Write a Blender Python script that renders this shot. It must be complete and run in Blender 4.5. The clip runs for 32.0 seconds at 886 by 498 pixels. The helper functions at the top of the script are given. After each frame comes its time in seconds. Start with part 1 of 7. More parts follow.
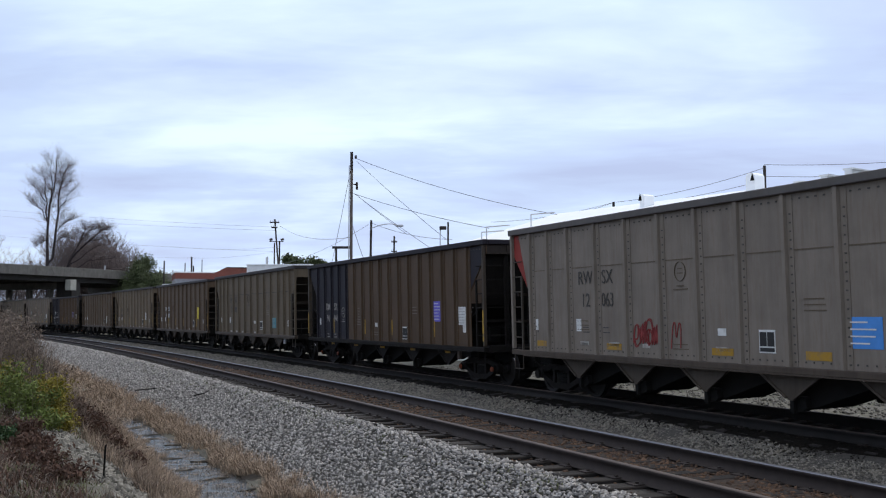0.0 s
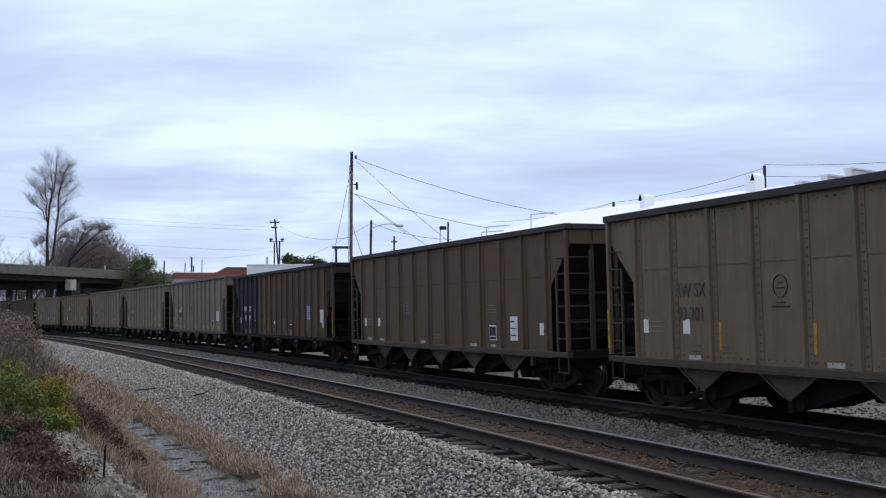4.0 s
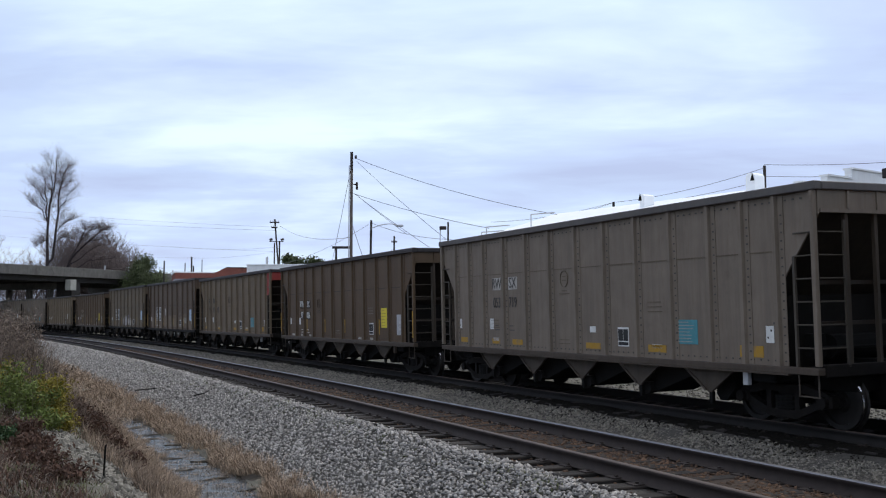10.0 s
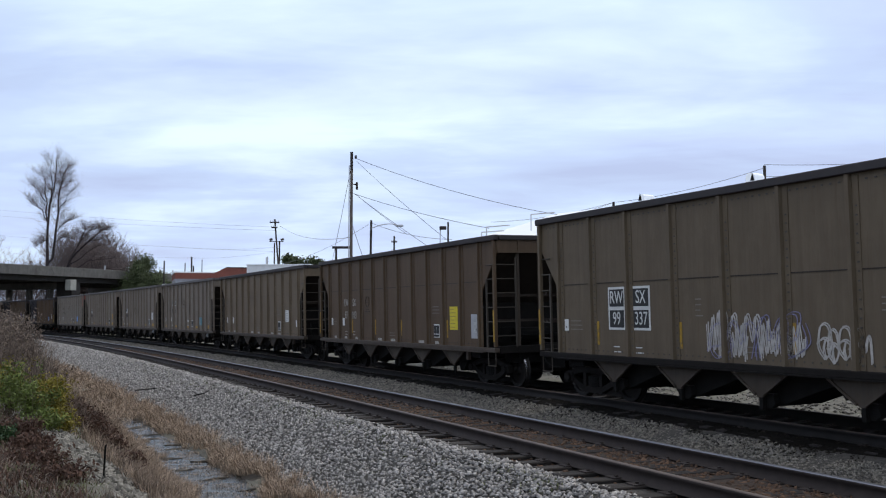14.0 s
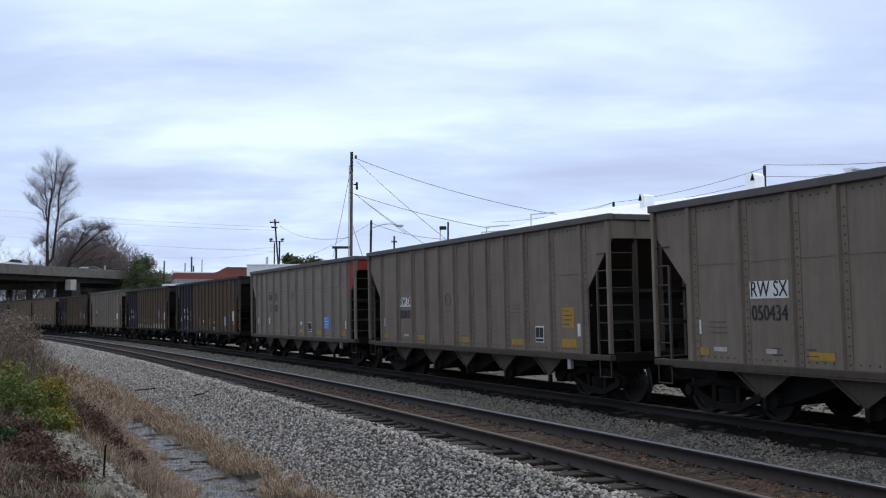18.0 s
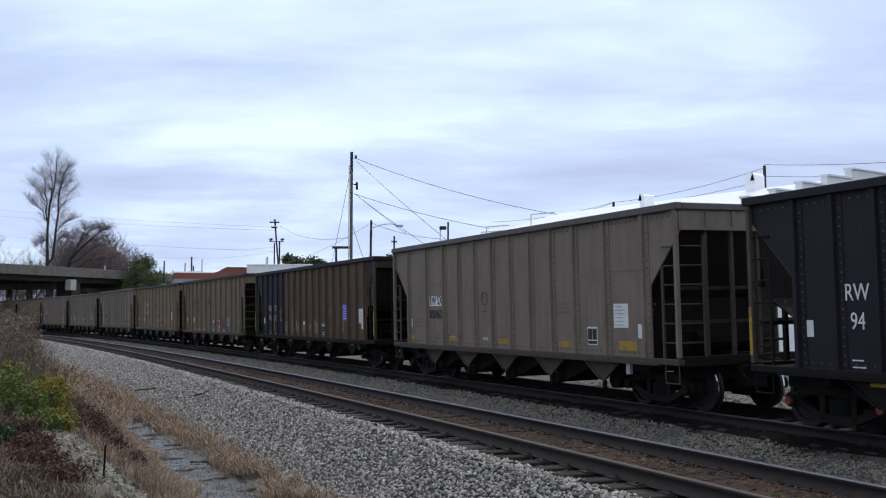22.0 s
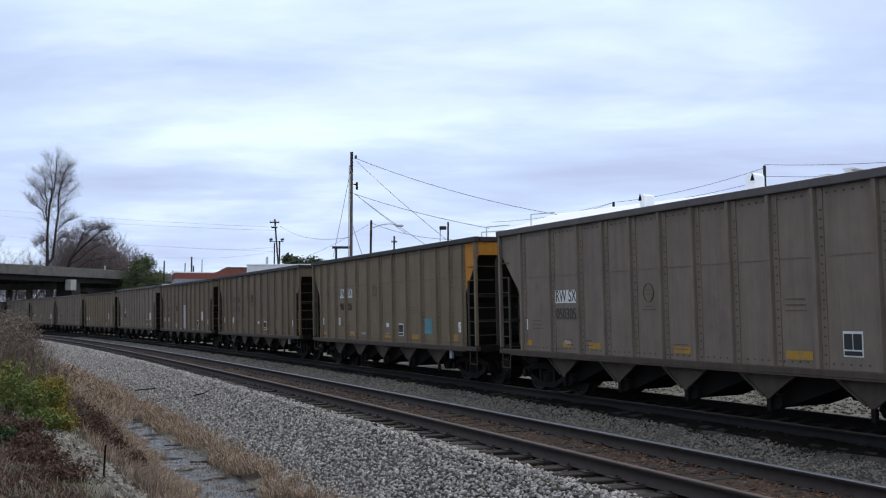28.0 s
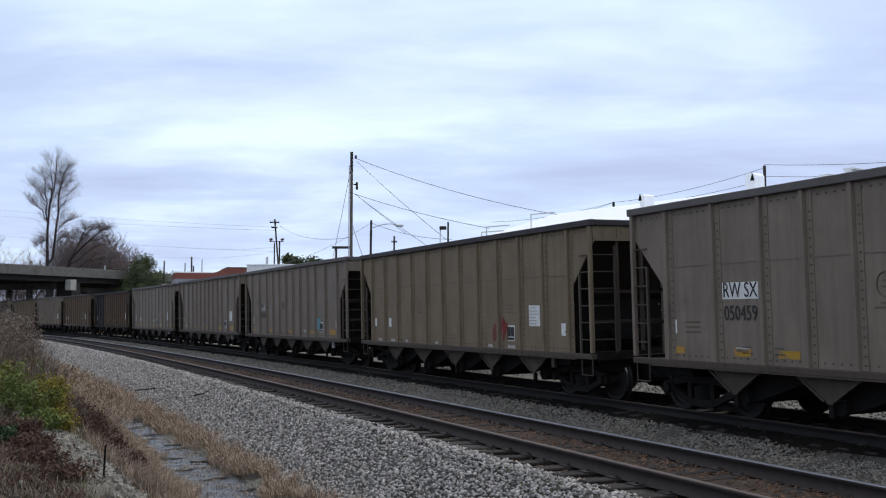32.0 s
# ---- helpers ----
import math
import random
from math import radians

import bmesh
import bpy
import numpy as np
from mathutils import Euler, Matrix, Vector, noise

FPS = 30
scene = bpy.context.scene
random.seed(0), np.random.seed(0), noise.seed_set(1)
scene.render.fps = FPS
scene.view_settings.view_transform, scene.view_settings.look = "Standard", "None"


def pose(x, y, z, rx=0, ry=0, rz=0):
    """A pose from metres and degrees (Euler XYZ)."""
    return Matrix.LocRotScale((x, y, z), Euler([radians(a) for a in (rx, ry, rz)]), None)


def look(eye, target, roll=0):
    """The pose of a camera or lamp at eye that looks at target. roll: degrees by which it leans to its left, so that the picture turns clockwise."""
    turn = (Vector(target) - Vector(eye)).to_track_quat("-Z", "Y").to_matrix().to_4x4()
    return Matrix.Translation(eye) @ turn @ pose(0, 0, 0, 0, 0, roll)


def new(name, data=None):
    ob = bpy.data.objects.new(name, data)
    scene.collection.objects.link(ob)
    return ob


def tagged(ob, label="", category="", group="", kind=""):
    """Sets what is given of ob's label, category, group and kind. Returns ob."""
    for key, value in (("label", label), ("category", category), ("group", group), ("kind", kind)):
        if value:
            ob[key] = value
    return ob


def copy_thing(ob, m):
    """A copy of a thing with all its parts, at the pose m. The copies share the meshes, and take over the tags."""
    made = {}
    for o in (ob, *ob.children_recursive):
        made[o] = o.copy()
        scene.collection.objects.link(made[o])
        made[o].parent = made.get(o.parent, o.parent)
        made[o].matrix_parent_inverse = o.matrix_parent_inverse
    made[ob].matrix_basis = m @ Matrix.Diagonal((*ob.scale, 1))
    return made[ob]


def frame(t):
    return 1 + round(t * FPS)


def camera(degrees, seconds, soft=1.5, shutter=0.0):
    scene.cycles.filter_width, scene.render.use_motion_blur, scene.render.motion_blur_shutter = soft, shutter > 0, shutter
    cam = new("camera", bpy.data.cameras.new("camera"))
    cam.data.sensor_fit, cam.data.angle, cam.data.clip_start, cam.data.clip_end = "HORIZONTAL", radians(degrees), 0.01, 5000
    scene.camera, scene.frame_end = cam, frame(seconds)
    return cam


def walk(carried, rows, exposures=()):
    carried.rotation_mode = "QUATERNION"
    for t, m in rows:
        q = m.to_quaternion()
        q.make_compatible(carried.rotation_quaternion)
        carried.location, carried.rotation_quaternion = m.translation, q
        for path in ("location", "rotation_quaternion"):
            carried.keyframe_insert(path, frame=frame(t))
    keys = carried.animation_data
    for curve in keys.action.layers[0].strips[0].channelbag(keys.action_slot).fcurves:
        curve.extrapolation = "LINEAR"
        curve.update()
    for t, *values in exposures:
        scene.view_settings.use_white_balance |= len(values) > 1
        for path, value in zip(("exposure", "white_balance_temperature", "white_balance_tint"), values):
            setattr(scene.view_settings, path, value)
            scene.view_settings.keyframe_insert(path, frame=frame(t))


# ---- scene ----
cam = camera(48.37, 32.0, soft=1.15)
EYE = Vector((0.0, 0.0, 1.709))
VIEW = Matrix.Translation(EYE) @ pose(0, 0, 0, 93.91, 0, 0)
walk(cam, [(0.0, VIEW), (32.0, VIEW)], [(0.0, 0.0), (32.0, 0.0)])

# ---------------------------------------------------------------- light
SUN_AZ, SUN_EL = radians(40), radians(48)   # azimuth clockwise from +Y


def nodes_of(tree):
    tree.nodes.clear()
    return tree.nodes, tree.links


def make_world():
    w = bpy.data.worlds.new("overcast_sky")
    scene.world = w
    w.use_nodes = True
    n, l = nodes_of(w.node_tree)
    out = n.new("ShaderNodeOutputWorld")
    bg = n.new("ShaderNodeBackground")
    sky = n.new("ShaderNodeTexSky")
    sky.sky_type, sky.sun_disc = "NISHITA", False
    sky.sun_elevation, sky.sun_rotation = SUN_EL, SUN_AZ
    dim = n.new("ShaderNodeVectorMath")
    dim.operation = "SCALE"
    dim.inputs[3].default_value = 0.10
    l.new(sky.outputs[0], dim.inputs[0])
    tc = n.new("ShaderNodeTexCoord")
    sep = n.new("ShaderNodeSeparateXYZ")
    l.new(tc.outputs["Generated"], sep.inputs[0])

    def calc(op, a, b=None, c=None):
        m = n.new("ShaderNodeMath")
        m.operation = op
        for i, v in enumerate((a, b, c)):
            if v is None:
                continue
            if isinstance(v, (int, float)):
                m.inputs[i].default_value = v
            else:
                l.new(v, m.inputs[i])
        return m.outputs[0]
    height = calc("MAXIMUM", sep.outputs[2], 0.0)
    deck = calc("ADD", height, 0.10)
    px, py = calc("DIVIDE", sep.outputs[0], deck), calc("DIVIDE", sep.outputs[1], deck)
    comb = n.new("ShaderNodeCombineXYZ")
    l.new(px, comb.inputs[0])
    l.new(py, comb.inputs[1])

    def cloud(scale, detail, shift, stretch):
        mp = n.new("ShaderNodeMapping")
        mp.inputs["Location"].default_value = shift
        mp.inputs["Scale"].default_value = stretch
        l.new(comb.outputs[0], mp.inputs[0])
        t = n.new("ShaderNodeTexNoise")
        t.inputs["Scale"].default_value, t.inputs["Detail"].default_value = scale, detail
        t.inputs["Roughness"].default_value = 0.55
        t.inputs["Distortion"].default_value = 0.4
        l.new(mp.outputs[0], t.inputs["Vector"])
        return t.outputs["Fac"]
    big = cloud(0.55, 5, (3.1, 1.7, 0), (1, 1.25, 1))
    fine = cloud(1.5, 6, (7.0, 2.0, 0), (0.8, 1.5, 1))
    mixv = calc("ADD", calc("MULTIPLY", big, 0.68), calc("MULTIPLY", fine, 0.32))
    ramp = n.new("ShaderNodeValToRGB")
    e = ramp.color_ramp.elements
    e[0].position, e[0].color = 0.34, (0.525, 0.612, 0.89, 1)
    e[1].position, e[1].color = 0.62, (0.83, 0.985, 1.12, 1)
    mid = ramp.color_ramp.elements.new(0.49)
    mid.color = (0.625, 0.762, 1.06, 1)
    l.new(mixv, ramp.inputs[0])
    lift = calc("MULTIPLY_ADD", height, 0.56, 0.925)
    # long layers of the cloud deck, wavering along the horizon
    waver = n.new("ShaderNodeTexNoise")
    waver.inputs["Scale"].default_value, waver.inputs["Detail"].default_value = 2.6, 4
    flat = n.new("ShaderNodeMapping")
    flat.inputs["Scale"].default_value = (1, 1, 5)
    l.new(tc.outputs["Generated"], flat.inputs[0])
    l.new(flat.outputs[0], waver.inputs["Vector"])
    level = calc("ADD", height, calc("MULTIPLY_ADD", waver.outputs["Fac"], 0.07, -0.035))
    layer = n.new("ShaderNodeValToRGB")
    layer.color_ramp.interpolation = "B_SPLINE"
    le = layer.color_ramp.elements
    le[0].position, le[0].color = 0.06, (0.56, 0.56, 0.56, 1)
    le[1].position, le[1].color = 0.36, (0.52, 0.52, 0.52, 1)
    for where, tone in ((0.12, 0.53), (0.150, 0.465), (0.180, 0.60), (0.215, 0.435), (0.25, 0.485), (0.285, 0.535)):
        le.new(where).color = (tone, tone, tone, 1)
    l.new(level, layer.inputs[0])
    lift = calc("MULTIPLY", lift, calc("MULTIPLY", layer.outputs[0], 2.0))
    sc = n.new("ShaderNodeVectorMath")
    sc.operation = "SCALE"
    l.new(ramp.outputs[0], sc.inputs[0])
    l.new(lift, sc.inputs[3])
    # the cloud deck is whiter overhead than along the horizon
    warm = n.new("ShaderNodeMix")
    warm.data_type, warm.blend_type = "RGBA", "MULTIPLY"
    warm.inputs[7].default_value = (1.10, 0.97, 0.79, 1)
    rise = n.new("ShaderNodeMapRange")
    rise.interpolation_type = "SMOOTHSTEP"
    rise.inputs[1].default_value, rise.inputs[2].default_value = 0.30, 0.75
    l.new(height, rise.inputs[0])
    l.new(rise.outputs[0], warm.inputs[0])
    l.new(sc.outputs[0], warm.inputs[6])
    mx = n.new("ShaderNodeMix")
    mx.data_type = "RGBA"
    mx.inputs[0].default_value = 0.9
    l.new(dim.outputs[0], mx.inputs[6])
    l.new(warm.outputs[2], mx.inputs[7])
    l.new(mx.outputs[2], bg.inputs[0])
    bg.inputs[1].default_value = 1.0
    l.new(bg.outputs[0], out.inputs[0])


make_world()
sun_data = bpy.data.lights.new("sun", "SUN")
sun_data.energy, sun_data.angle, sun_data.color = 1.2, radians(14), (1.0, 0.93, 0.80)
sun = new("sun", sun_data)
sun.matrix_world = look((20 * math.sin(SUN_AZ), 20 * math.cos(SUN_AZ), 24), (0, 0, 0))
sun.rotation_euler = Euler((math.pi / 2 - SUN_EL, 0, math.pi - SUN_AZ))

# ---------------------------------------------------------------- materials
MATS = {}


def material(name, base, rough=0.8, metal=0.0, scale=4.0, vary=0.25, second=None, second_at=0.55, second_soft=0.12,
             second_scale=1.2, streak=0.0, bump=0.15, bump_scale=40.0, island=0.0, per_object=0.0, spec=0.4):
    """A surface with grain and stains at two scales; second: the colour of the stains."""
    if name in MATS:
        return MATS[name]
    m = bpy.data.materials.new(name)
    m.use_nodes = True
    n, l = nodes_of(m.node_tree)
    out = n.new("ShaderNodeOutputMaterial")
    bs = n.new("ShaderNodeBsdfPrincipled")
    l.new(bs.outputs[0], out.inputs[0])
    bs.inputs["Roughness"].default_value, bs.inputs["Metallic"].default_value = rough, metal
    bs.inputs["Specular IOR Level"].default_value = spec
    tc = n.new("ShaderNodeTexCoord")
    info = n.new("ShaderNodeObjectInfo")
    shift = n.new("ShaderNodeVectorMath")
    shift.operation = "MULTIPLY_ADD"
    l.new(info.outputs["Random"], shift.inputs[0])
    shift.inputs[1].default_value = (31.0, 17.0, 23.0)
    l.new(tc.outputs["Object"], shift.inputs[2])

    def tex(sc, detail, stretch=(1, 1, 1), rgh=0.6):
        mp = n.new("ShaderNodeMapping")
        mp.inputs["Scale"].default_value = stretch
        l.new(shift.outputs[0], mp.inputs[0])
        t = n.new("ShaderNodeTexNoise")
        t.inputs["Scale"].default_value, t.inputs["Detail"].default_value, t.inputs["Roughness"].default_value = sc, detail, rgh
        l.new(mp.outputs[0], t.inputs["Vector"])
        return t.outputs["Fac"]

    def mixed(fac, a, b, mode="MIX"):
        x = n.new("ShaderNodeMix")
        x.data_type, x.blend_type = "RGBA", mode
        for i, v in ((0, fac), (6, a), (7, b)):
            if isinstance(v, (int, float)):
                x.inputs[i].default_value = v
            elif isinstance(v, tuple):
                x.inputs[i].default_value = (*v, 1)
            else:
                l.new(v, x.inputs[i])
        return x.outputs[2]

    def span(fac, lo, hi, a=0.0, b=1.0):
        r = n.new("ShaderNodeMapRange")
        l.new(fac, r.inputs[0])
        for i, v in enumerate((lo, hi, a, b)):
            r.inputs[i + 1].default_value = v
        return r.outputs[0]
    grain = tex(scale, 6)
    col = mixed(span(grain, 0.3, 0.7), tuple(c * (1 - vary) for c in base), tuple(min(1, c * (1 + vary)) for c in base))
    if second:
        blot = tex(second_scale, 7, rgh=0.65)
        col = mixed(span(blot, second_at, second_at + second_soft), col, second)
    if streak:
        runs = tex(3.2, 5, (2.2, 2.2, 0.12))
        col = mixed(span(runs, 0.42, 0.72, 0, streak), col, tuple(c * 0.45 for c in base))
        fine = tex(9.0, 6, (2.0, 2.0, 0.22), 0.7)
        col = mixed(span(fine, 0.50, 0.74, 0, streak * 1.1), col, (base[0] * 0.62 + 0.012, base[1] * 0.50 + 0.005, base[2] * 0.42))
        pale = tex(5.0, 6, (1.4, 1.4, 0.4), 0.72)
        col = mixed(span(pale, 0.56, 0.76, 0, streak * 0.8), col, tuple(c * 1.45 + 0.01 for c in base))
    if island:
        geo = n.new("ShaderNodeNewGeometry")
        col = mixed(1.0, col, mixed(geo.outputs["Random Per Island"], (1 - island,) * 3, (1 + island,) * 3), "MULTIPLY")
    if per_object:
        col = mixed(1.0, col, mixed(info.outputs["Random"], (1 - per_object,) * 3, (1 + per_object,) * 3), "MULTIPLY")
    l.new(col, bs.inputs["Base Color"])
    if bump:
        b = n.new("ShaderNodeBump")
        b.inputs["Strength"].default_value, b.inputs["Distance"].default_value = bump, 0.02
        l.new(tex(bump_scale, 4), b.inputs["Height"])
        l.new(b.outputs[0], bs.inputs["Normal"])
    MATS[name] = m
    return m


def paint(name, rgb, rust=0.62, streak=0.34, dirt=(0.07, 0.055, 0.04)):
    return material(name, rgb, 0.62, 0.0, 1.6, 0.12, dirt, rust, 0.3, 0.9, streak, 0.08, 25, spec=0.25)


GREY = paint("weathered_grey_paint", (0.170, 0.138, 0.109))
LIGHT_GREY = paint("light_grey_paint", (0.192, 0.162, 0.134), 0.66, 0.35)
TAN = paint("dusty_tan_paint", (0.166, 0.127, 0.082))
TAUPE = paint("taupe_brown_paint", (0.140, 0.104, 0.068))
OLIVE = paint("dull_olive_brown_paint", (0.116, 0.088, 0.058))
RUSSET = paint("sooty_russet_paint", (0.088, 0.060, 0.040))
BROWN = paint("oxide_brown_paint", (0.092, 0.060, 0.036))
DARK_BROWN = paint("dark_brown_paint", (0.076, 0.047, 0.027))
NAVY = paint("navy_blue_paint", (0.0108, 0.0088, 0.0148), 0.66, 0.4, (0.022, 0.017, 0.013))
# soot plus the shade of the end recess, both in the colour
SLOPE = paint("sooty_shaded_slope_sheet_paint", (0.032, 0.024, 0.019), 0.55, 0.5)
RED = paint("faded_red_paint", (0.24, 0.035, 0.028), 0.7, 0.3)
ORANGE = paint("faded_orange_paint", (0.46, 0.19, 0.02), 0.66, 0.4)
CHORD = paint("dark_top_chord_paint", (0.036, 0.031, 0.032), 0.66, 0.2)
GREY_CHORD = paint("dull_grey_chord_paint", (0.095, 0.086, 0.082), 0.66, 0.2)
SOOT = paint("sooty_ladder_paint", (0.060, 0.050, 0.040), 0.6, 0.4)
SILL_PAINT = paint("grimy_side_sill_paint", (0.062, 0.047, 0.036), 0.55, 0.5)
GUSSET_PAINT = paint("grimy_gusset_paint", (0.062, 0.048, 0.036), 0.52, 0.5)
# both steels are near-black: grime, and the shade under the cars as colour
BLACK = material("grimy_shaded_black_steel", (0.004, 0.0035, 0.003), 0.85, 0.0, 5, 0.4, (0.010, 0.008, 0.006), 0.6, 0.2, 2.0, bump=0.2, spec=0.2)
GRIME_SHADE = material("oily_shaded_brown_steel", (0.0085, 0.0066, 0.0055), 0.8, 0.0, 5, 0.4, (0.005, 0.0045, 0.004), 0.52, 0.2, 2.5, bump=0.2, spec=0.2)
SHINY = material("polished_wheel_steel", (0.48, 0.48, 0.50), 0.24, 1.0, 8, 0.1, bump=0.02)
# wheel faces are darkened as well, for the shade under the body
TREAD = material("worn_shaded_wheel_steel", (0.011, 0.009, 0.008), 0.65, 0.2, 8, 0.3, bump=0.05)
WHITE = material("white_marking", (0.60, 0.60, 0.58), 0.7, 0, 6, 0.12, (0.25, 0.22, 0.19), 0.62, 0.2, 5, bump=0.03)
DIM_WHITE = material("worn_white_marking", (0.36, 0.34, 0.31), 0.75, 0, 6, 0.2, (0.16, 0.13, 0.11), 0.5, 0.25, 4, bump=0.03)
INK = material("black_marking", (0.02, 0.02, 0.02), 0.7, 0, 6, 0.2, bump=0.03)
RIVET = material("grimy_rivets", (0.062, 0.055, 0.048), 0.7, 0, 6, 0.2, bump=0)
PALE_INK = material("washed_out_print", (0.30, 0.29, 0.28), 0.7, 0, 6, 0.2, bump=0)
FADED_INK = material("faded_black_marking", (0.055, 0.050, 0.046), 0.7, 0, 6, 0.2, bump=0.03)
YELLOW = material("yellow_marking", (0.36, 0.20, 0.016), 0.65, 0, 6, 0.15, (0.17, 0.12, 0.07), 0.46, 0.22, 6, bump=0.03)
BRIGHT_YELLOW = material("yellow_placard", (0.62, 0.50, 0.03), 0.6, 0, 6, 0.1, bump=0.03)
POST_YELLOW = material("worn_yellow_post_stripe", (0.34, 0.20, 0.016), 0.65, 0, 6, 0.2, (0.15, 0.10, 0.045), 0.48, 0.2, 7, bump=0.03)
FAINT = material("almost_washed_out_print", (0.165, 0.145, 0.125), 0.75, 0, 6, 0.2, bump=0)
LIME = material("splashed_white_lime", (0.42, 0.40, 0.37), 0.85, 0, 6, 0.2, (0.12, 0.09, 0.07), 0.50, 0.15, 9, bump=0.05)
BEARING = material("faded_orange_bearing_cap", (0.20, 0.045, 0.015), 0.7, 0, 8, 0.3, bump=0.05)
BARE_PATCH = material("pale_tan_primer", (0.158, 0.118, 0.082), 0.8, 0, 5, 0.2, (0.12, 0.085, 0.06), 0.52, 0.2, 2.5, 0.3, bump=0.05)
FADED_YELLOW = material("worn_yellow_print", (0.36, 0.28, 0.04), 0.6, 0, 6, 0.1, bump=0.03)
BLUE = material("blue_placard", (0.06, 0.24, 0.62), 0.6, 0, 6, 0.1, bump=0.03)
TEAL = material("teal_placard", (0.055, 0.215, 0.25), 0.6, 0, 6, 0.15, bump=0.03)
PURPLE = material("purple_placard", (0.13, 0.11, 0.50), 0.6, 0, 6, 0.1, bump=0.03)
PALE_BLUE = material("pale_blue_placard", (0.32, 0.45, 0.60), 0.6, 0, 6, 0.1, bump=0.03)
GRAFFITI_RED = material("red_spray_paint", (0.22, 0.028, 0.026), 0.7, 0, 6, 0.2, bump=0.03)
GRAFFITI_WHITE = material("white_spray_paint", (0.46, 0.43, 0.40), 0.7, 0, 6, 0.2, bump=0.03)
GRAFFITI_VIOLET = material("violet_grey_spray_paint", (0.20, 0.19, 0.30), 0.7, 0, 6, 0.2, bump=0.03)
FRESH_STEEL = material("bare_patch_panel", (0.40, 0.40, 0.41), 0.55, 0.2, 3, 0.12, bump=0.05)
RAIL_SIDE = material("rusty_rail_steel", (0.026, 0.018, 0.015), 0.8, 0.1, 6, 0.3, bump=0.1)
# rails of the train's track: its shade is put into this near-black colour
RAIL_SHADED = material("shaded_rail_steel", (0.010, 0.008, 0.007), 0.8, 0.1, 6, 0.3, bump=0.1)
RAIL_DULL = material("dull_brown_rail_head", (0.085, 0.062, 0.052), 0.55, 0.4, 5, 0.25, bump=0.04)
RAIL_TOP = material("worn_rail_head", (0.20, 0.20, 0.22), 0.42, 1.0, 5, 0.15, bump=0.02)
TIE = material("creosoted_tie_wood", (0.016, 0.012, 0.010), 0.95, 0, 9, 0.4, (0.038, 0.029, 0.023), 0.60, 0.15, 4, bump=0.5, bump_scale=30, per_object=0.35)
# ties of the train's track: oil and the train's shade in one colour
TIE_OILY_SHADED = material("oily_shaded_tie_wood", (0.014, 0.011, 0.010), 0.9, 0, 9, 0.4, bump=0.5, bump_scale=30, per_object=0.35)
STONE_MID = material("dusty_ballast_stone", (0.148, 0.135, 0.117), 0.9, 0, 9, 0.2, island=0.55, bump=0.3)
STONE = material("grey_ballast_stone", (0.292, 0.272, 0.254), 0.9, 0, 9, 0.2, island=0.58, bump=0.3)
# stones beside the train, darkened for oily dirt and for its shade
STONE_DARK = material("oily_shaded_ballast_stone", (0.018, 0.016, 0.013), 0.9, 0, 9, 0.25, island=0.5, bump=0.3, spec=0.05)
STONE_BROWN = material("rusty_ballast_stone", (0.082, 0.046, 0.027), 0.9, 0, 9, 0.25, island=0.55, bump=0.3)
# much darker than the stones on it: the gaps' shade is in the colour
BED = material("gap_shaded_ballast_bed", (0.048, 0.043, 0.038), 0.95, 0, 14, 0.35, (0.022, 0.020, 0.018), 0.5, 0.15, 20, bump=1.0, bump_scale=22)
# bed beneath the train: dark dirt plus the train's shade, as colour
BED_DARK = material("oily_shaded_ballast_bed", (0.009, 0.008, 0.007), 0.95, 0, 14, 0.35, bump=1.0, bump_scale=22, spec=0.04)
BED_BROWN = material("fouled_ballast_bed", (0.034, 0.021, 0.014), 0.95, 0, 14, 0.35, (0.068, 0.042, 0.026), 0.55, 0.15, 8, bump=1.0, bump_scale=22)
EARTH = material("dry_earth_ground", (0.108, 0.100, 0.080), 0.95, 0, 7.0, 0.45, (0.062, 0.066, 0.036), 0.52, 0.15, 0.9, bump=0.6, bump_scale=9)

# ---------------------------------------------------------------- mesh helpers


def mesh_of(name, bm, smooth=False):
    me = bpy.data.meshes.new(name)
    bmesh.ops.recalc_face_normals(bm, faces=bm.faces[:])
    bm.to_mesh(me)
    bm.free()
    if smooth:
        for p in me.polygons:
            p.use_smooth = True
    return me


def box(bm, x0, x1, y0, y1, z0, z1, bevel=0.0):
    m = Matrix.Translation(((x0 + x1) / 2, (y0 + y1) / 2, (z0 + z1) / 2)) @ Matrix.Diagonal((x1 - x0, y1 - y0, z1 - z0, 1))
    r = bmesh.ops.create_cube(bm, size=1, matrix=m)
    if bevel:
        ed = list({e for v in r["verts"] for e in v.link_edges})
        bmesh.ops.bevel(bm, geom=ed, offset=bevel, segments=1, affect="EDGES", profile=0.5)
    return bm


def beam(bm, p0, p1, w, h, up=(0, 0, 1)):
    """A square bar from p0 to p1."""
    p0, p1 = Vector(p0), Vector(p1)
    d = (p1 - p0).normalized()
    u = Vector(up)
    if abs(d.dot(u)) > 0.98:
        u = Vector((0, 1, 0))
    side = d.cross(u).normalized()
    top = side.cross(d).normalized()
    vs = []
    for p in (p0, p1):
        for a, b in ((-1, -1), (1, -1), (1, 1), (-1, 1)):
            vs.append(bm.verts.new(p + side * (a * w / 2) + top * (b * h / 2)))
    for i in range(4):
        j = (i + 1) % 4
        bm.faces.new((vs[i], vs[j], vs[j + 4], vs[i + 4]))
    bm.faces.new(vs[3::-1])
    bm.faces.new(vs[4:])
    return bm


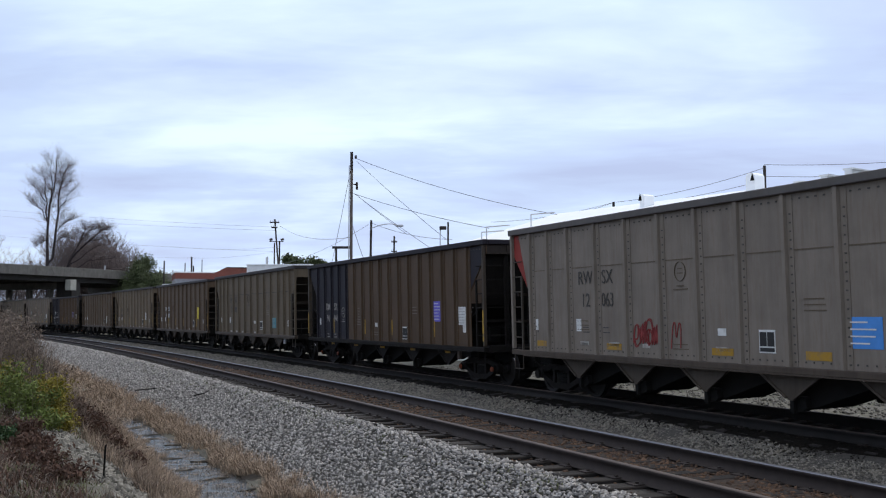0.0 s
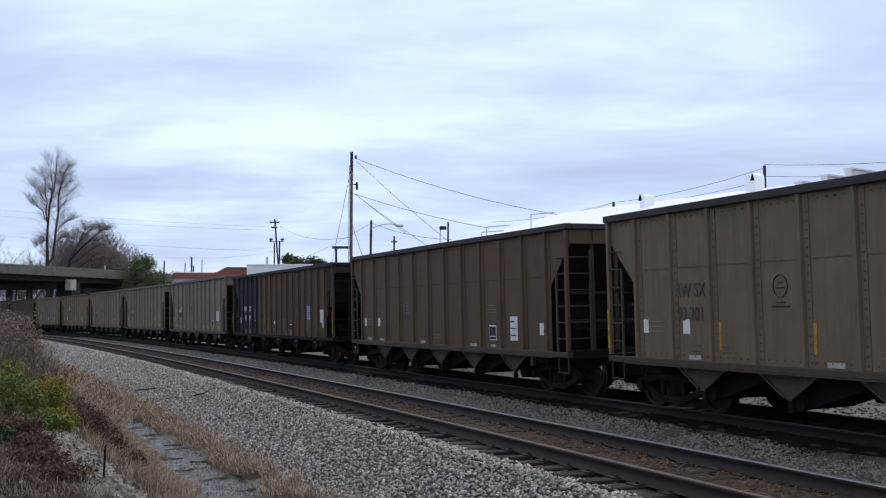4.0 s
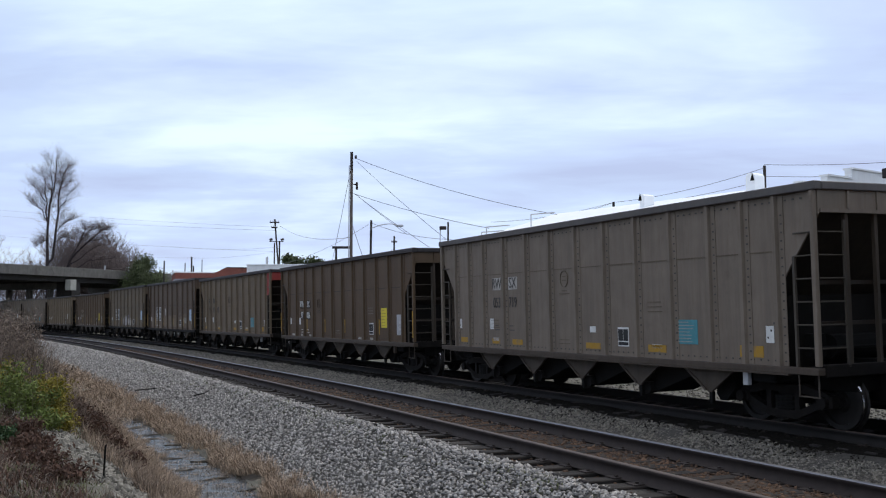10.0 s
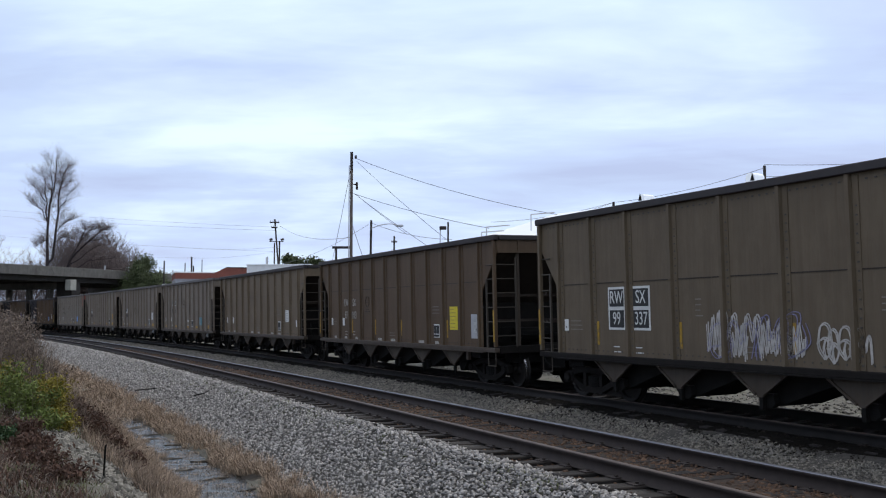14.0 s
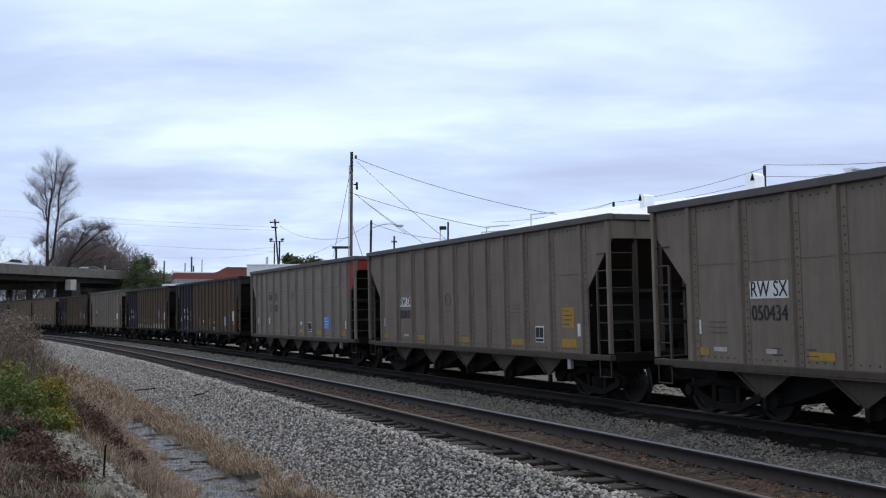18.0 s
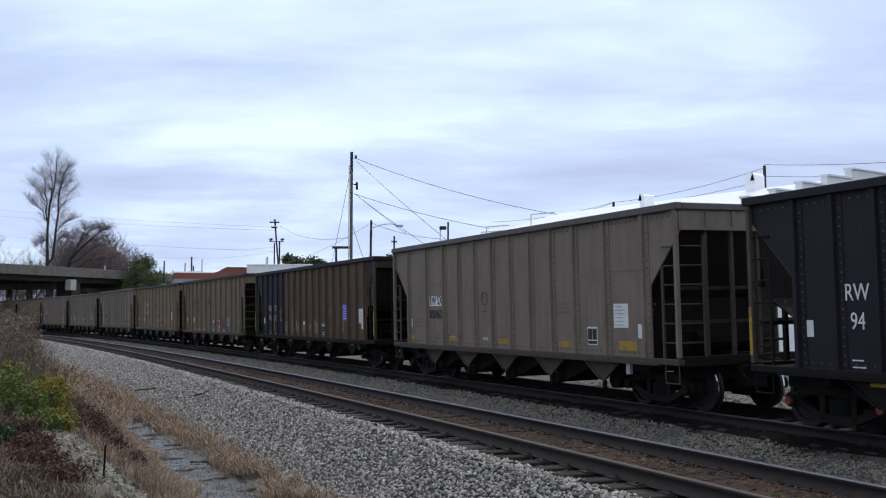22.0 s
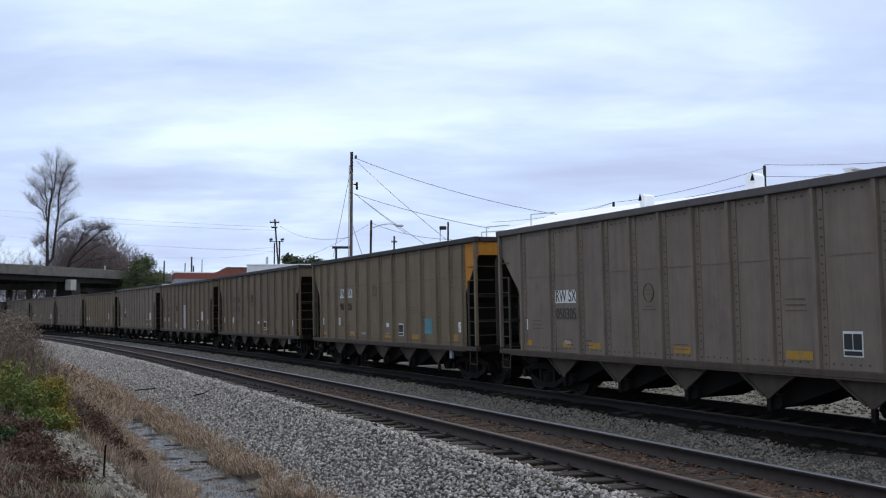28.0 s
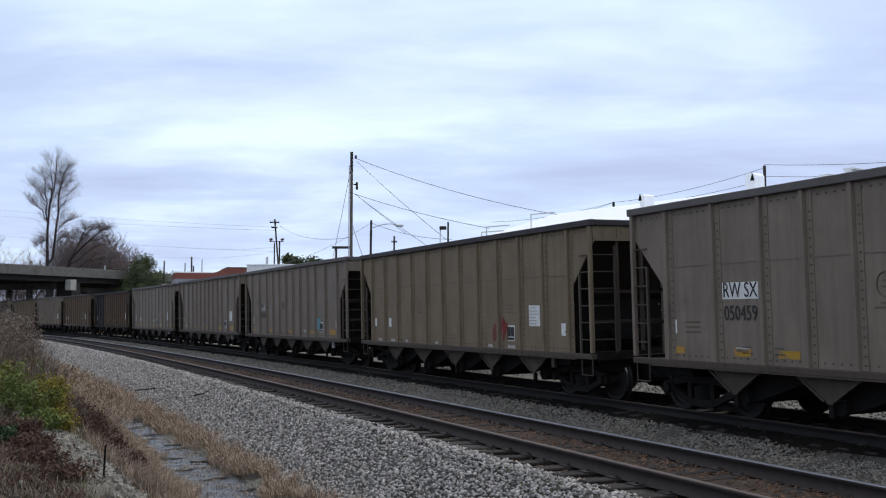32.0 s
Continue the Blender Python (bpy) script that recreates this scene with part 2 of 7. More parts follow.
def plate(bm, outline, y0, y1):
    """A sheet with the outline (x, z), from y0 to y1."""
    a = [bm.verts.new((x, y0, z)) for x, z in outline]
    b = [bm.verts.new((x, y1, z)) for x, z in outline]
    bm.faces.new(a)
    bm.faces.new(b[::-1])
    for i in range(len(a)):
        j = (i + 1) % len(a)
        bm.faces.new((a[j], a[i], b[i], b[j]))
    return bm


def rod(bm, p0, p1, r, sides=6, r1=None):
    p0, p1 = Vector(p0), Vector(p1)
    d = p1 - p0
    m = Matrix.Translation((p0 + p1) / 2) @ d.to_track_quat("Z", "Y").to_matrix().to_4x4()
    bmesh.ops.create_cone(bm, cap_ends=True, segments=sides, radius1=r, radius2=r if r1 is None else r1, depth=d.length, matrix=m)
    return bm


def lathe(bm, profile, sides=24, axis="y"):
    """Turns the profile (radius, along) round the axis."""
    rings = []
    for r, a in profile:
        ring = []
        for i in range(sides):
            t = 2 * math.pi * i / sides
            c, s = r * math.cos(t), r * math.sin(t)
            ring.append(bm.verts.new((c, a, s) if axis == "y" else (c, s, a)))
        rings.append(ring)
    for p, q in zip(rings, rings[1:]):
        for i in range(sides):
            j = (i + 1) % sides
            bm.faces.new((p[i], p[j], q[j], q[i]))
    bm.faces.new(rings[0][::-1])
    bm.faces.new(rings[-1])
    return bm


CACHE = {}


def cached(key, build, smooth=False):
    if key not in CACHE:
        CACHE[key] = mesh_of(key if isinstance(key, str) else str(key[0]), build(bmesh.new()), smooth)
    return CACHE[key]


def piece(name, me, mat, parent=None, m=None, label=""):
    """Links a mesh as one object, with a material of its own, under a thing or a part."""
    ob = new(name, me)
    if not me.materials:
        me.materials.append(None)
    ob.material_slots[0].link = "OBJECT"
    ob.material_slots[0].material = mat
    if m is not None:
        ob.matrix_basis = m
    if parent is not None:
        ob.parent = parent
    if label:
        ob["label"] = label
    return ob


def part(name, bm, mat, parent=None, label="", smooth=False):
    return piece(name, mesh_of(name, bm, smooth), mat, parent, None, label)


def thing(name, x, y, z, rz=0.0, label="", category="", group=""):
    e = new(name)
    e.empty_display_size = 0.3
    e.matrix_basis = pose(x, y, z, 0, 0, rz)
    return tagged(e, label, category, group)


def raw_mesh(name, co, faces):
    """A mesh from arrays of corners (n, 3) and faces (m, k)."""
    co, faces = np.asarray(co, np.float32), np.asarray(faces, np.int32)
    me = bpy.data.meshes.new(name)
    me.vertices.add(len(co))
    me.vertices.foreach_set("co", co.ravel())
    k = faces.shape[1]
    me.loops.add(faces.size)
    me.loops.foreach_set("vertex_index", faces.ravel())
    me.polygons.add(len(faces))
    me.polygons.foreach_set("loop_start", np.arange(0, faces.size, k, dtype=np.int32))
    me.update(calc_edges=True)
    me.validate()
    return me


def letter_mesh(text, height):
    key = ("letters", text, height)
    if key not in CACHE:
        cu = bpy.data.curves.new("letters", "FONT")
        cu.body, cu.size, cu.extrude = text, height * 1.38, 0.003
        cu.align_x, cu.align_y = "CENTER", "CENTER"
        cu.resolution_u = 3
        ob = new("letters", cu)
        CACHE[key] = bpy.data.meshes.new_from_object(ob.evaluated_get(bpy.context.evaluated_depsgraph_get()))
        bpy.data.objects.remove(ob)
    return CACHE[key]


def lettering(name, text, height, mat, parent, x, y, z, condense=1.0):
    """Flat letters on the side sheet that faces -y; x, z: the middle."""
    m = Matrix.Translation((x, y, z)) @ pose(0, 0, 0, 90, 0, 0) @ Matrix.Diagonal((condense, 1, 1, 1))
    return piece(name, letter_mesh(text, height), mat, parent, m)


# ---------------------------------------------------------------- the line of the track
# s runs along the train's track, away from the camera; o is the offset towards the camera's side
STEP = 0.5
LINE_S = np.arange(-160.0, 800.0, STEP)


def _track_line():
    q = np.clip(LINE_S, -40, 190)
    k = -0.0010837 - 8.4771e-06 * q - 6.3085e-09 * q ** 2 - 4.026e-11 * q ** 3
    k = np.where(LINE_S > 190, k * np.exp(-(LINE_S - 190) / 25.0), k)
    i0 = int(round(160 / STEP))
    h = np.concatenate([[0], np.cumsum((k[1:] + k[:-1]) / 2 * STEP)])
    h = h - h[i0] - 0.44969
    dx, dy = np.sin(h), np.cos(h)
    x = np.concatenate([[0], np.cumsum((dx[1:] + dx[:-1]) / 2 * STEP)])
    y = np.concatenate([[0], np.cumsum((dy[1:] + dy[:-1]) / 2 * STEP)])
    return x - x[i0] - 4.3912, y - y[i0] + 39.086, h


LINE_X, LINE_Y, LINE_H = _track_line()
NEAR = 4.944          # offset of the empty track
GAUGE = 1.512


def on_line(s, o=0.0):
    x, y, h = np.interp(s, LINE_S, LINE_X), np.interp(s, LINE_S, LINE_Y), np.interp(s, LINE_S, LINE_H)
    return x - o * np.cos(h), y + o * np.sin(h), h


def line_coords(x, y):
    """(s, o) of places (x, y)."""
    x, y = np.asarray(x, float), np.asarray(y, float)
    fx, fy, fs, fh = LINE_X[::2], LINE_Y[::2], LINE_S[::2], LINE_H[::2]
    s, o = np.empty(x.shape), np.empty(x.shape)
    flat = [a.ravel() for a in (x, y)]
    so, oo = s.ravel(), o.ravel()
    for i in range(0, len(flat[0]), 4000):
        px, py = flat[0][i:i + 4000, None], flat[1][i:i + 4000, None]
        j = np.argmin((px - fx) ** 2 + (py - fy) ** 2, axis=1)
        ddx, ddy = px[:, 0] - fx[j], py[:, 0] - fy[j]
        so[i:i + 4000] = fs[j] + ddx * np.sin(fh[j]) + ddy * np.cos(fh[j])
        oo[i:i + 4000] = -(ddx * np.cos(fh[j]) - ddy * np.sin(fh[j]))
    return so.reshape(x.shape), oo.reshape(x.shape)


def swept(name, profile, s_values, o_shift, mat, wobble=0.0, parent=None):
    """A strip with the profile (o, z) along the line."""
    s_values = np.asarray(s_values, float)
    prof = np.asarray(profile, float)
    rng = np.random.default_rng(5)
    co = []
    for o, z in prof:
        x, y, _ = on_line(s_values, o + o_shift)
        co.append(np.stack([x, y, np.full_like(x, z) + rng.normal(0, 1, x.shape) * wobble], 1))
    co = np.stack(co, 1)
    ns, no = co.shape[:2]
    idx = np.arange(ns * no).reshape(ns, no)
    f = np.stack([idx[:-1, :-1], idx[:-1, 1:], idx[1:, 1:], idx[1:, :-1]], -1).reshape(-1, 4)
    return piece(name, raw_mesh(name, co.reshape(-1, 3), f), mat, parent)


def fbm(x, y, seed, octaves=4, scale=1.0):
    """Smooth random relief from sums of waves."""
    r = np.random.default_rng(seed)
    out = np.zeros(np.shape(x))
    amp, fr, tot = 1.0, 1.0 / scale, 0.0
    for _ in range(octaves):
        for _ in range(4):
            a, p = r.uniform(0, 2 * np.pi), r.uniform(0, 2 * np.pi)
            g = fr * r.uniform(0.7, 1.4) * 2 * np.pi
            out = out + amp * np.sin((x * np.cos(a) + y * np.sin(a)) * g + p) / 2
        tot += amp
        amp, fr = amp * 0.55, fr * 2.0
    return out / tot


# ---------------------------------------------------------------- ground, ballast, rails


def ground_profile(o):
    """Height of the ground by the offset from the empty track, towards the camera."""
    return np.interp(o, [-60, -24, -12, -7.4, -5, 0, 2.0, 3.0, 3.35, 3.7, 4.2, 4.6, 5.2, 5.9, 6.8, 8.5, 12, 30, 80],
                     [-0.9, -0.45, -0.42, -0.5, -0.85, -0.85, -0.95, -1.16, -1.30, -1.42, -1.40, -1.22, -1.0, -0.62, -0.35, -0.10, 0.1, 0.35, 0.5])


def make_ground():
    def axis(parts):
        return np.unique(np.concatenate([np.arange(a, b, d) for a, b, d in parts]))
    xs = axis([(-3600, -600, 300), (-600, -120, 40), (-120, -40, 4), (-40, -14, 0.8), (-14, 8, 0.3), (8, 60, 2), (60, 400, 30), (400, 3601, 400)])
    ys = axis([(-600, -40, 60), (-40, 6, 3), (6, 36, 0.3), (36, 70, 1), (70, 160, 4), (160, 700, 40), (700, 4400, 300)])
    X, Y = np.meshgrid(xs, ys)
    s, o = line_coords(X, Y)
    q = o - NEAR
    Z = ground_profile(q)
    far = np.clip((np.hypot(X, Y) - 90) / 120, 0, 1)
    Z = Z * (1 - far) - 0.5 * far
    near = np.clip(1 - np.hypot(X, Y - 15) / 60, 0, 1)
    Z = Z + fbm(X, Y, 3, 4, 3.0) * 0.09 * near * (q > 2.4) + fbm(X, Y, 9, 3, 25) * 0.12 * (1 - near)
    ny, nx = X.shape
    idx = np.arange(nx * ny).reshape(ny, nx)
    f = np.stack([idx[:-1, :-1], idx[:-1, 1:], idx[1:, 1:], idx[1:, :-1]], -1).reshape(-1, 4)
    g = piece("ground", raw_mesh("ground", np.stack([X, Y, Z], -1).reshape(-1, 3), f), EARTH)
    for p in g.data.polygons:
        p.use_smooth = True
    tagged(g, "dry earth and gravel ground with sparse grass beside the railway", "ground", kind="structure")


make_ground()
S_BED = np.concatenate([np.arange(-60, 40, 0.5), np.arange(40, 330, 2.0)])
bed = swept("ballast_bed", [(3.15, -1.30), (2.75, -1.06), (2.2, -0.70), (1.75, -0.40), (1.45, -0.235), (1.22, -0.205), (1.15, -0.21), (0.0, -0.225), (-1.3, -0.225), (-1.6, -0.27),
                           (-2.45, -0.38), (-3.2, -0.30), (-3.6, -0.235)], S_BED, NEAR, BED, 0.012)
tagged(bed, "pale grey crushed stone ballast of the empty track", "ballast", kind="structure")
# this bed's colour already holds the shade beneath the cars
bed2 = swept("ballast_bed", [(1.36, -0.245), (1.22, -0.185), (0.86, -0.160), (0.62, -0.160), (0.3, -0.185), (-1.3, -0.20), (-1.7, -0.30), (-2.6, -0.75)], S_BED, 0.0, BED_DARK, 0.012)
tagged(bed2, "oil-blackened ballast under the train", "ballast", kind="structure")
fouled = swept("fouled_ballast", [(0.70, -0.19), (0.35, -0.185), (-0.35, -0.185), (-0.70, -0.19)], S_BED, NEAR, BED_BROWN, 0.006)
tagged(fouled, "rust-brown fouled ballast between the rails", "ballast", kind="structure")

RAIL_PROFILE = [(-0.07, -0.175), (-0.07, -0.163), (-0.012, -0.145), (-0.012, -0.048), (-0.037, -0.038), (-0.037, -0.006), (-0.030, 0.0),
                (0.030, 0.0), (0.037, -0.006), (0.037, -0.038), (0.012, -0.048), (0.012, -0.145), (0.07, -0.163), (0.07, -0.175)]
S_RAIL = np.concatenate([np.arange(-70, 60, 1.0), np.arange(60, 330, 3.0)])


CANT = 1.3            # degrees by which the train's track leans into the curve


def make_track(label, o, tie_lo, tie_hi, wood, cant=0.0, steel=RAIL_SIDE, heads=(RAIL_TOP, RAIL_TOP)):
    root = thing("railway_track", *[float(v) for v in on_line(0, o)[:2]], 0, 0, label, "railway track")
    inv = root.matrix_basis.inverted()
    for side in (-1, 1):
        up = GAUGE * math.sin(math.radians(cant)) if side < 0 else 0.0
        r = swept("rail", [(p, z + up) for p, z in RAIL_PROFILE], S_RAIL, o + side * GAUGE / 2, steel)
        r.parent, r.matrix_parent_inverse = root, inv
        h = swept("rail_head", [(-0.029, 0.003 + up), (0.026, 0.004 + up), (0.0345, 0.0 + up), (0.0385, -0.008 + up)], S_RAIL, o + side * GAUGE / 2, heads[side > 0])
        h.parent, h.matrix_parent_inverse = r, Matrix()
        h["label"] = "worn bright running surface"
    def tie_mesh(bm):
        return box(bm, -1.29, 1.29, -0.11, 0.11, -0.36, -0.172, 0.012)
    me = cached("tie", tie_mesh)
    plates = bmesh.new()
    rng = random.Random(4)
    for i in range(int((tie_hi - tie_lo) / 0.52)):
        s = tie_lo + i * 0.52 + rng.uniform(-0.03, 0.03)
        x, y, h = [float(v) for v in on_line(s, o + rng.uniform(-0.03, 0.03))]
        m = inv @ pose(x, y, rng.uniform(-0.012, 0.004), 0, 0, -math.degrees(h) + rng.uniform(-1.2, 1.2))
        m = m @ Matrix.Translation((-GAUGE / 2, 0, 0)) @ Matrix.Rotation(math.radians(-cant), 4, "Y") @ Matrix.Translation((GAUGE / 2, 0, 0))
        piece("tie", me, wood, root, m)
        if s < 12:
            for sd in (-GAUGE / 2, GAUGE / 2):
                for x0, x1, y0, y1, z0, z1 in ((-0.17, 0.17, -0.09, 0.09, -0.172, -0.156), (-0.115, -0.085, -0.05, -0.02, -0.157, -0.135), (0.085, 0.115, 0.02, 0.05, -0.157, -0.135)):
                    vs = [plates.verts.new(m @ Vector((sd + x, y, z))) for x in (x0, x1) for y in (y0, y1) for z in (z0, z1)]
                    for f in ((0, 1, 3, 2), (4, 6, 7, 5), (0, 4, 5, 1), (2, 3, 7, 6), (1, 5, 7, 3)):
                        plates.faces.new([vs[i] for i in f])
    part("tie_plate_rest", plates, RAIL_SIDE, root, "rusty tie plates and spikes")["kind"] = "stuff"
    return root


make_track("empty rusty railway track with worn rails on dark wooden ties", NEAR, -38.0, 70.0, TIE, heads=(RAIL_TOP, RAIL_DULL))
make_track("railway track under the coal train with oily ties", 0.0, -34.0, 10.0, TIE_OILY_SHADED, CANT, RAIL_SHADED, (RAIL_DULL, RAIL_DULL))

# ---------------------------------------------------------------- the train
SPEED = 15.8965
SILL = 0.90
# where the rear end of each car stands on the line at the start, first car ahead of the picture
REAR = [-32.2, -17.4, -2.0, 12.8, 27.7, 42.3, 57.0, 72.9, 87.6, 102.4, 116.8, 131.0, 145.4, 160.5, 175.2, 189.6, 203.9, 219.2, 234.3, 248.9, 263.4,
        278.0, 292.3, 308.3, 324.5, 339.5, 355.1, 370.2, 384.4, 398.8, 413.5, 428.3, 442.6, 457.3, 471.8, 486.6, 501.2, 515.8, 530.1, 544.6, 560.0,
        575.2, 590.0, 604.7, 619.4, 634.0]


def rib_row(a, ends, first, count):
    """Ribs by their distance from the rear end: closer ones at both ends, even ones between."""
    step = (2 * a - 2 * first) / (count - 1)
    row = list(ends) + [first + step * i for i in range(count)] + [2 * a - e for e in reversed(ends)]
    return [x - a for x in row]


KINDS = {
    # half length, top, bays, truck centre, depth of the end notch, height of the seam, ribs
    "fine": dict(a=6.55, top=3.70, bays=5, tc=5.25, flat=False, notch=0.74, seam=2.72, rib_list=rib_row(6.55, (0.85, 1.60), 2.40, 9)),
    "wide": dict(a=6.62, top=3.725, bays=5, tc=5.32, flat=False, notch=0.88, seam=2.60, rib_list=rib_row(6.62, (1.05, 2.30), 3.42, 8)),
    "posted": dict(a=6.62, top=3.67, bays=5, tc=5.32, flat=False, notch=0.86, seam=2.58, rib_list=rib_row(6.62, (), 0.92, 12)),
    "bulkhead": dict(a=7.02, top=3.60, bays=3, tc=5.75, flat=True, notch=0.92, seam=2.35, rib_list=rib_row(7.02, (), 1.00, 17)),
    "tall": dict(a=6.62, top=3.84, bays=5, tc=5.32, flat=False, notch=0.74, seam=2.38, rib_list=rib_row(6.62, (0.80, 2.02), 3.26, 6)),
}
for kind_data in KINDS.values():
    kind_data["ribs"] = len(kind_data["rib_list"])


def notch_z(k):
    """Heights at which the cut of the end corner begins and ends."""
    return (3.26, 2.30) if k["flat"] else (3.22, 2.28)


def sheet_mesh(k):
    a = k["a"]
    def build(bm):
        n, t = k["notch"], k["top"]
        z0, z1 = notch_z(k)
        out = [(-a, t - 0.05), (a, t - 0.05), (a, z0), (a - n, z1), (a - n, SILL), (-a + n, SILL), (-a + n, z1), (-a, z0)]
        return plate(bm, out, -1.505, -1.475)
    return build


def rib_mesh(k):
    return lambda bm: rib_build(bm, k["top"])


def rib_build(bm, TOP):
    prof = [(-0.052, 0.0), (-0.036, -0.066), (0.036, -0.066), (0.052, 0.0)]
    lo = [bm.verts.new((x, y, SILL + 0.05)) for x, y in prof]
    hi = [bm.verts.new((x, y, TOP - 0.13)) for x, y in prof]
    for i in range(3):
        bm.faces.new((lo[i], lo[i + 1], hi[i + 1], hi[i]))
    bm.faces.new(lo[::-1])
    bm.faces.new(hi)
    bm.faces.new((lo[3], lo[0], hi[0], hi[3]))
    box(bm, 0.055, 0.165, -0.014, 0.0, SILL + 0.08, TOP - 0.14)
    return bm


def rivet_mesh(k):
    a = k["a"]
    TOP = k["top"]
    def build(bm):
        n = k["ribs"]
        for i in range(n):
            x = rib_x(k, i)
            for j in range(18):
                z = 1.05 + j * 0.13
                for dx in (0.12,):
                    box(bm, x + dx - 0.014, x + dx + 0.014, -1.530, -1.517, z - 0.012, z + 0.012)
        for x in np.arange(-a + 0.3, a - 0.2, 0.16):
            box(bm, x - 0.018, x + 0.018, -1.515, -1.503, TOP - 0.235, TOP - 0.21)
            if abs(x) < a - 0.8:
                box(bm, x - 0.012, x + 0.012, -1.515, -1.503, SILL + 0.14, SILL + 0.165)
        for sg in (-1, 1):
            for j in range(6):
                x, z = sg * (a - 0.75 - 0.07 * j), 1.95 - 0.11 * j
                box(bm, x - 0.016, x + 0.016, -1.515, -1.503, z - 0.016, z + 0.016)
        return bm
    return build


def rib_x(k, i):
    return k["rib_list"][i]


def seam_mesh(k):
    def build(bm):
        for i in range(4 if k["flat"] else 0, k["ribs"] - 1):
            x0, x1 = rib_x(k, i) + 0.17, rib_x(k, i + 1) - 0.062
            box(bm, x0, x1, -1.514, -1.503, k["seam"] - 0.009, k["seam"] + 0.009)
        return bm
    return build


def slope_mesh(k):
    a = k["a"]
    TOP = k["top"]
    def build(bm):
        if k["flat"]:
            top = (a - 0.10, TOP - 0.15)
            mid = (a - 0.30, 2.0)
            low = (a - 2.3, 0.95)
            plate(bm, [top, (top[0] - 0.05, top[1]), (mid[0] - 0.06, mid[1]), (low[0] - 0.05, low[1]), low, (mid[0], mid[1])], -1.47, 1.47)
        else:
            top, low = (a - 0.06, 3.27), (a - 2.75, 0.95)
            plate(bm, [top, (top[0] - 0.07, top[1]), (low[0] - 0.07, low[1]), low], -1.47, 1.47)
        return bm
    return build


def end_mesh(k):
    a = k["a"]
    TOP = k["top"]
    def build(bm):
        box(bm, a - 0.05, a - 0.005, -1.47, 1.47, 3.28, TOP - 0.05)
        for y in (-0.9, -0.3, 0.3, 0.9):
            box(bm, a - 0.012, a + 0.02, y - 0.03, y + 0.03, 3.28, TOP - 0.08)
        box(bm, a - 0.055, a + 0.02, -1.47, 1.47, 3.24, 3.30)
        return bm
    return build


def chord_mesh(k):
    a = k["a"]
    TOP = k["top"]
    return lambda bm: box(bm, -a - 0.04, a + 0.04, -1.60, -1.46, TOP - 0.13, TOP, 0.012)


def end_chord_mesh(k):
    a = k["a"]
    TOP = k["top"]
    return lambda bm: box(bm, a - 0.09, a + 0.05, -1.45, 1.45, TOP - 0.125, TOP - 0.006, 0.012)


def sill_mesh(k):
    a = k["a"]
    def build(bm):
        box(bm, -a + 0.02, a - 0.02, -1.595, -1.46, SILL - 0.03, SILL + 0.075, 0.01)
        box(bm, -a + 0.6, a - 0.6, -1.625, -1.52, SILL - 0.05, SILL - 0.028)
        return bm
    return build


def end_sill_mesh(k):
    a = k["a"]
    def build(bm):
        box(bm, a - 0.16, a - 0.01, -1.45, 1.45, SILL - 0.06, SILL + 0.12, 0.01)
        box(bm, a - 0.62, a - 0.17, -1.45, 1.45, SILL + 0.03, SILL + 0.06)
        return bm
    return build


def centre_sill_mesh(k):
    a = k["a"]
    def build(bm):
        box(bm, -a + 0.1, a - 0.1, -0.20, 0.20, 0.62, 1.05)
        box(bm, -k["tc"] + 1.2, k["tc"] - 1.2, -0.5, 0.5, 0.60, 0.85)
        for sg in (-1, 1):
            box(bm, sg * (a - 0.45) - 0.35, sg * (a - 0.45) + 0.35, -0.9, 0.9, 0.60, 0.86)
        for sg in (-1, 1):
            box(bm, sg * k["tc"] - 0.25, sg * k["tc"] + 0.25, -1.45, 1.45, 0.70, 0.86, 0.02)
        return bm
    return build


def end_plate_mesh(k):
    """The upright plate over the bogie's centre that closes the space under the slope sheet."""
    a = k["a"]
    def build(bm):
        box(bm, a - 1.30, a - 1.26, -1.30, 1.30, 0.90, 2.05)
        return bm
    return build


def post_mesh(bm):
    return box(bm, -0.035, 0.035, -0.035, 0.035, SILL + 0.10, 3.27, 0.006)


def corner_post_mesh(k):
    """The corner post: an angle that runs up to the top chord, with rivets near its head."""
    TOP = k["top"]
    def build(bm):
        box(bm, -0.04, 0.04, -0.04, 0.04, SILL + 0.10, TOP - 0.13, 0.008)
        for j in range(4):
            box(bm, -0.012, 0.012, -0.048, -0.038, TOP - 0.24 - 0.07 * j, TOP - 0.215 - 0.07 * j)
        return bm
    return build


def cross_bar_mesh(bm):
    """Crossbars of the end cage, at two heights."""
    for z in (1.62, 2.22):
        box(bm, -0.03, 0.03, -1.47, 1.47, z - 0.03, z + 0.03)
    return bm


def ladder_mesh(bm):
    """The second stile of the side ladder, beside the corner post, with the foot stirrup."""
    box(bm, -0.435, -0.39, -0.02, 0.02, SILL + 0.08, 2.62)
    for x in (-0.40, -0.02):
        rod(bm, (x, 0, 0.55), (x, 0, SILL), 0.014, 5)
    return bm


RUNGS = [0.55] + [SILL + 0.36 + i * 0.34 for i in range(6)]


def rung_mesh(bm):
    return rod(bm, (-0.41, 0, 0), (0.0, 0, 0), 0.013, 6)


def end_ladder_mesh(bm):
    return box(bm, -0.02, 0.02, 0.495, 0.535, SILL + 0.08, 3.14)


def end_rung_mesh(bm):
    return rod(bm, (0, 0.0, 0), (0, 0.52, 0), 0.013, 6)


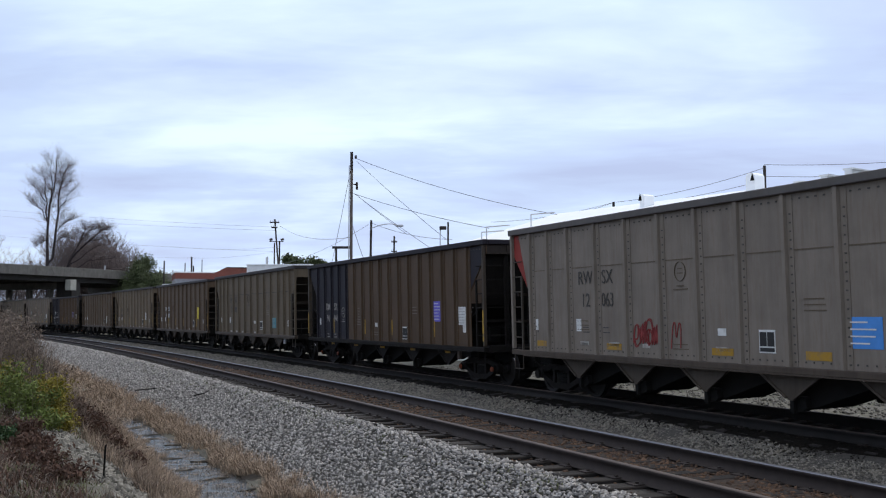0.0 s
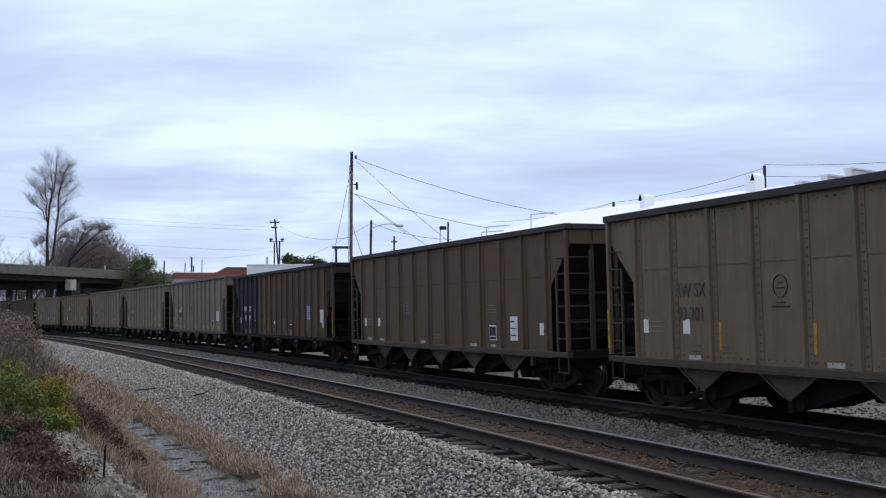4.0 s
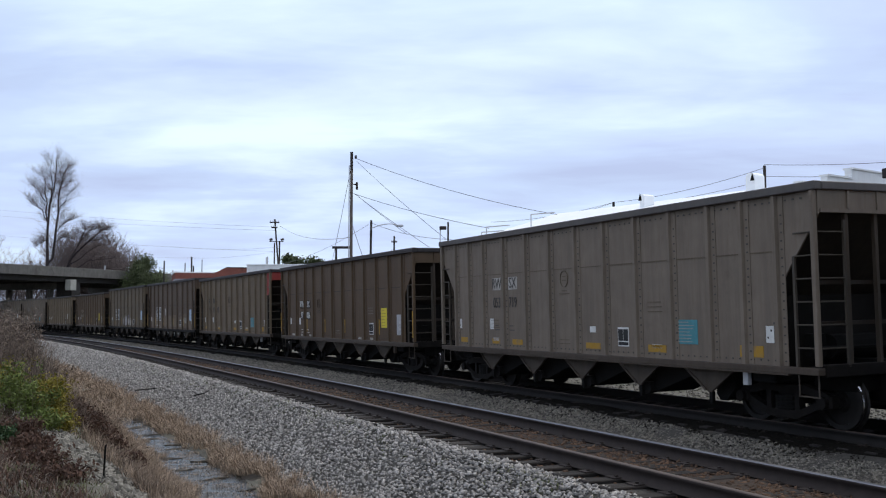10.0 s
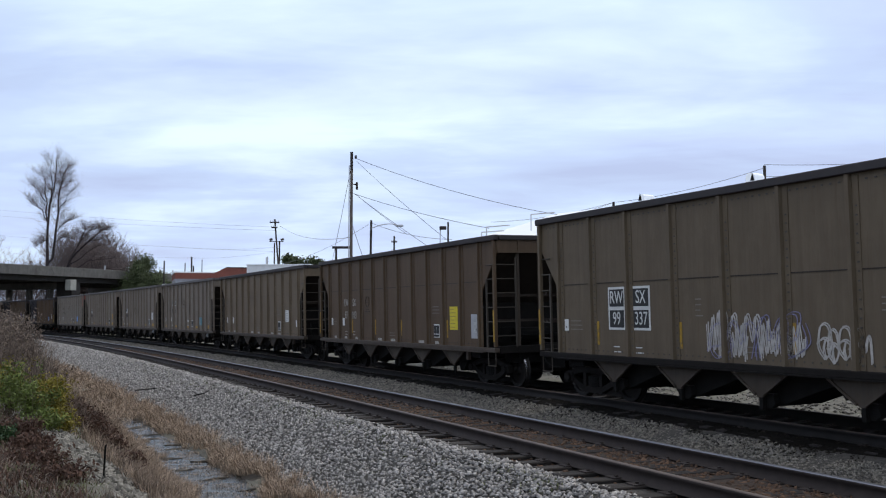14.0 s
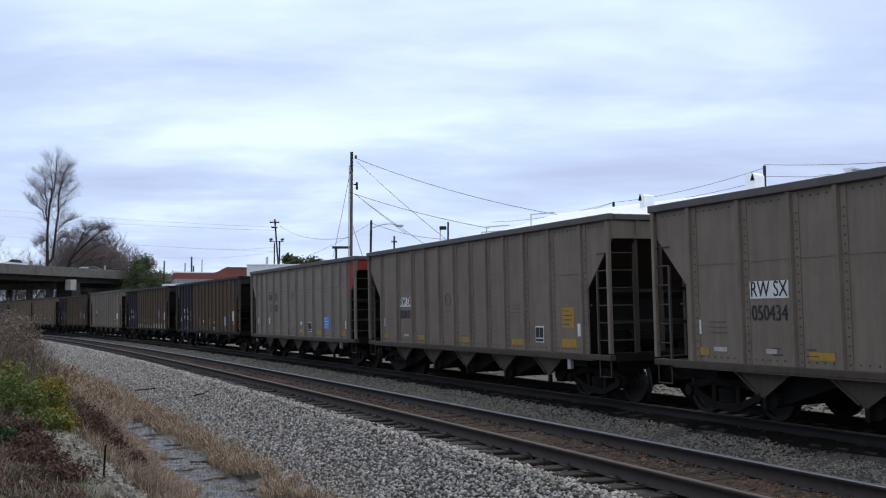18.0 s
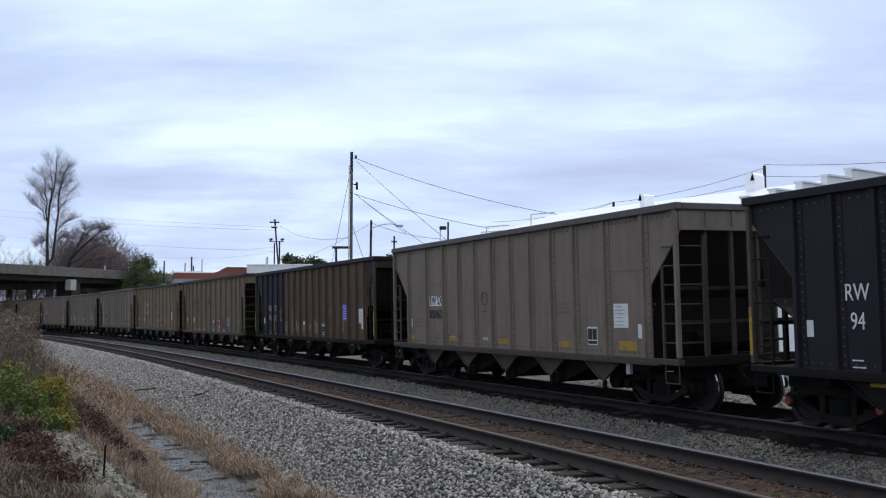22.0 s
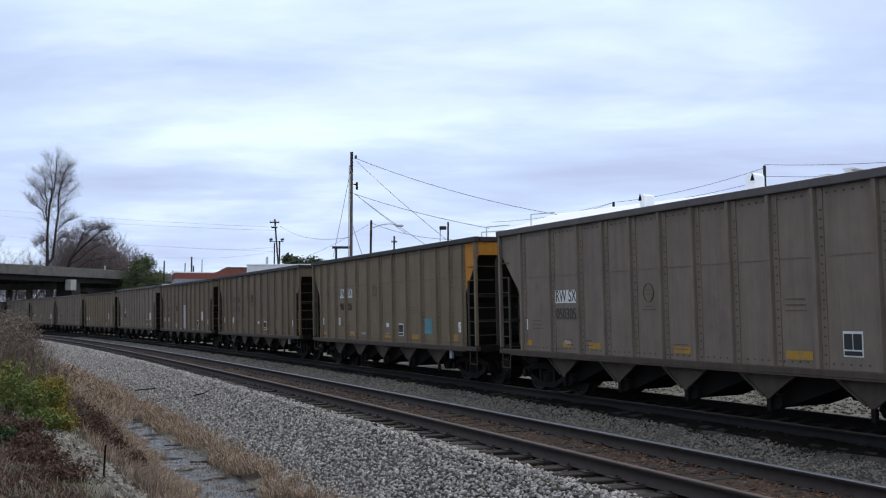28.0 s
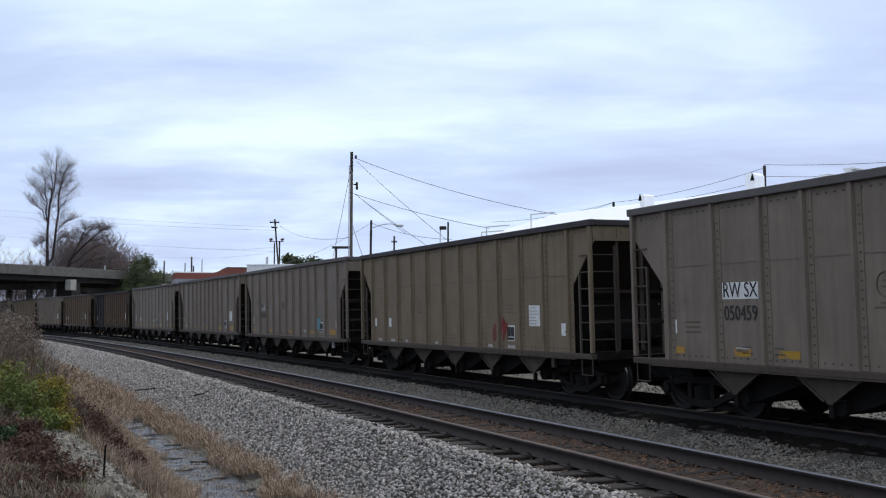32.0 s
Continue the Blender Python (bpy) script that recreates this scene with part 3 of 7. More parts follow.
def bay_plate_mesh(bm):
    """The light triangular gusset that closes a hopper bay at the side."""
    plate(bm, [(-0.62, SILL - 0.04), (0.62, SILL - 0.04), (0.09, 0.52), (0.05, 0.46), (-0.05, 0.46), (-0.09, 0.52)], -1.44, -1.41)
    for sg in (-1, 1):
        beam(bm, (sg * 0.62, -1.445, SILL - 0.05), (sg * 0.08, -1.445, 0.50), 0.035, 0.05, (0, 1, 0))
    return bm


def bay_mesh(bm):
    """A hopper bay with its discharge door, sloping to the low outlet."""
    for y0, y1 in ((-1.24, -0.34), (0.34, 1.24)):
        plate(bm, [(-0.06, SILL), (1.34, SILL), (1.38, 0.72), (0.18, 0.32), (0.02, 0.32), (-0.06, 0.42)], y0, y1)
    plate(bm, [(-0.05, 0.52), (0.20, 0.52), (0.24, 0.36), (0.16, 0.30), (0.02, 0.30), (-0.05, 0.40)], -1.36, -1.25)
    return bm


def short_bay_mesh(bm):
    """The foremost bay, cut short by the bogie."""
    for y0, y1 in ((-1.24, -0.34), (0.34, 1.24)):
        plate(bm, [(-0.06, SILL), (0.42, SILL), (0.40, 0.55), (0.18, 0.32), (0.02, 0.32), (-0.06, 0.42)], y0, y1)
    return bm


def bay_post_mesh(bm):
    box(bm, -0.03, 0.05, -1.43, -1.37, 0.27, 0.47)
    return bm


def side_frame_mesh(bm):
    y = 1.02
    w = 0.13
    for sg in (-1, 1):
        beam(bm, (0, y, 0.60), (sg * 0.42, y, 0.60), 0.12, w, (0, 1, 0))
        beam(bm, (sg * 0.40, y, 0.61), (sg * 0.90, y, 0.50), 0.12, w, (0, 1, 0))
        beam(bm, (sg * 0.30, y, 0.20), (sg * 0.80, y, 0.40), 0.11, w, (0, 1, 0))
        beam(bm, (0, y, 0.20), (sg * 0.33, y, 0.20), 0.12, w, (0, 1, 0))
        beam(bm, (sg * 0.30, y, 0.20), (sg * 0.30, y, 0.60), 0.10, w, (0, 1, 0))
        box(bm, sg * 0.875 - 0.15, sg * 0.875 + 0.15, y - 0.08, y + 0.10, 0.33, 0.54, 0.03)
        rod(bm, (sg * 0.875, y + 0.09, 0.42), (sg * 0.875, y + 0.16, 0.42), 0.095, 10)
    return bm


def bearing_mesh(bm):
    return rod(bm, (0, 0.0, 0), (0, -0.04, 0), 0.062, 10)


def spring_mesh(bm):
    prof = []
    for j in range(5):
        z = 0.262 + j * 0.045
        prof += [(0.20, z), (0.22, z + 0.015), (0.22, z + 0.03), (0.20, z + 0.043)]
    lathe(bm, prof, 12, "z")
    bmesh.ops.scale(bm, vec=(1.0, 0.35, 1.0), verts=bm.verts[:])
    bmesh.ops.translate(bm, vec=(0, 1.03, 0), verts=bm.verts[:])
    return bm


def bolster_mesh(bm):
    box(bm, -0.2, 0.2, -1.0, 1.0, 0.46, 0.66, 0.03)
    rod(bm, (0, 0, 0.64), (0, 0, 0.74), 0.2, 12)
    for sg in (-1, 1):
        box(bm, sg * 0.36 - 0.05, sg * 0.36 + 0.05, -0.8, 0.8, 0.28, 0.40)
        for y in (-0.75, 0.75):
            box(bm, sg * 0.43 - 0.03, sg * 0.43 + 0.03, y - 0.07, y + 0.07, 0.25, 0.48)
    return bm


R_WHEEL = 0.42


def wheel_mesh(bm):
    # profile from the inner face with its flange to the outer rim
    return lathe(bm, [(0.05, 0.05), (0.14, 0.05), (0.15, -0.02), (0.30, 0.015), (0.335, 0.05), (0.445, 0.05), (0.448, 0.035), (0.424, 0.018), (0.42, -0.075),
                      (0.415, -0.085), (0.345, -0.085), (0.33, -0.04), (0.16, -0.055), (0.14, -0.12), (0.05, -0.12)], 32)


def rim_mesh(bm):
    for i in range(32):
        t0, t1 = 2 * math.pi * i / 32, 2 * math.pi * (i + 1) / 32
        v = [bm.verts.new((0.4215 * math.cos(t), y, 0.4215 * math.sin(t))) for y, t in ((-0.072, t0), (0.014, t0), (0.014, t1), (-0.072, t1))]
        bm.faces.new(v)
    return bm


def coupler_mesh(bm):
    box(bm, -0.3, 0.15, -0.28, 0.28, 0.42, 0.84, 0.03)
    box(bm, 0.0, 0.50, -0.10, 0.10, 0.72, 0.92, 0.015)
    box(bm, 0.46, 0.70, -0.13, 0.12, 0.74, 0.98, 0.04)
    return bm


def hose_mesh(bm):
    pts = [(0.10, -0.35, 0.80), (0.30, -0.36, 0.62), (0.50, -0.30, 0.50), (0.66, -0.20, 0.50)]
    for p, q in zip(pts, pts[1:]):
        rod(bm, p, q, 0.022, 6)
    return bm


def brake_gear_mesh(bm):
    """Air reservoir, cylinder and brake rods under the slope sheet of one end."""
    rod(bm, (-0.55, -0.7, 1.25), (-0.55, 0.25, 1.25), 0.19, 12)
    rod(bm, (-0.75, 0.45, 1.15), (-0.25, 0.45, 1.15), 0.14, 10)
    box(bm, -0.62, -0.48, -1.1, -0.8, 1.1, 1.45)
    rod(bm, (-0.2, -1.2, 1.25), (-0.2, 1.2, 1.25), 0.025, 6)
    return bm


def brake_wheel_mesh(bm):
    n = 16
    for i in range(n):
        t0, t1 = 2 * math.pi * i / n, 2 * math.pi * (i + 1) / n
        rod(bm, (0.08, 0.27 * math.cos(t0), 0.27 * math.sin(t0)), (0.08, 0.27 * math.cos(t1), 0.27 * math.sin(t1)), 0.016, 5)
    for i in range(4):
        t = math.pi * i / 4
        rod(bm, (0.08, -0.27 * math.cos(t), -0.27 * math.sin(t)), (0.08, 0.27 * math.cos(t), 0.27 * math.sin(t)), 0.012, 5)
    box(bm, -0.05, 0.08, -0.09, 0.09, -0.18, 0.12)
    return bm


FLIP = pose(0, 0, 0, 0, 0, 180)
MOVERS, WHEELS = [], []


def flat_mark(w, h):
    return cached(("marking", round(w, 3), round(h, 3)), lambda bm: box(bm, -w / 2, w / 2, -0.003, 0.003, -h / 2, h / 2))


def mark(name, root, x, z, w, h, mat, label="", proud=0.004):
    return piece(name, flat_mark(w, h), mat, root, Matrix.Translation((x, -1.506 - proud, z)), label)


def blotch(root, x, z, w, h, mat, seed, name="primer_patch"):
    """A patch with a ragged outline, hardly proud of the sheet."""
    r = random.Random(seed)
    waves = [(k, r.uniform(0, 6.28), r.uniform(0.03, 0.16) / k ** 0.5) for k in (2, 3, 5, 8, 13)]
    bm = bmesh.new()
    out = []
    for i in range(44):
        t = 2 * math.pi * i / 44
        c, s = math.cos(t), math.sin(t)
        q = 1 / (abs(c) ** 5 + abs(s) ** 5) ** 0.2 * (1 + sum(g * math.sin(k * t + f) for k, f, g in waves))
        out.append((max(-w / 2, min(w / 2, w / 2 * c * q)), h / 2 * s * q))
    plate(bm, out, -0.0015, 0.0015)
    ob = part(name, bm, mat, root)
    ob.matrix_basis = Matrix.Translation((x, -1.5075, z))
    return ob


def text_rows(root, x, z, w, h, rows, mat, seed=0, proud=0.011):
    """Unreadable writing: bars, joined."""
    if not rows:
        return
    def build(bm):
        r = random.Random(seed)
        for i in range(rows):
            f = r.uniform(0.55, 0.95)
            zc, xc = h / 2 - h * (i + 0.75) / (rows + 0.5), -w * (1 - f) / 2 * 0.85
            box(bm, xc - w * f * 0.42, xc + w * f * 0.42, -0.002, 0.002, zc - h / (rows + 1) * 0.12, zc + h / (rows + 1) * 0.12)
        return bm
    me = cached(("writing", round(w, 3), round(h, 3), rows, seed), build)
    piece("writing", me, mat, root, Matrix.Translation((x, -1.506 - proud, z)))["kind"] = "stuff"


STROKES = (
    # the runs of a sprayed sign, in a unit square: humps, loops, zigzags
    (((0.0, 0.0), (0.08, 0.9), (0.3, 1.0), (0.5, 0.45), (0.72, 1.0), (0.95, 0.85), (1.0, 0.05)),),
    (((0.0, 0.2), (0.3, 0.9), (0.75, 0.95), (0.6, 0.4), (0.15, 0.3), (0.4, 0.0), (1.0, 0.3), (0.9, 0.75)),),
    (((0.0, 0.7), (0.15, 0.1), (0.35, 0.85), (0.5, 0.1), (0.7, 0.95), (0.8, 0.15), (1.0, 0.6)),),
    (((0.5, 0.0), (0.0, 0.35), (0.2, 0.95), (0.8, 0.95), (1.0, 0.4), (0.6, 0.0), (0.4, 0.3), (0.6, 0.6)), ((-0.1, 0.45), (0.5, 0.6), (1.1, 0.4))),
)


def smooth_run(run, n=5):
    """Rounds a run of points off."""
    pts = [Vector((x, 0, z)) for x, z in run]
    ext = [pts[0]] + pts + [pts[-1]]
    out = []
    for a, b, c, d in zip(ext, ext[1:], ext[2:], ext[3:]):
        for i in range(n):
            u = i / n
            out.append(0.5 * (2 * b + (c - a) * u + (2 * a - 5 * b + 4 * c - d) * u * u + (3 * b - a - 3 * c + d) * u ** 3))
    return out + [pts[-1]]


def scrawl(root, x, z, w, h, mat, seed, loops, stroke=0.032, double=True):
    """A sprayed tag: leaning signs of rounded strokes, most of them drawn twice."""
    r = random.Random(seed)
    bm = bmesh.new()
    step = w / loops
    for k in range(loops):
        sign = r.choice(STROKES)
        left, low = -w / 2 + step * (k - 0.18), -h / 2 + h * r.uniform(0.0, 0.12)
        sx, sz, lean = step * r.uniform(1.1, 1.45), h * r.uniform(0.7, 0.95), r.uniform(-0.1, 0.2)
        for run in sign:
            for shift in ((0.0, 0.0), (0.10, 0.05)) if double else ((0.0, 0.0),):
                pts = [Vector((left + sx * (q.x * 0.9 + shift[0] + lean * q.z), 0, low + sz * (q.z * 0.94 + shift[1]))) for q in smooth_run(run)]
                for p, q in zip(pts, pts[1:]):
                    if (q - p).length > 1e-4:
                        d = (q - p).normalized()
                        beam(bm, p - d * 0.004, q + d * 0.004, 0.004, stroke * r.uniform(0.8, 1.15), (d.z, 0, -d.x))
    ob = part("graffiti", bm, mat, root, "sprayed scrawl of looping strokes")
    ob.matrix_basis = Matrix.Translation((x, -1.516, z))
    return ob


def build_car(kind, body, label, chord=None, rear_corner=None, front_corner=None, blue_panels=False, ends=None, gusset=None):
    """A hopper car with all its parts, rails at z = 0, front towards +x, camera's side towards -y."""
    k = KINDS[kind]
    a = k["a"]
    TOP, notch = k["top"], k["notch"]
    chord = chord or (GREY_CHORD if body in (GREY, LIGHT_GREY) else CHORD)
    ends = ends or body
    gusset = gusset or body
    root = thing("hopper_car", 0, 0, 0, 0, label, "hopper car", "cars of the coal train")
    for m, near in ((None, True), (FLIP, False)):
        piece("side_sheet", cached((kind, "sheet"), sheet_mesh(k)), body, root, m)
        piece("top_chord", cached((kind, "chord"), chord_mesh(k)), chord, root, m)
        piece("side_sill", cached((kind, "sill"), sill_mesh(k)), GRIME_SHADE if kind in ("bulkhead", "tall") else SILL_PAINT, root, m)
        if near:
            piece("riveting", cached((kind, "rivets"), rivet_mesh(k)), RIVET, root, m)["kind"] = "stuff"
            piece("panel_seam", cached((kind, "seam"), seam_mesh(k)), body if kind in ("wide", "bulkhead") else OLIVE if body in (GREY, LIGHT_GREY, TAN, TAUPE) else SLOPE, root, m)
        for i in range(k["ribs"]):
            x = rib_x(k, i)
            if not near and i % 2:
                continue
            mm = Matrix.Translation((x, -1.504, 0))
            mat = body
            if blue_panels and near and i < 5:
                mat = NAVY
            piece("rib", cached((kind, "rib"), rib_mesh(k)), mat, root, mm if near else FLIP @ mm)
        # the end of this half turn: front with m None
        # sheets, plate and sill of the recess take dark colours for its shade
        piece("slope_sheet", cached((kind, "slope"), slope_mesh(k)), GRIME_SHADE if kind == "bulkhead" else SLOPE, root, m)
        piece("end_plate", cached((kind, "end_plate"), end_plate_mesh(k)), GRIME_SHADE, root, m)
        piece("end_sheet", cached((kind, "end"), end_mesh(k)), (front_corner or ends) if near else (rear_corner or ends), root, m)
        piece("end_chord", cached((kind, "end_chord"), end_chord_mesh(k)), chord, root, m)
        piece("end_sill", cached((kind, "end_sill"), end_sill_mesh(k)), GRIME_SHADE, root, m)
        for y in (-1.545, 1.545):
            piece("corner_post", cached((kind, "corner_post"), corner_post_mesh(k)), body if kind != "bulkhead" else GUSSET_PAINT, root, (m or Matrix()) @ Matrix.Translation((a - 0.06, y, 0)))
        # the cage inside the recess is coloured darker too, for the same shade
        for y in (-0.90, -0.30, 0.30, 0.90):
            piece("end_post", cached("end_post", post_mesh), GUSSET_PAINT if kind != "bulkhead" else GRIME_SHADE, root, (m or Matrix()) @ Matrix.Translation((a - 0.08, y, 0)))
        piece("cross_bar", cached("cross_bar", cross_bar_mesh), SLOPE if kind != "bulkhead" else GRIME_SHADE, root, (m or Matrix()) @ Matrix.Translation((a - 0.16, 0, 0)))
        piece("coupler", cached("coupler", coupler_mesh), BLACK, root, (m or Matrix()) @ Matrix.Translation((a - 0.05, 0, 0)))
        piece("air_hose", cached("air_hose", hose_mesh), BLACK, root, (m or Matrix()) @ Matrix.Translation((a - 0.05, 0, 0)))
    side_ladder = cached("ladder", ladder_mesh)
    for m in (Matrix.Translation((a - 0.06, -1.54, 0)), Matrix.Translation((-a + 0.06, -1.54, 0)) @ Matrix.Diagonal((-1, 1, 1, 1))):
        steel = GRIME_SHADE if kind == "bulkhead" else SOOT
        lad = piece("ladder", side_ladder, steel, root, m)
        for z in RUNGS:
            piece("rung", cached("rung", rung_mesh), steel, lad, Matrix.Translation((0, 0, z)))
    end_ladder = cached("end_ladder", end_ladder_mesh)
    for m in (Matrix.Translation((a - 0.03, -1.5, 0)), FLIP @ Matrix.Translation((a - 0.03, -1.5, 0))):
        lad = piece("end_ladder", end_ladder, steel, root, m)
        for z in RUNGS[1:]:
            piece("rung", cached("end_rung", end_rung_mesh), steel, lad, Matrix.Translation((0, 0, z)))
    piece("brake_gear", cached("brake_gear", brake_gear_mesh), BLACK, root, Matrix.Translation((a - 0.15, 0, 0)))
    piece("brake_wheel", cached("brake_wheel", brake_wheel_mesh), BLACK, root, Matrix.Translation((a - 0.02, 0.75, 2.2)))
    # underbody and bogies: near-black colours carry the shade below the sill
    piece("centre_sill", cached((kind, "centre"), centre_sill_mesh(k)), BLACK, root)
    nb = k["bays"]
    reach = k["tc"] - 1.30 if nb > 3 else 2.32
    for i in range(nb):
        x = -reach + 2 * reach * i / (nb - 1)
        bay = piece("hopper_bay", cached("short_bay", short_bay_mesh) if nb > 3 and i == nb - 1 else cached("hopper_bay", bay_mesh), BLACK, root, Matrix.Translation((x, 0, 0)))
        piece("gusset_plate", cached("gusset", bay_plate_mesh), GUSSET_PAINT if kind != "bulkhead" else GRIME_SHADE, bay)
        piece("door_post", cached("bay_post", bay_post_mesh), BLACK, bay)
        if kind == "bulkhead":
            piece("reflective_stripe", flat_mark(0.34, 0.055), YELLOW, bay, Matrix.Translation((0, -1.450, 0.79)))
    piece("jacking_pad", cached("jacking_pad", lambda bm: box(bm, -0.06, 0.06, -1.52, -1.44, 0.64, SILL - 0.05, 0.006)), FRESH_STEEL if kind in ("fine", "wide") else SILL_PAINT, root, Matrix.Translation((k["tc"] - 0.34, 0, 0)))
    if kind == "bulkhead":
        for sg in (-1, 1):
            gp = piece("gusset_plate", cached("gusset", bay_plate_mesh), GRIME_SHADE, root, Matrix.Translation((sg * 4.64, 0, 0)))
            piece("reflective_stripe", flat_mark(0.30, 0.055), YELLOW, gp, Matrix.Translation((0, -1.450, 0.79)))
    for sg in (-1, 1):
        tr = piece("truck", cached("bolster", bolster_mesh), GRIME_SHADE, root, Matrix.Translation((sg * k["tc"], 0, 0)), "cast steel bogie")
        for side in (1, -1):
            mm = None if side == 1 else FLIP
            piece("side_frame", cached("side_frame", side_frame_mesh), GRIME_SHADE, tr, mm)
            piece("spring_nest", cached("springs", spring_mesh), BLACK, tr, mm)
        for ax in (-0.875, 0.875):
            if kind == "bulkhead":
                piece("bearing_cap", cached("bearing_cap", bearing_mesh), BEARING, tr, Matrix.Translation((ax, -1.18, R_WHEEL)), "faded orange bearing cap")
            w = piece("wheelset", wheelset_mesh(), TREAD, tr, Matrix.Translation((ax, 0, R_WHEEL)))
            w.material_slots[1].link = "OBJECT"
            w.material_slots[1].material = SHINY
    if blue_panels:
        x1, (z0, z1) = rib_x(k, 4), notch_z(k)
        def navy(bm):
            return plate(bm, [(-a + 0.01, TOP - 0.14), (x1, TOP - 0.14), (x1, SILL + 0.08), (-a + notch + 0.01, SILL + 0.08), (-a + notch + 0.01, z1 + 0.01), (-a + 0.01, z0 + 0.02)], -1.5095, -1.505)
        piece("navy_panel", cached((kind, "navy"), navy), NAVY, root, None, "older dark blue paint over the rear panels")
        def dark(bm):
            return plate(bm, [(a - notch - 0.20, TOP - 0.14), (a - 0.01, TOP - 0.14), (a - 0.01, z0 + 0.02), (a - notch - 0.01, z1 + 0.01), (a - notch - 0.01, SILL + 0.1), (a - notch - 0.20, SILL + 0.1)], -1.5095, -1.505)
        piece("navy_panel", cached((kind, "dark_end"), dark), NAVY, root, None, "older dark blue paint at the end")
    if rear_corner:
        def tri(bm):
            return plate(bm, [(-a + 0.005, TOP - 0.14), (-a + 0.30, TOP - 0.14), (-a + notch - 0.08, 2.38), (-a + 0.01, 3.19)], -1.5095, -1.505)
        piece("corner_panel", cached((kind, "rear_tri"), tri), rear_corner, root)
    if front_corner:
        def tri2(bm):
            return plate(bm, [(a - 0.005, TOP - 0.14), (a - notch - 0.14, TOP - 0.14), (a - notch - 0.14, 2.33), (a - notch + 0.02, 2.33), (a - 0.01, 3.19)], -1.5095, -1.505)
        piece("corner_panel", cached((kind, "front_tri"), tri2), front_corner, root)
    return root


def wheelset_mesh():
    if "wheelset" not in CACHE:
        bm = bmesh.new()
        lathe(bm, [(0.07, -1.1), (0.07, -0.9), (0.09, -0.85), (0.085, 0.85), (0.07, 0.9), (0.07, 1.1)], 12)
        wm = bmesh.new()
        wheel_mesh(wm)
        rm = bmesh.new()
        rim_mesh(rm)
        for src, index in ((wm, 0), (rm, 1)):
            for f in src.faces:
                f.material_index = index
        for m in (Matrix.Translation((0, -0.70, 0)), FLIP @ Matrix.Translation((0, -0.70, 0))):
            for src in (wm, rm):
                me = bpy.data.meshes.new("tmp")
                src.to_mesh(me)
                me.transform(m)
                bm.from_mesh(me)
                bpy.data.meshes.remove(me)
        wm.free()
        rm.free()
        me = bpy.data.meshes.new("wheelset")
        bm.to_mesh(me)
        bm.free()
        me.materials.append(None)
        me.materials.append(None)
        CACHE["wheelset"] = me
    return CACHE["wheelset"]


# order of the train: kind, paint, marks; text on a pale plate or straight on the paint
def car(kind, colour, lines=(), plate_mat=None, ink=None, placards=(), stripes="", **kw):
    return dict(kind=kind, colour=colour, lines=lines, plate_mat=plate_mat, ink=ink, placards=placards, stripes=stripes, kw=kw)


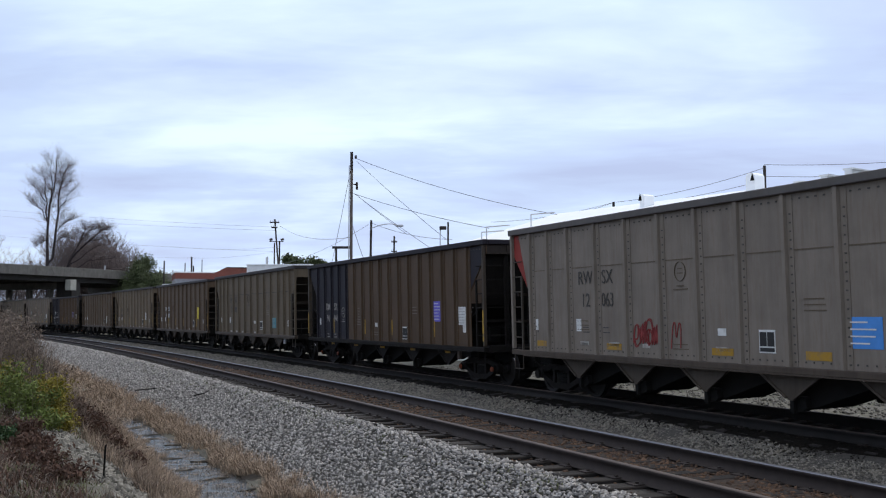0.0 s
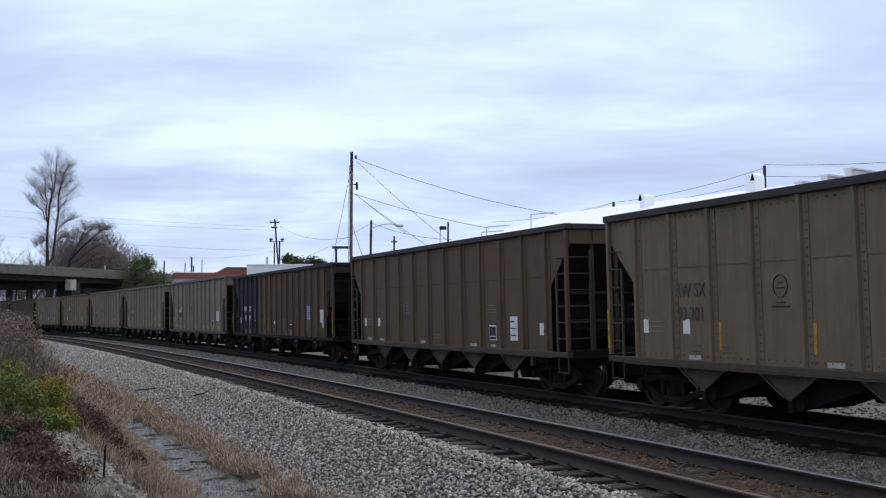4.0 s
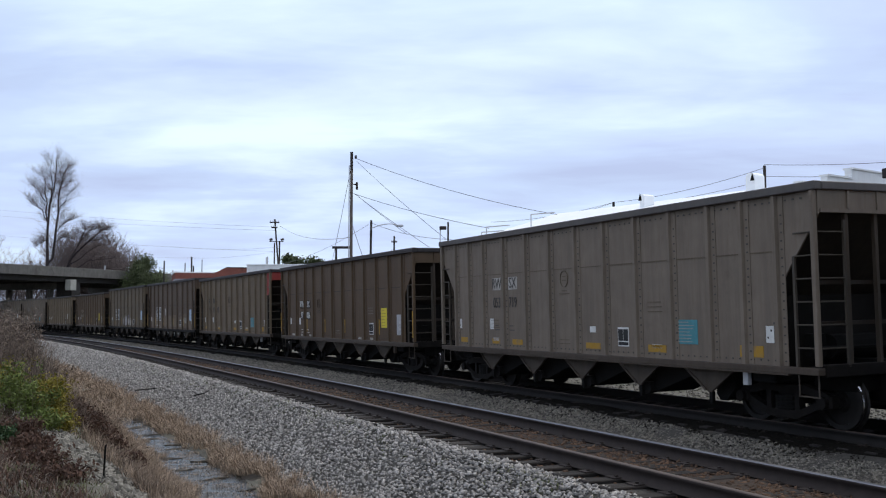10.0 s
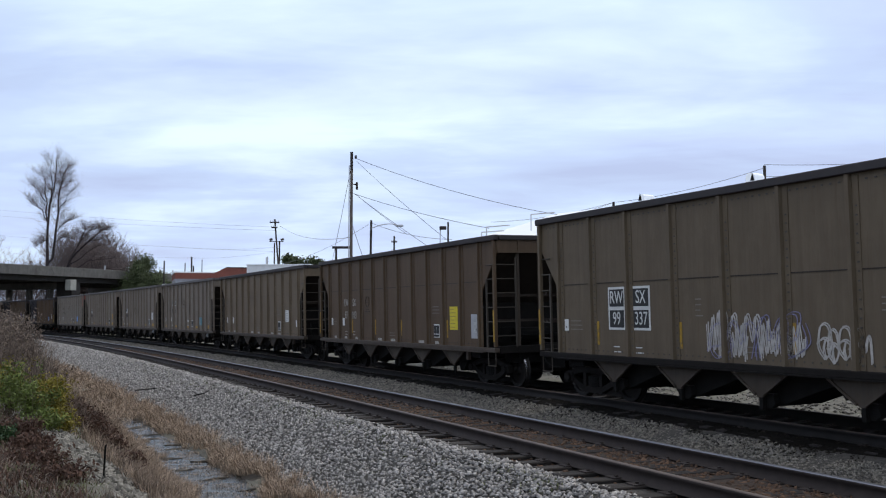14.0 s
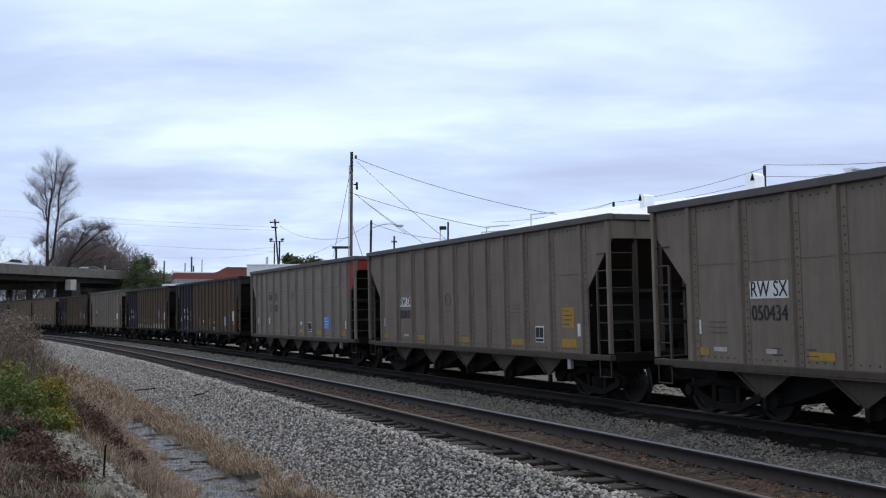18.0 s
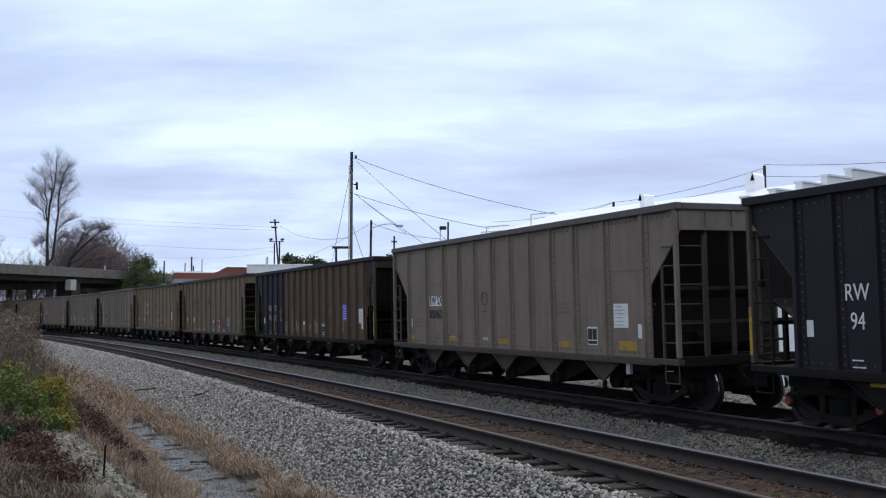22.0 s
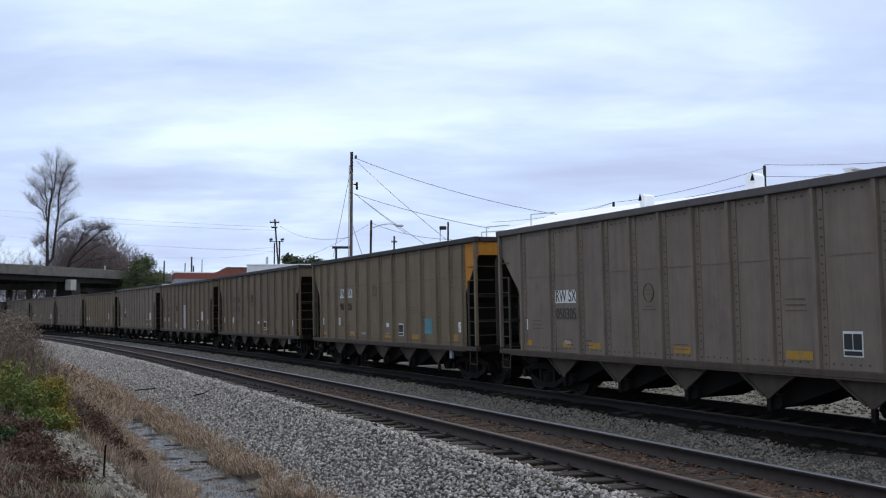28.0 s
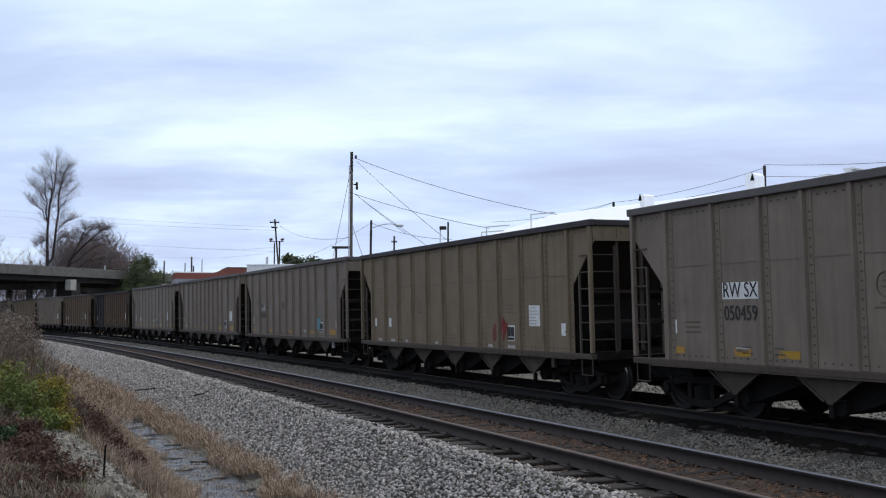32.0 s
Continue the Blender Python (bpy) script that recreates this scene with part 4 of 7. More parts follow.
G, LG, TN, TP, BR, DB = "grey", "light grey", "dusty tan", "taupe brown", "oxide brown", "dark brown"
OL, RU = "olive brown", "russet"
PAINTS = {G: GREY, LG: LIGHT_GREY, TN: TAN, TP: TAUPE, BR: BROWN, DB: DARK_BROWN, OL: OLIVE, RU: RUSSET}
BLUES = dict(blue_panels=True, ends=SLOPE, chord=NAVY)
TRAIN = [
    car("fine", LG, placards=("blue",)),
    car("fine", LG, ("RW  SX", "12  063"), None, FADED_INK, ("blue",), "low", rear_corner=RED, graffiti="red"),
    car("bulkhead", DB, ("RW  SX", "94  444"), None, DIM_WHITE, ("purple", "white"), "posts", **BLUES),
    car("fine", OL, ("RW  SX", "22  489"), None, FADED_INK, ("teal",), "dots"),
    car("posted", BR, ("RW  SX", "97  007"), GRIME_SHADE, WHITE, ("yellow",), "posts", both_plates=True),
    car("posted", TP, ("RW SX", "93 201"), None, FADED_INK, ("white",), "posts"),
    car("posted", BR, (), None, None, ("white_low",), "dots"),
    car("bulkhead", DB, ("RW  SX", "94  491"), None, WHITE, ("purple", "white"), "posts", **BLUES),
    car("wide", G, ("RW SX", "050526"), WHITE, INK, ("white",), "low"),
    car("wide", G, ("RW SX", "050612"), DIM_WHITE, FADED_INK, ("orange",), "low"),
    car("wide", G, ("RW SX", "050641"), DIM_WHITE, FADED_INK, ("orange",), "low"),
    car("fine", TN, ("RW  SX", "901  139"), WHITE, INK, ("teal",), "low", rear_corner=ORANGE),
    car("fine", G, ("RW  SX", "053  719"), DIM_WHITE, FADED_INK, ("teal",), "low"),
    car("posted", BR, ("RW  SX", "97  006"), GRIME_SHADE, WHITE, ("yellow_low", "box"), "posts", both_plates=True),
    car("fine", TP, ("FU  RX", "93  05  93"), None, INK, ("teal",), "low", front_corner=RED, spread=True),
    car("tall", RU, ("RW  SX", "99  185"), WHITE, WHITE, ("pale_blue",), "posts", patches=True, both_plates=True, boxed=True),
    car("tall", OL, ("RW  SX", "99  337"), WHITE, WHITE, ("pale_blue",), "posts", graffiti="white", both_plates=True, boxed=True),
    car("posted", BR, ("RW  SX", "97  013"), None, DIM_WHITE, ("yellow_low", "box"), "posts"),
    car("posted", TP, (), None, None, ("white",), "dots"),
    car("fine", G, ("RW  SX", "053  135"), DIM_WHITE, FADED_INK, ("teal",), "low"),
    car("wide", G, ("RW SX", "050434"), WHITE, INK, ("white",), "low"),
    car("wide", G, ("RW SX", "050187"), WHITE, INK, ("orange",), "low"),
    car("fine", LG, ("RW  SX", "12  022"), None, FADED_INK, ("blue",), "low", front_corner=RED),
    car("bulkhead", DB, ("RW  SX", "94  820"), None, WHITE, ("blue", "white"), "posts", **BLUES),
    car("bulkhead", DB, ("RW  SX", "94  830"), None, WHITE, ("purple", "white"), "posts", lime=True, **BLUES),
    car("wide", G, ("RW SX", "050462"), WHITE, INK, ("white",), "low"),
    car("bulkhead", DB, ("RW  SX", "94  573"), None, DIM_WHITE, ("purple", "white"), "posts", stained=True, **BLUES),
    car("fine", TP, ("RW  SX", "22  417"), None, FADED_INK, ("teal",), "dots", graffiti="red"),
    car("fine", TN, ("RW  SX", "23  583"), WHITE, INK, ("white",), "posts", both_plates=True),
    car("wide", G, ("RW SX", "050377"), DIM_WHITE, FADED_INK, ("orange",), "low"),
    car("fine", G, ("RW  SX", "053  114"), DIM_WHITE, INK, ("white",), "low"),
    car("wide", G, ("RW SX", "050305"), WHITE, FADED_INK, ("orange",), "low"),
    car("fine", TN, ("RW  SX", "901  026"), WHITE, INK, ("teal",), "low", front_corner=ORANGE),
    car("fine", TP, ("RW  SX", "23  518"), None, FADED_INK, (), "posts"),
    car("posted", TP, ("RWSX", "23757"), None, FADED_INK, ("white", "panel"), "dots", peeled=True),
    car("wide", G, ("RW SX", "050459"), WHITE, INK, ("white",), "low"),
    car("posted", TN, (), None, None, ("white",), "dots", graffiti="red"),
    car("wide", G, ("RW SX", "050418"), DIM_WHITE, FADED_INK, ("teal",), "low"),
    car("wide", G, (), None, None, ("white",), "low"),
    car("fine", LG, (), None, None, ("white",), "low"),
    car("bulkhead", DB, (), None, None, ("white",), "posts", **BLUES),
    car("posted", BR, (), None, None, ("white",), "dots"),
    car("wide", G, (), None, None, ("white",), "low"),
    car("posted", TP, (), None, None, (), "dots"),
    car("wide", G, (), None, None, (), "low"),
    car("posted", TN, (), None, None, (), "dots"),
]
PLACARDS = {
    # from the rear end: x, z, width, height, material, rows of writing, colour of the writing, name
    "blue": (10.05, 1.50, 0.60, 0.44, BLUE, 4, WHITE, "blue_placard"),
    "teal": (10.05, 1.46, 0.55, 0.42, TEAL, 7, PALE_INK, "teal_placard"),
    "purple": (11.5, 1.86, 0.50, 0.54, PURPLE, 6, WHITE, "purple_placard"),
    "yellow": (10.84, 1.90, 0.46, 0.62, BRIGHT_YELLOW, 6, FADED_YELLOW, "yellow_placard"),
    "yellow_low": (10.84, 1.68, 0.46, 0.60, BRIGHT_YELLOW, 6, FADED_YELLOW, "yellow_placard"),
    "orange": (11.5, 1.70, 0.46, 0.42, YELLOW, 4, FADED_INK, "yellow_placard"),
    "white": (11.2, 1.74, 0.47, 0.46, WHITE, 6, PALE_INK, "white_placard"),
    "white_low": (10.6, 1.45, 0.34, 0.55, WHITE, 3, FADED_INK, "white_placard"),
    "pale_blue": (11.85, 1.80, 0.46, 0.62, PALE_BLUE, 4, WHITE, "pale_blue_placard"),
    "box": (12.02, 1.48, 0.36, 0.60, FRESH_STEEL, 0, FADED_INK, "white_placard"),
    "panel": (6.66, 1.72, 0.62, 1.30, FRESH_STEEL, 0, None, "bare_steel_patch"),
}


def body_light(spec):
    return spec["colour"] in (G, LG, TN)


def faint_ring(spec):
    return OLIVE if body_light(spec) else SLOPE


def ring_mesh(bm):
    """A round emblem with a few lines of writing in and under it."""
    for i in range(20):
        t0, t1 = 2 * math.pi * i / 20, 2 * math.pi * (i + 1) / 20
        beam(bm, (0.15 * math.cos(t0), 0, 0.17 * math.sin(t0)), (0.15 * math.cos(t1), 0, 0.17 * math.sin(t1)), 0.004, 0.018, (0, 1, 0))
    for z, w2 in ((0.05, 0.06), (-0.03, 0.08), (-0.25, 0.10), (-0.31, 0.20)):
        box(bm, -w2, w2, -0.003, 0.003, z - 0.010, z + 0.010)
    return bm


def decorate(root, spec, index):
    k = KINDS[spec["kind"]]
    a = k["a"]
    rng = random.Random(100 + index)
    notch = k["notch"]
    kw = spec["kw"]
    kind = spec["kind"]
    gaps = [(rib_x(k, i), rib_x(k, i + 1)) for i in range(k["ribs"] - 1)]
    middles = [(p + q) / 2 + 0.05 for p, q in gaps if q - p > (0.75 if kind == "bulkhead" else 0.9)]
    clear = 0.56 if kind == "bulkhead" else 0.74

    def panel(x):
        """The middle of the wide panel nearest to x."""
        return min(middles, key=lambda v: abs(v - x))
    z_top, z_num = {"fine": (2.49, 2.04), "wide": (2.14, 1.77), "posted": (2.17, 1.76), "bulkhead": (2.05, 1.65), "tall": (2.08, 1.68)}[kind]
    rib = rib_x(k, {"fine": 3, "wide": 2, "posted": 2, "bulkhead": 2, "tall": 2}[kind])
    for i, line in enumerate(spec["lines"]):
        z = (z_top, z_num)[i]
        plated = spec["plate_mat"] and (i == 0 or kw.get("both_plates"))
        halves = line.split("  ")
        if len(halves) == 1:
            x = (rib_x(k, 1) + rib_x(k, 2)) / 2 + 0.035 if kind == "wide" else panel(rib - 0.4) - 0.07
            if plated:
                mark("stencil_plate", root, x, z, 0.84, 0.27, spec["plate_mat"])
            lettering("lettering", line, 0.25, spec["ink"], root, x, -1.5175, z, 0.76)
        else:
            spots = (-0.38, 0.40) if len(halves) == 2 else (-1.32, -0.42, 0.44)
            if kw.get("spread"):
                spots = (-1.32, -0.42) if len(halves) == 2 else spots
            for dx, half in zip(spots, halves):
                if plated:
                    mark("stencil_plate", root, rib + dx, z, 0.56 if kw.get("boxed") else 0.42, 0.42 if kw.get("boxed") else 0.29, spec["plate_mat"])
                if kw.get("boxed"):
                    mark("stencil_field", root, rib + dx, z, 0.47, 0.33, INK, proud=0.008)
                lettering("lettering", half, 0.28 if kind == "fine" and not spec["plate_mat"] else 0.25, spec["ink"], root, rib + dx, -1.5175, z, (0.86 if len(half) < 3 else 0.72) if kind == "fine" else 0.78)
    if spec["lines"]:
        for sg in (-1, 1):
            text_rows(root, rib + sg * 0.36, z_num - 0.58, 0.36, 0.24, 2, spec["ink"] if spec["ink"] is not INK else FADED_INK, 3, 0.005)
    if kind in ("wide", "fine", "posted") and spec["lines"]:
        piece("emblem", cached("ring_emblem", ring_mesh), faint_ring(spec), root, Matrix.Translation((panel(-a + (5.7 if kind != "posted" else 4.9)), -1.513, z_top + 0.02)), "faded round emblem")
    else:
        text_rows(root, panel(-a + 5.0), z_top - 0.2, 0.26, 0.42, 4, FADED_INK if body_light(spec) else FAINT, 9, 0.005)
    for p in spec["placards"]:
        x, z, w, h, mat, rows, ink, name = PLACARDS[p]
        free = -a + x
        x = panel(min(-a + x + (1.4 if kind == "bulkhead" and p in ("white", "blue") else 0), rib_x(k, k["ribs"] - 1) - 0.3))
        if kind in ("wide", "fine") and p in ("white", "teal", "blue") or kind == "posted" and p in ("yellow", "yellow_low", "box", "white"):
            x = free
        if p == "white":
            x = -a + {"wide": 11.42, "posted": 10.86}.get(kind, x + a)
        w = min(w, clear)
        mark(name, root, x, z, w, h, mat)
        text_rows(root, x, z, w, h, rows, ink, 1)
    # the black service box with its white frame
    bx = panel(-a + {"bulkhead": 9.1, "wide": 10.3, "posted": 9.8, "tall": 9.2, "fine": 8.3}[kind])
    bz = 1.25 if kind == "bulkhead" else 1.34
    mark("service_stencil", root, bx, bz, 0.35, 0.36, WHITE)
    for dx in (-0.082, 0.082):
        mark("stencil_field", root, bx + dx, bz + 0.035, 0.145, 0.22, INK, proud=0.011)
    mark("stencil_field", root, bx, bz - 0.128, 0.31, 0.06, INK, proud=0.011)
    if kind == "bulkhead" and spec["lines"]:
        piece("emblem", cached("ring_emblem", ring_mesh), DIM_WHITE, root, Matrix.Translation((panel(-a + 3.6), -1.513, 1.86)), "faded round white emblem")
    # small white routing cards
    mark("routing_card", root, -a + notch + 0.30, 1.55, 0.15, 0.24, WHITE)
    if kind not in ("wide", "bulkhead", "tall"):
        mark("routing_card", root, panel(-a + 2.9) - 0.2, 1.55, 0.18, 0.25, WHITE)
    mark("routing_card", root, a - notch - 0.32, 1.45, 0.17, 0.26, WHITE)
    if kind in ("fine", "bulkhead"):
        mark("routing_card", root, panel(-a + 6.9), 1.47, 0.20, 0.12, WHITE)
    faint = OLIVE if body_light(spec) else FAINT
    for x, z, n in ((panel(-a + 9.6), 1.9, 3), (panel(-a + (5.2 if kind == "bulkhead" else 2.0)), 1.55, 3), (panel(-a + 6.5), 1.2, 2)):
        text_rows(root, x, z, clear * 0.8, 0.1 * n, n, faint, 5, 0.005)
    if spec["stripes"] == "low":
        for x, w, h in ((1.25, 0.30, 0.12), (2.75, 0.30, 0.12), (4.08, 0.36, 0.12), (6.88, 0.38, 0.12), (9.02, 0.40, 0.13), (11.62, 0.46, 0.18)):
            if x == 2.75 and rng.random() < 0.6:
                continue
            mark("reflective_stripe", root, panel(-a + x) if 2 < x < 11 else -a + x, 1.085 + h * 0.5, w * rng.uniform(1.1, 1.4), h, YELLOW)
    elif spec["stripes"] == "posts":
        for f in (0.14, 0.36, 0.585, 0.79):
            i = round(f * (k["ribs"] - 1))
            mark("reflective_stripe", root, rib_x(k, i) + 0.20, 1.40, 0.065, 0.46, POST_YELLOW)
        for sg in (-1, 1):
            piece("reflective_stripe", flat_mark(0.06, 0.75), POST_YELLOW, root, Matrix.Translation((sg * (a - 0.06), -1.592, 1.5)))
    if spec["stripes"] in ("dots", "low") or kind == "posted":
        for f in (0.12, 0.22, 0.3, 0.42, 0.52, 0.63, 0.74):
            if rng.random() < (0.75 if spec["stripes"] != "low" else 0.3):
                mark("chalk_mark", root, panel(-a + f * 2 * a), 1.03 if spec["stripes"] != "low" else 1.19, rng.uniform(0.2, 0.36), 0.075, DIM_WHITE)
    g = kw.get("graffiti")
    if g == "red":
        scrawl(root, panel(-a + 4.7) if index < 20 else -a + 9.25, 1.40, min(0.72, clear), 0.52, GRAFFITI_RED, index + 3, 4, 0.020)
        if index < 20:
            scrawl(root, panel(-a + 5.6) - 0.15, 1.44, 0.22, 0.62, GRAFFITI_RED, index + 9, 1, 0.022, False)
    elif g == "white":
        scrawl(root, -a + 6.62, 1.42, 2.20, 0.86, GRAFFITI_WHITE, 5, 7, 0.024)
        scrawl(root, -a + 6.65, 1.40, 2.1, 0.80, GRAFFITI_VIOLET, 8, 4, 0.016)
        scrawl(root, -a + 8.45, 1.34, 0.95, 0.58, GRAFFITI_WHITE, 11, 5, 0.020)
    if kw.get("patches"):
        for i, (p, q) in enumerate(gaps):
            if q - p > 0.9:
                blotch(root, (p + q) / 2 + 0.06, 1.36 + 0.10 * (i % 2), q - p - 0.24, 0.62 + 0.12 * ((i * 5) % 3), BARE_PATCH, 40 + i)
        mark("routing_card", root, panel(-a + 5.0), 2.0, 0.24, 0.42, DIM_WHITE)
        blotch(root, panel(a - 2.6), 1.50, 0.85, 0.34, DIM_WHITE, 71)
        for x in (-3.5, -1.8, -0.9, 0.9, 1.9, 3.6):
            piece("paint_spot", flat_mark(0.12, 0.14), WHITE, root, Matrix.Translation((x, -1.452, 0.70)))
    if kw.get("peeled"):
        blotch(root, -a + 4.30, 1.22, 0.36, 0.26, DIM_WHITE, 61, "peeling_sticker")
        blotch(root, -a + 4.85, 1.20, 0.24, 0.30, WHITE, 62, "peeling_sticker")
    if kw.get("stained"):
        for i in range(7):
            blotch(root, gaps[4 + i][0] + 0.42, 1.26 + 0.12 * rng.random(), 0.46, rng.uniform(0.2, 0.55), BARE_PATCH, 90 + i, "pale_stain")
    if kw.get("lime"):
        for i, (p, q) in enumerate(gaps[3:]):
            blotch(root, (p + q) / 2 + rng.uniform(-0.04, 0.1), 1.08, (q - p - 0.16) * rng.uniform(0.5, 1.0), rng.uniform(0.14, 0.26) + 0.018 * i, LIME, 80 + i, "lime_stain")


LABELS = {"tall": "{} tall coal hopper car with wide panels", "fine": "{} steel coal hopper car with ribbed sides", "wide": "{} steel coal hopper car with wide panels", "posted": "{} coal hopper car with riveted side posts",
          "bulkhead": "{} coal hopper car with navy rear panels"}


SIDE_ONLY = ("peeled", "stained", "boxed", "graffiti", "patches", "lime", "both_plates", "spread")


def build_train():
    for spec in TRAIN:
        for line in spec["lines"]:
            for half in line.split("  "):
                for high in (0.25, 0.26, 0.28):
                    letter_mesh(half, high)
    for spec in TRAIN:
        kw = {q: v for q, v in spec["kw"].items() if q not in SIDE_ONLY}
        key = (spec["kind"], spec["colour"], tuple(sorted((q, str(v)) for q, v in kw.items())))
        if key not in STOCK:
            STOCK[key] = build_car(spec["kind"], PAINTS[spec["colour"]], LABELS[spec["kind"]].format(spec["colour"]), **kw)
    for i, spec in enumerate(TRAIN):
        kw = {q: v for q, v in spec["kw"].items() if q not in SIDE_ONLY}
        key = (spec["kind"], spec["colour"], tuple(sorted((q, str(v)) for q, v in kw.items())))
        root = copy_thing(STOCK[key], Matrix())
        extra = ""
        if spec["kw"].get("graffiti"):
            extra = " and sprayed graffiti"
        elif spec["kw"].get("lime"):
            extra = " and white-stained sill"
        elif spec["placards"]:
            extra = " and " + spec["placards"][0].replace("_low", "").replace("orange", "yellow").replace("box", "bare metal").replace("panel", "bare steel").replace("_", " ") + " placard"
        root["label"] = LABELS[spec["kind"]].format(spec["colour"]) + extra
        decorate(root, spec, i)
        back = REAR[i]
        k = KINDS[spec["kind"]]
        MOVERS.append((root, back - k["a"], k["tc"]))
        for o in root.children_recursive:
            if o.name.startswith("wheelset"):
                WHEELS.append((o, back - k["a"]))
    for root in STOCK.values():
        for o in [*root.children_recursive, root]:
            bpy.data.objects.remove(o)


STOCK = {}
build_train()


# ---------------------------------------------------------------- stones, grass, water
GRASS = material("dry_tan_grass", (0.320, 0.240, 0.175), 0.9, 0, 6, 0.2, island=0.4, bump=0)
GRASS_GREY = material("withered_grey_weed", (0.160, 0.122, 0.097), 0.9, 0, 6, 0.2, island=0.5, bump=0)
GRASS_GREEN = material("faded_green_grass", (0.115, 0.125, 0.050), 0.9, 0, 6, 0.2, island=0.4, bump=0)
LEAF_GREEN = material("green_weed_leaf", (0.095, 0.125, 0.022), 0.7, 0, 6, 0.2, island=0.5, bump=0)
LEAF_YELLOW = material("yellow_green_weed_leaf", (0.205, 0.165, 0.020), 0.7, 0, 6, 0.2, island=0.5, bump=0)
LEAF_RUST = material("rust_brown_weed_leaf", (0.078, 0.040, 0.026), 0.8, 0, 6, 0.2, island=0.5, bump=0)
LEAF_DARK = material("dark_green_leaf", (0.024, 0.055, 0.014), 0.7, 0, 6, 0.2, island=0.4, bump=0)
LEAF_EVERGREEN = material("evergreen_needle_clump", (0.080, 0.098, 0.042), 0.8, 0, 6, 0.2, island=0.5, bump=0)
STEM = material("dry_weed_stem", (0.090, 0.065, 0.042), 0.9, 0, 6, 0.25, island=0.3, bump=0)
MUD = material("wet_ditch_mud", (0.030, 0.023, 0.016), 0.85, 0, 6, 0.3, (0.075, 0.058, 0.038), 0.5, 0.2, 3, bump=0.6, bump_scale=14)
RIPRAP = material("pale_bank_stone", (0.150, 0.140, 0.122), 0.9, 0, 6, 0.25, island=0.7, bump=0.3)


def water_material():
    m = bpy.data.materials.new("ditch_water")
    m.use_nodes = True
    n, l = nodes_of(m.node_tree)
    out, bs = n.new("ShaderNodeOutputMaterial"), n.new("ShaderNodeBsdfPrincipled")
    l.new(bs.outputs[0], out.inputs[0])
    bs.inputs["Base Color"].default_value = (0.016, 0.017, 0.018, 1)
    bs.inputs["Roughness"].default_value, bs.inputs["IOR"].default_value = 0.04, 1.33
    bs.inputs["Specular IOR Level"].default_value = 0.8
    tc, no, bp = n.new("ShaderNodeTexCoord"), n.new("ShaderNodeTexNoise"), n.new("ShaderNodeBump")
    run = n.new("ShaderNodeMapping")
    run.inputs["Scale"].default_value = (0.55, 1.6, 1)
    l.new(tc.outputs["Object"], run.inputs[0])
    no.inputs["Scale"].default_value, no.inputs["Detail"].default_value = 4.0, 5
    l.new(run.outputs[0], no.inputs["Vector"])
    l.new(no.outputs["Fac"], bp.inputs["Height"])
    bp.inputs["Strength"].default_value, bp.inputs["Distance"].default_value = 1.0, 0.05
    l.new(bp.outputs[0], bs.inputs["Normal"])
    return m


WATER = water_material()
RNG = np.random.default_rng(11)


def bed_height(q):
    return np.interp(q, [-3.95, -3.6, -3.2, -2.45, -1.6, -1.3, 0.0, 1.15, 1.45, 1.75, 2.2, 2.75, 3.15],
                     [-0.17, -0.235, -0.30, -0.38, -0.27, -0.225, -0.215, -0.20, -0.22, -0.40, -0.70, -1.06, -1.30])


def stones(name, s, q, z, size, mat, label, squash=0.8):
    """Loose angular stones, joined: far too many to count."""
    n = len(s)
    x, y, _ = on_line(s, q + NEAR)
    base = np.array([(1, 0, 0), (-1, 0, 0), (0, 1, 0), (0, -1, 0), (0, 0, 1), (0, 0, -1)], float)
    v = base[None] * size[:, None, None] * RNG.uniform(0.65, 1.25, (n, 6, 1)) + RNG.normal(0, 0.28, (n, 6, 3)) * size[:, None, None]
    a = RNG.uniform(0, 2 * np.pi, n)
    t = RNG.uniform(-0.7, 0.7, n)
    ca, sa, ct, st = np.cos(a), np.sin(a), np.cos(t), np.sin(t)
    vx, vy, vz = v[..., 0], v[..., 1], v[..., 2]
    vy, vz = vy * ct[:, None] - vz * st[:, None], vy * st[:, None] + vz * ct[:, None]
    vx, vy = vx * ca[:, None] - vy * sa[:, None], vx * sa[:, None] + vy * ca[:, None]
    co = np.stack([vx + x[:, None], vy + y[:, None], vz * squash + (z + size * 0.25)[:, None]], -1).reshape(-1, 3)
    tri = np.array([(0, 2, 4), (2, 1, 4), (1, 3, 4), (3, 0, 4), (2, 0, 5), (1, 2, 5), (3, 1, 5), (0, 3, 5)])
    f = (tri[None] + 6 * np.arange(n)[:, None, None]).reshape(-1, 3)
    ob = piece(name, raw_mesh(name, co, f), mat)
    return tagged(ob, label, "ballast", kind="stuff")


def scatter(n, s0, s1, q0, q1, power=1.6):
    """Places along the line, denser towards the camera's end."""
    u = RNG.uniform(0, 1, n) ** power
    return s0 + (s1 - s0) * u, RNG.uniform(q0, q1, n)


s, q = scatter(72000, -34, 60, 1.22, 3.1, 1.5)
stones("ballast_stones", s, q, bed_height(q), RNG.uniform(0.018, 0.038, len(s)) * (1 + np.clip(s + 20, 0, 60) / 70), STONE, "pale grey crushed ballast stones on the shoulder of the track")
s, q = scatter(92000, -34, 60, -3.66, -1.25, 1.5)
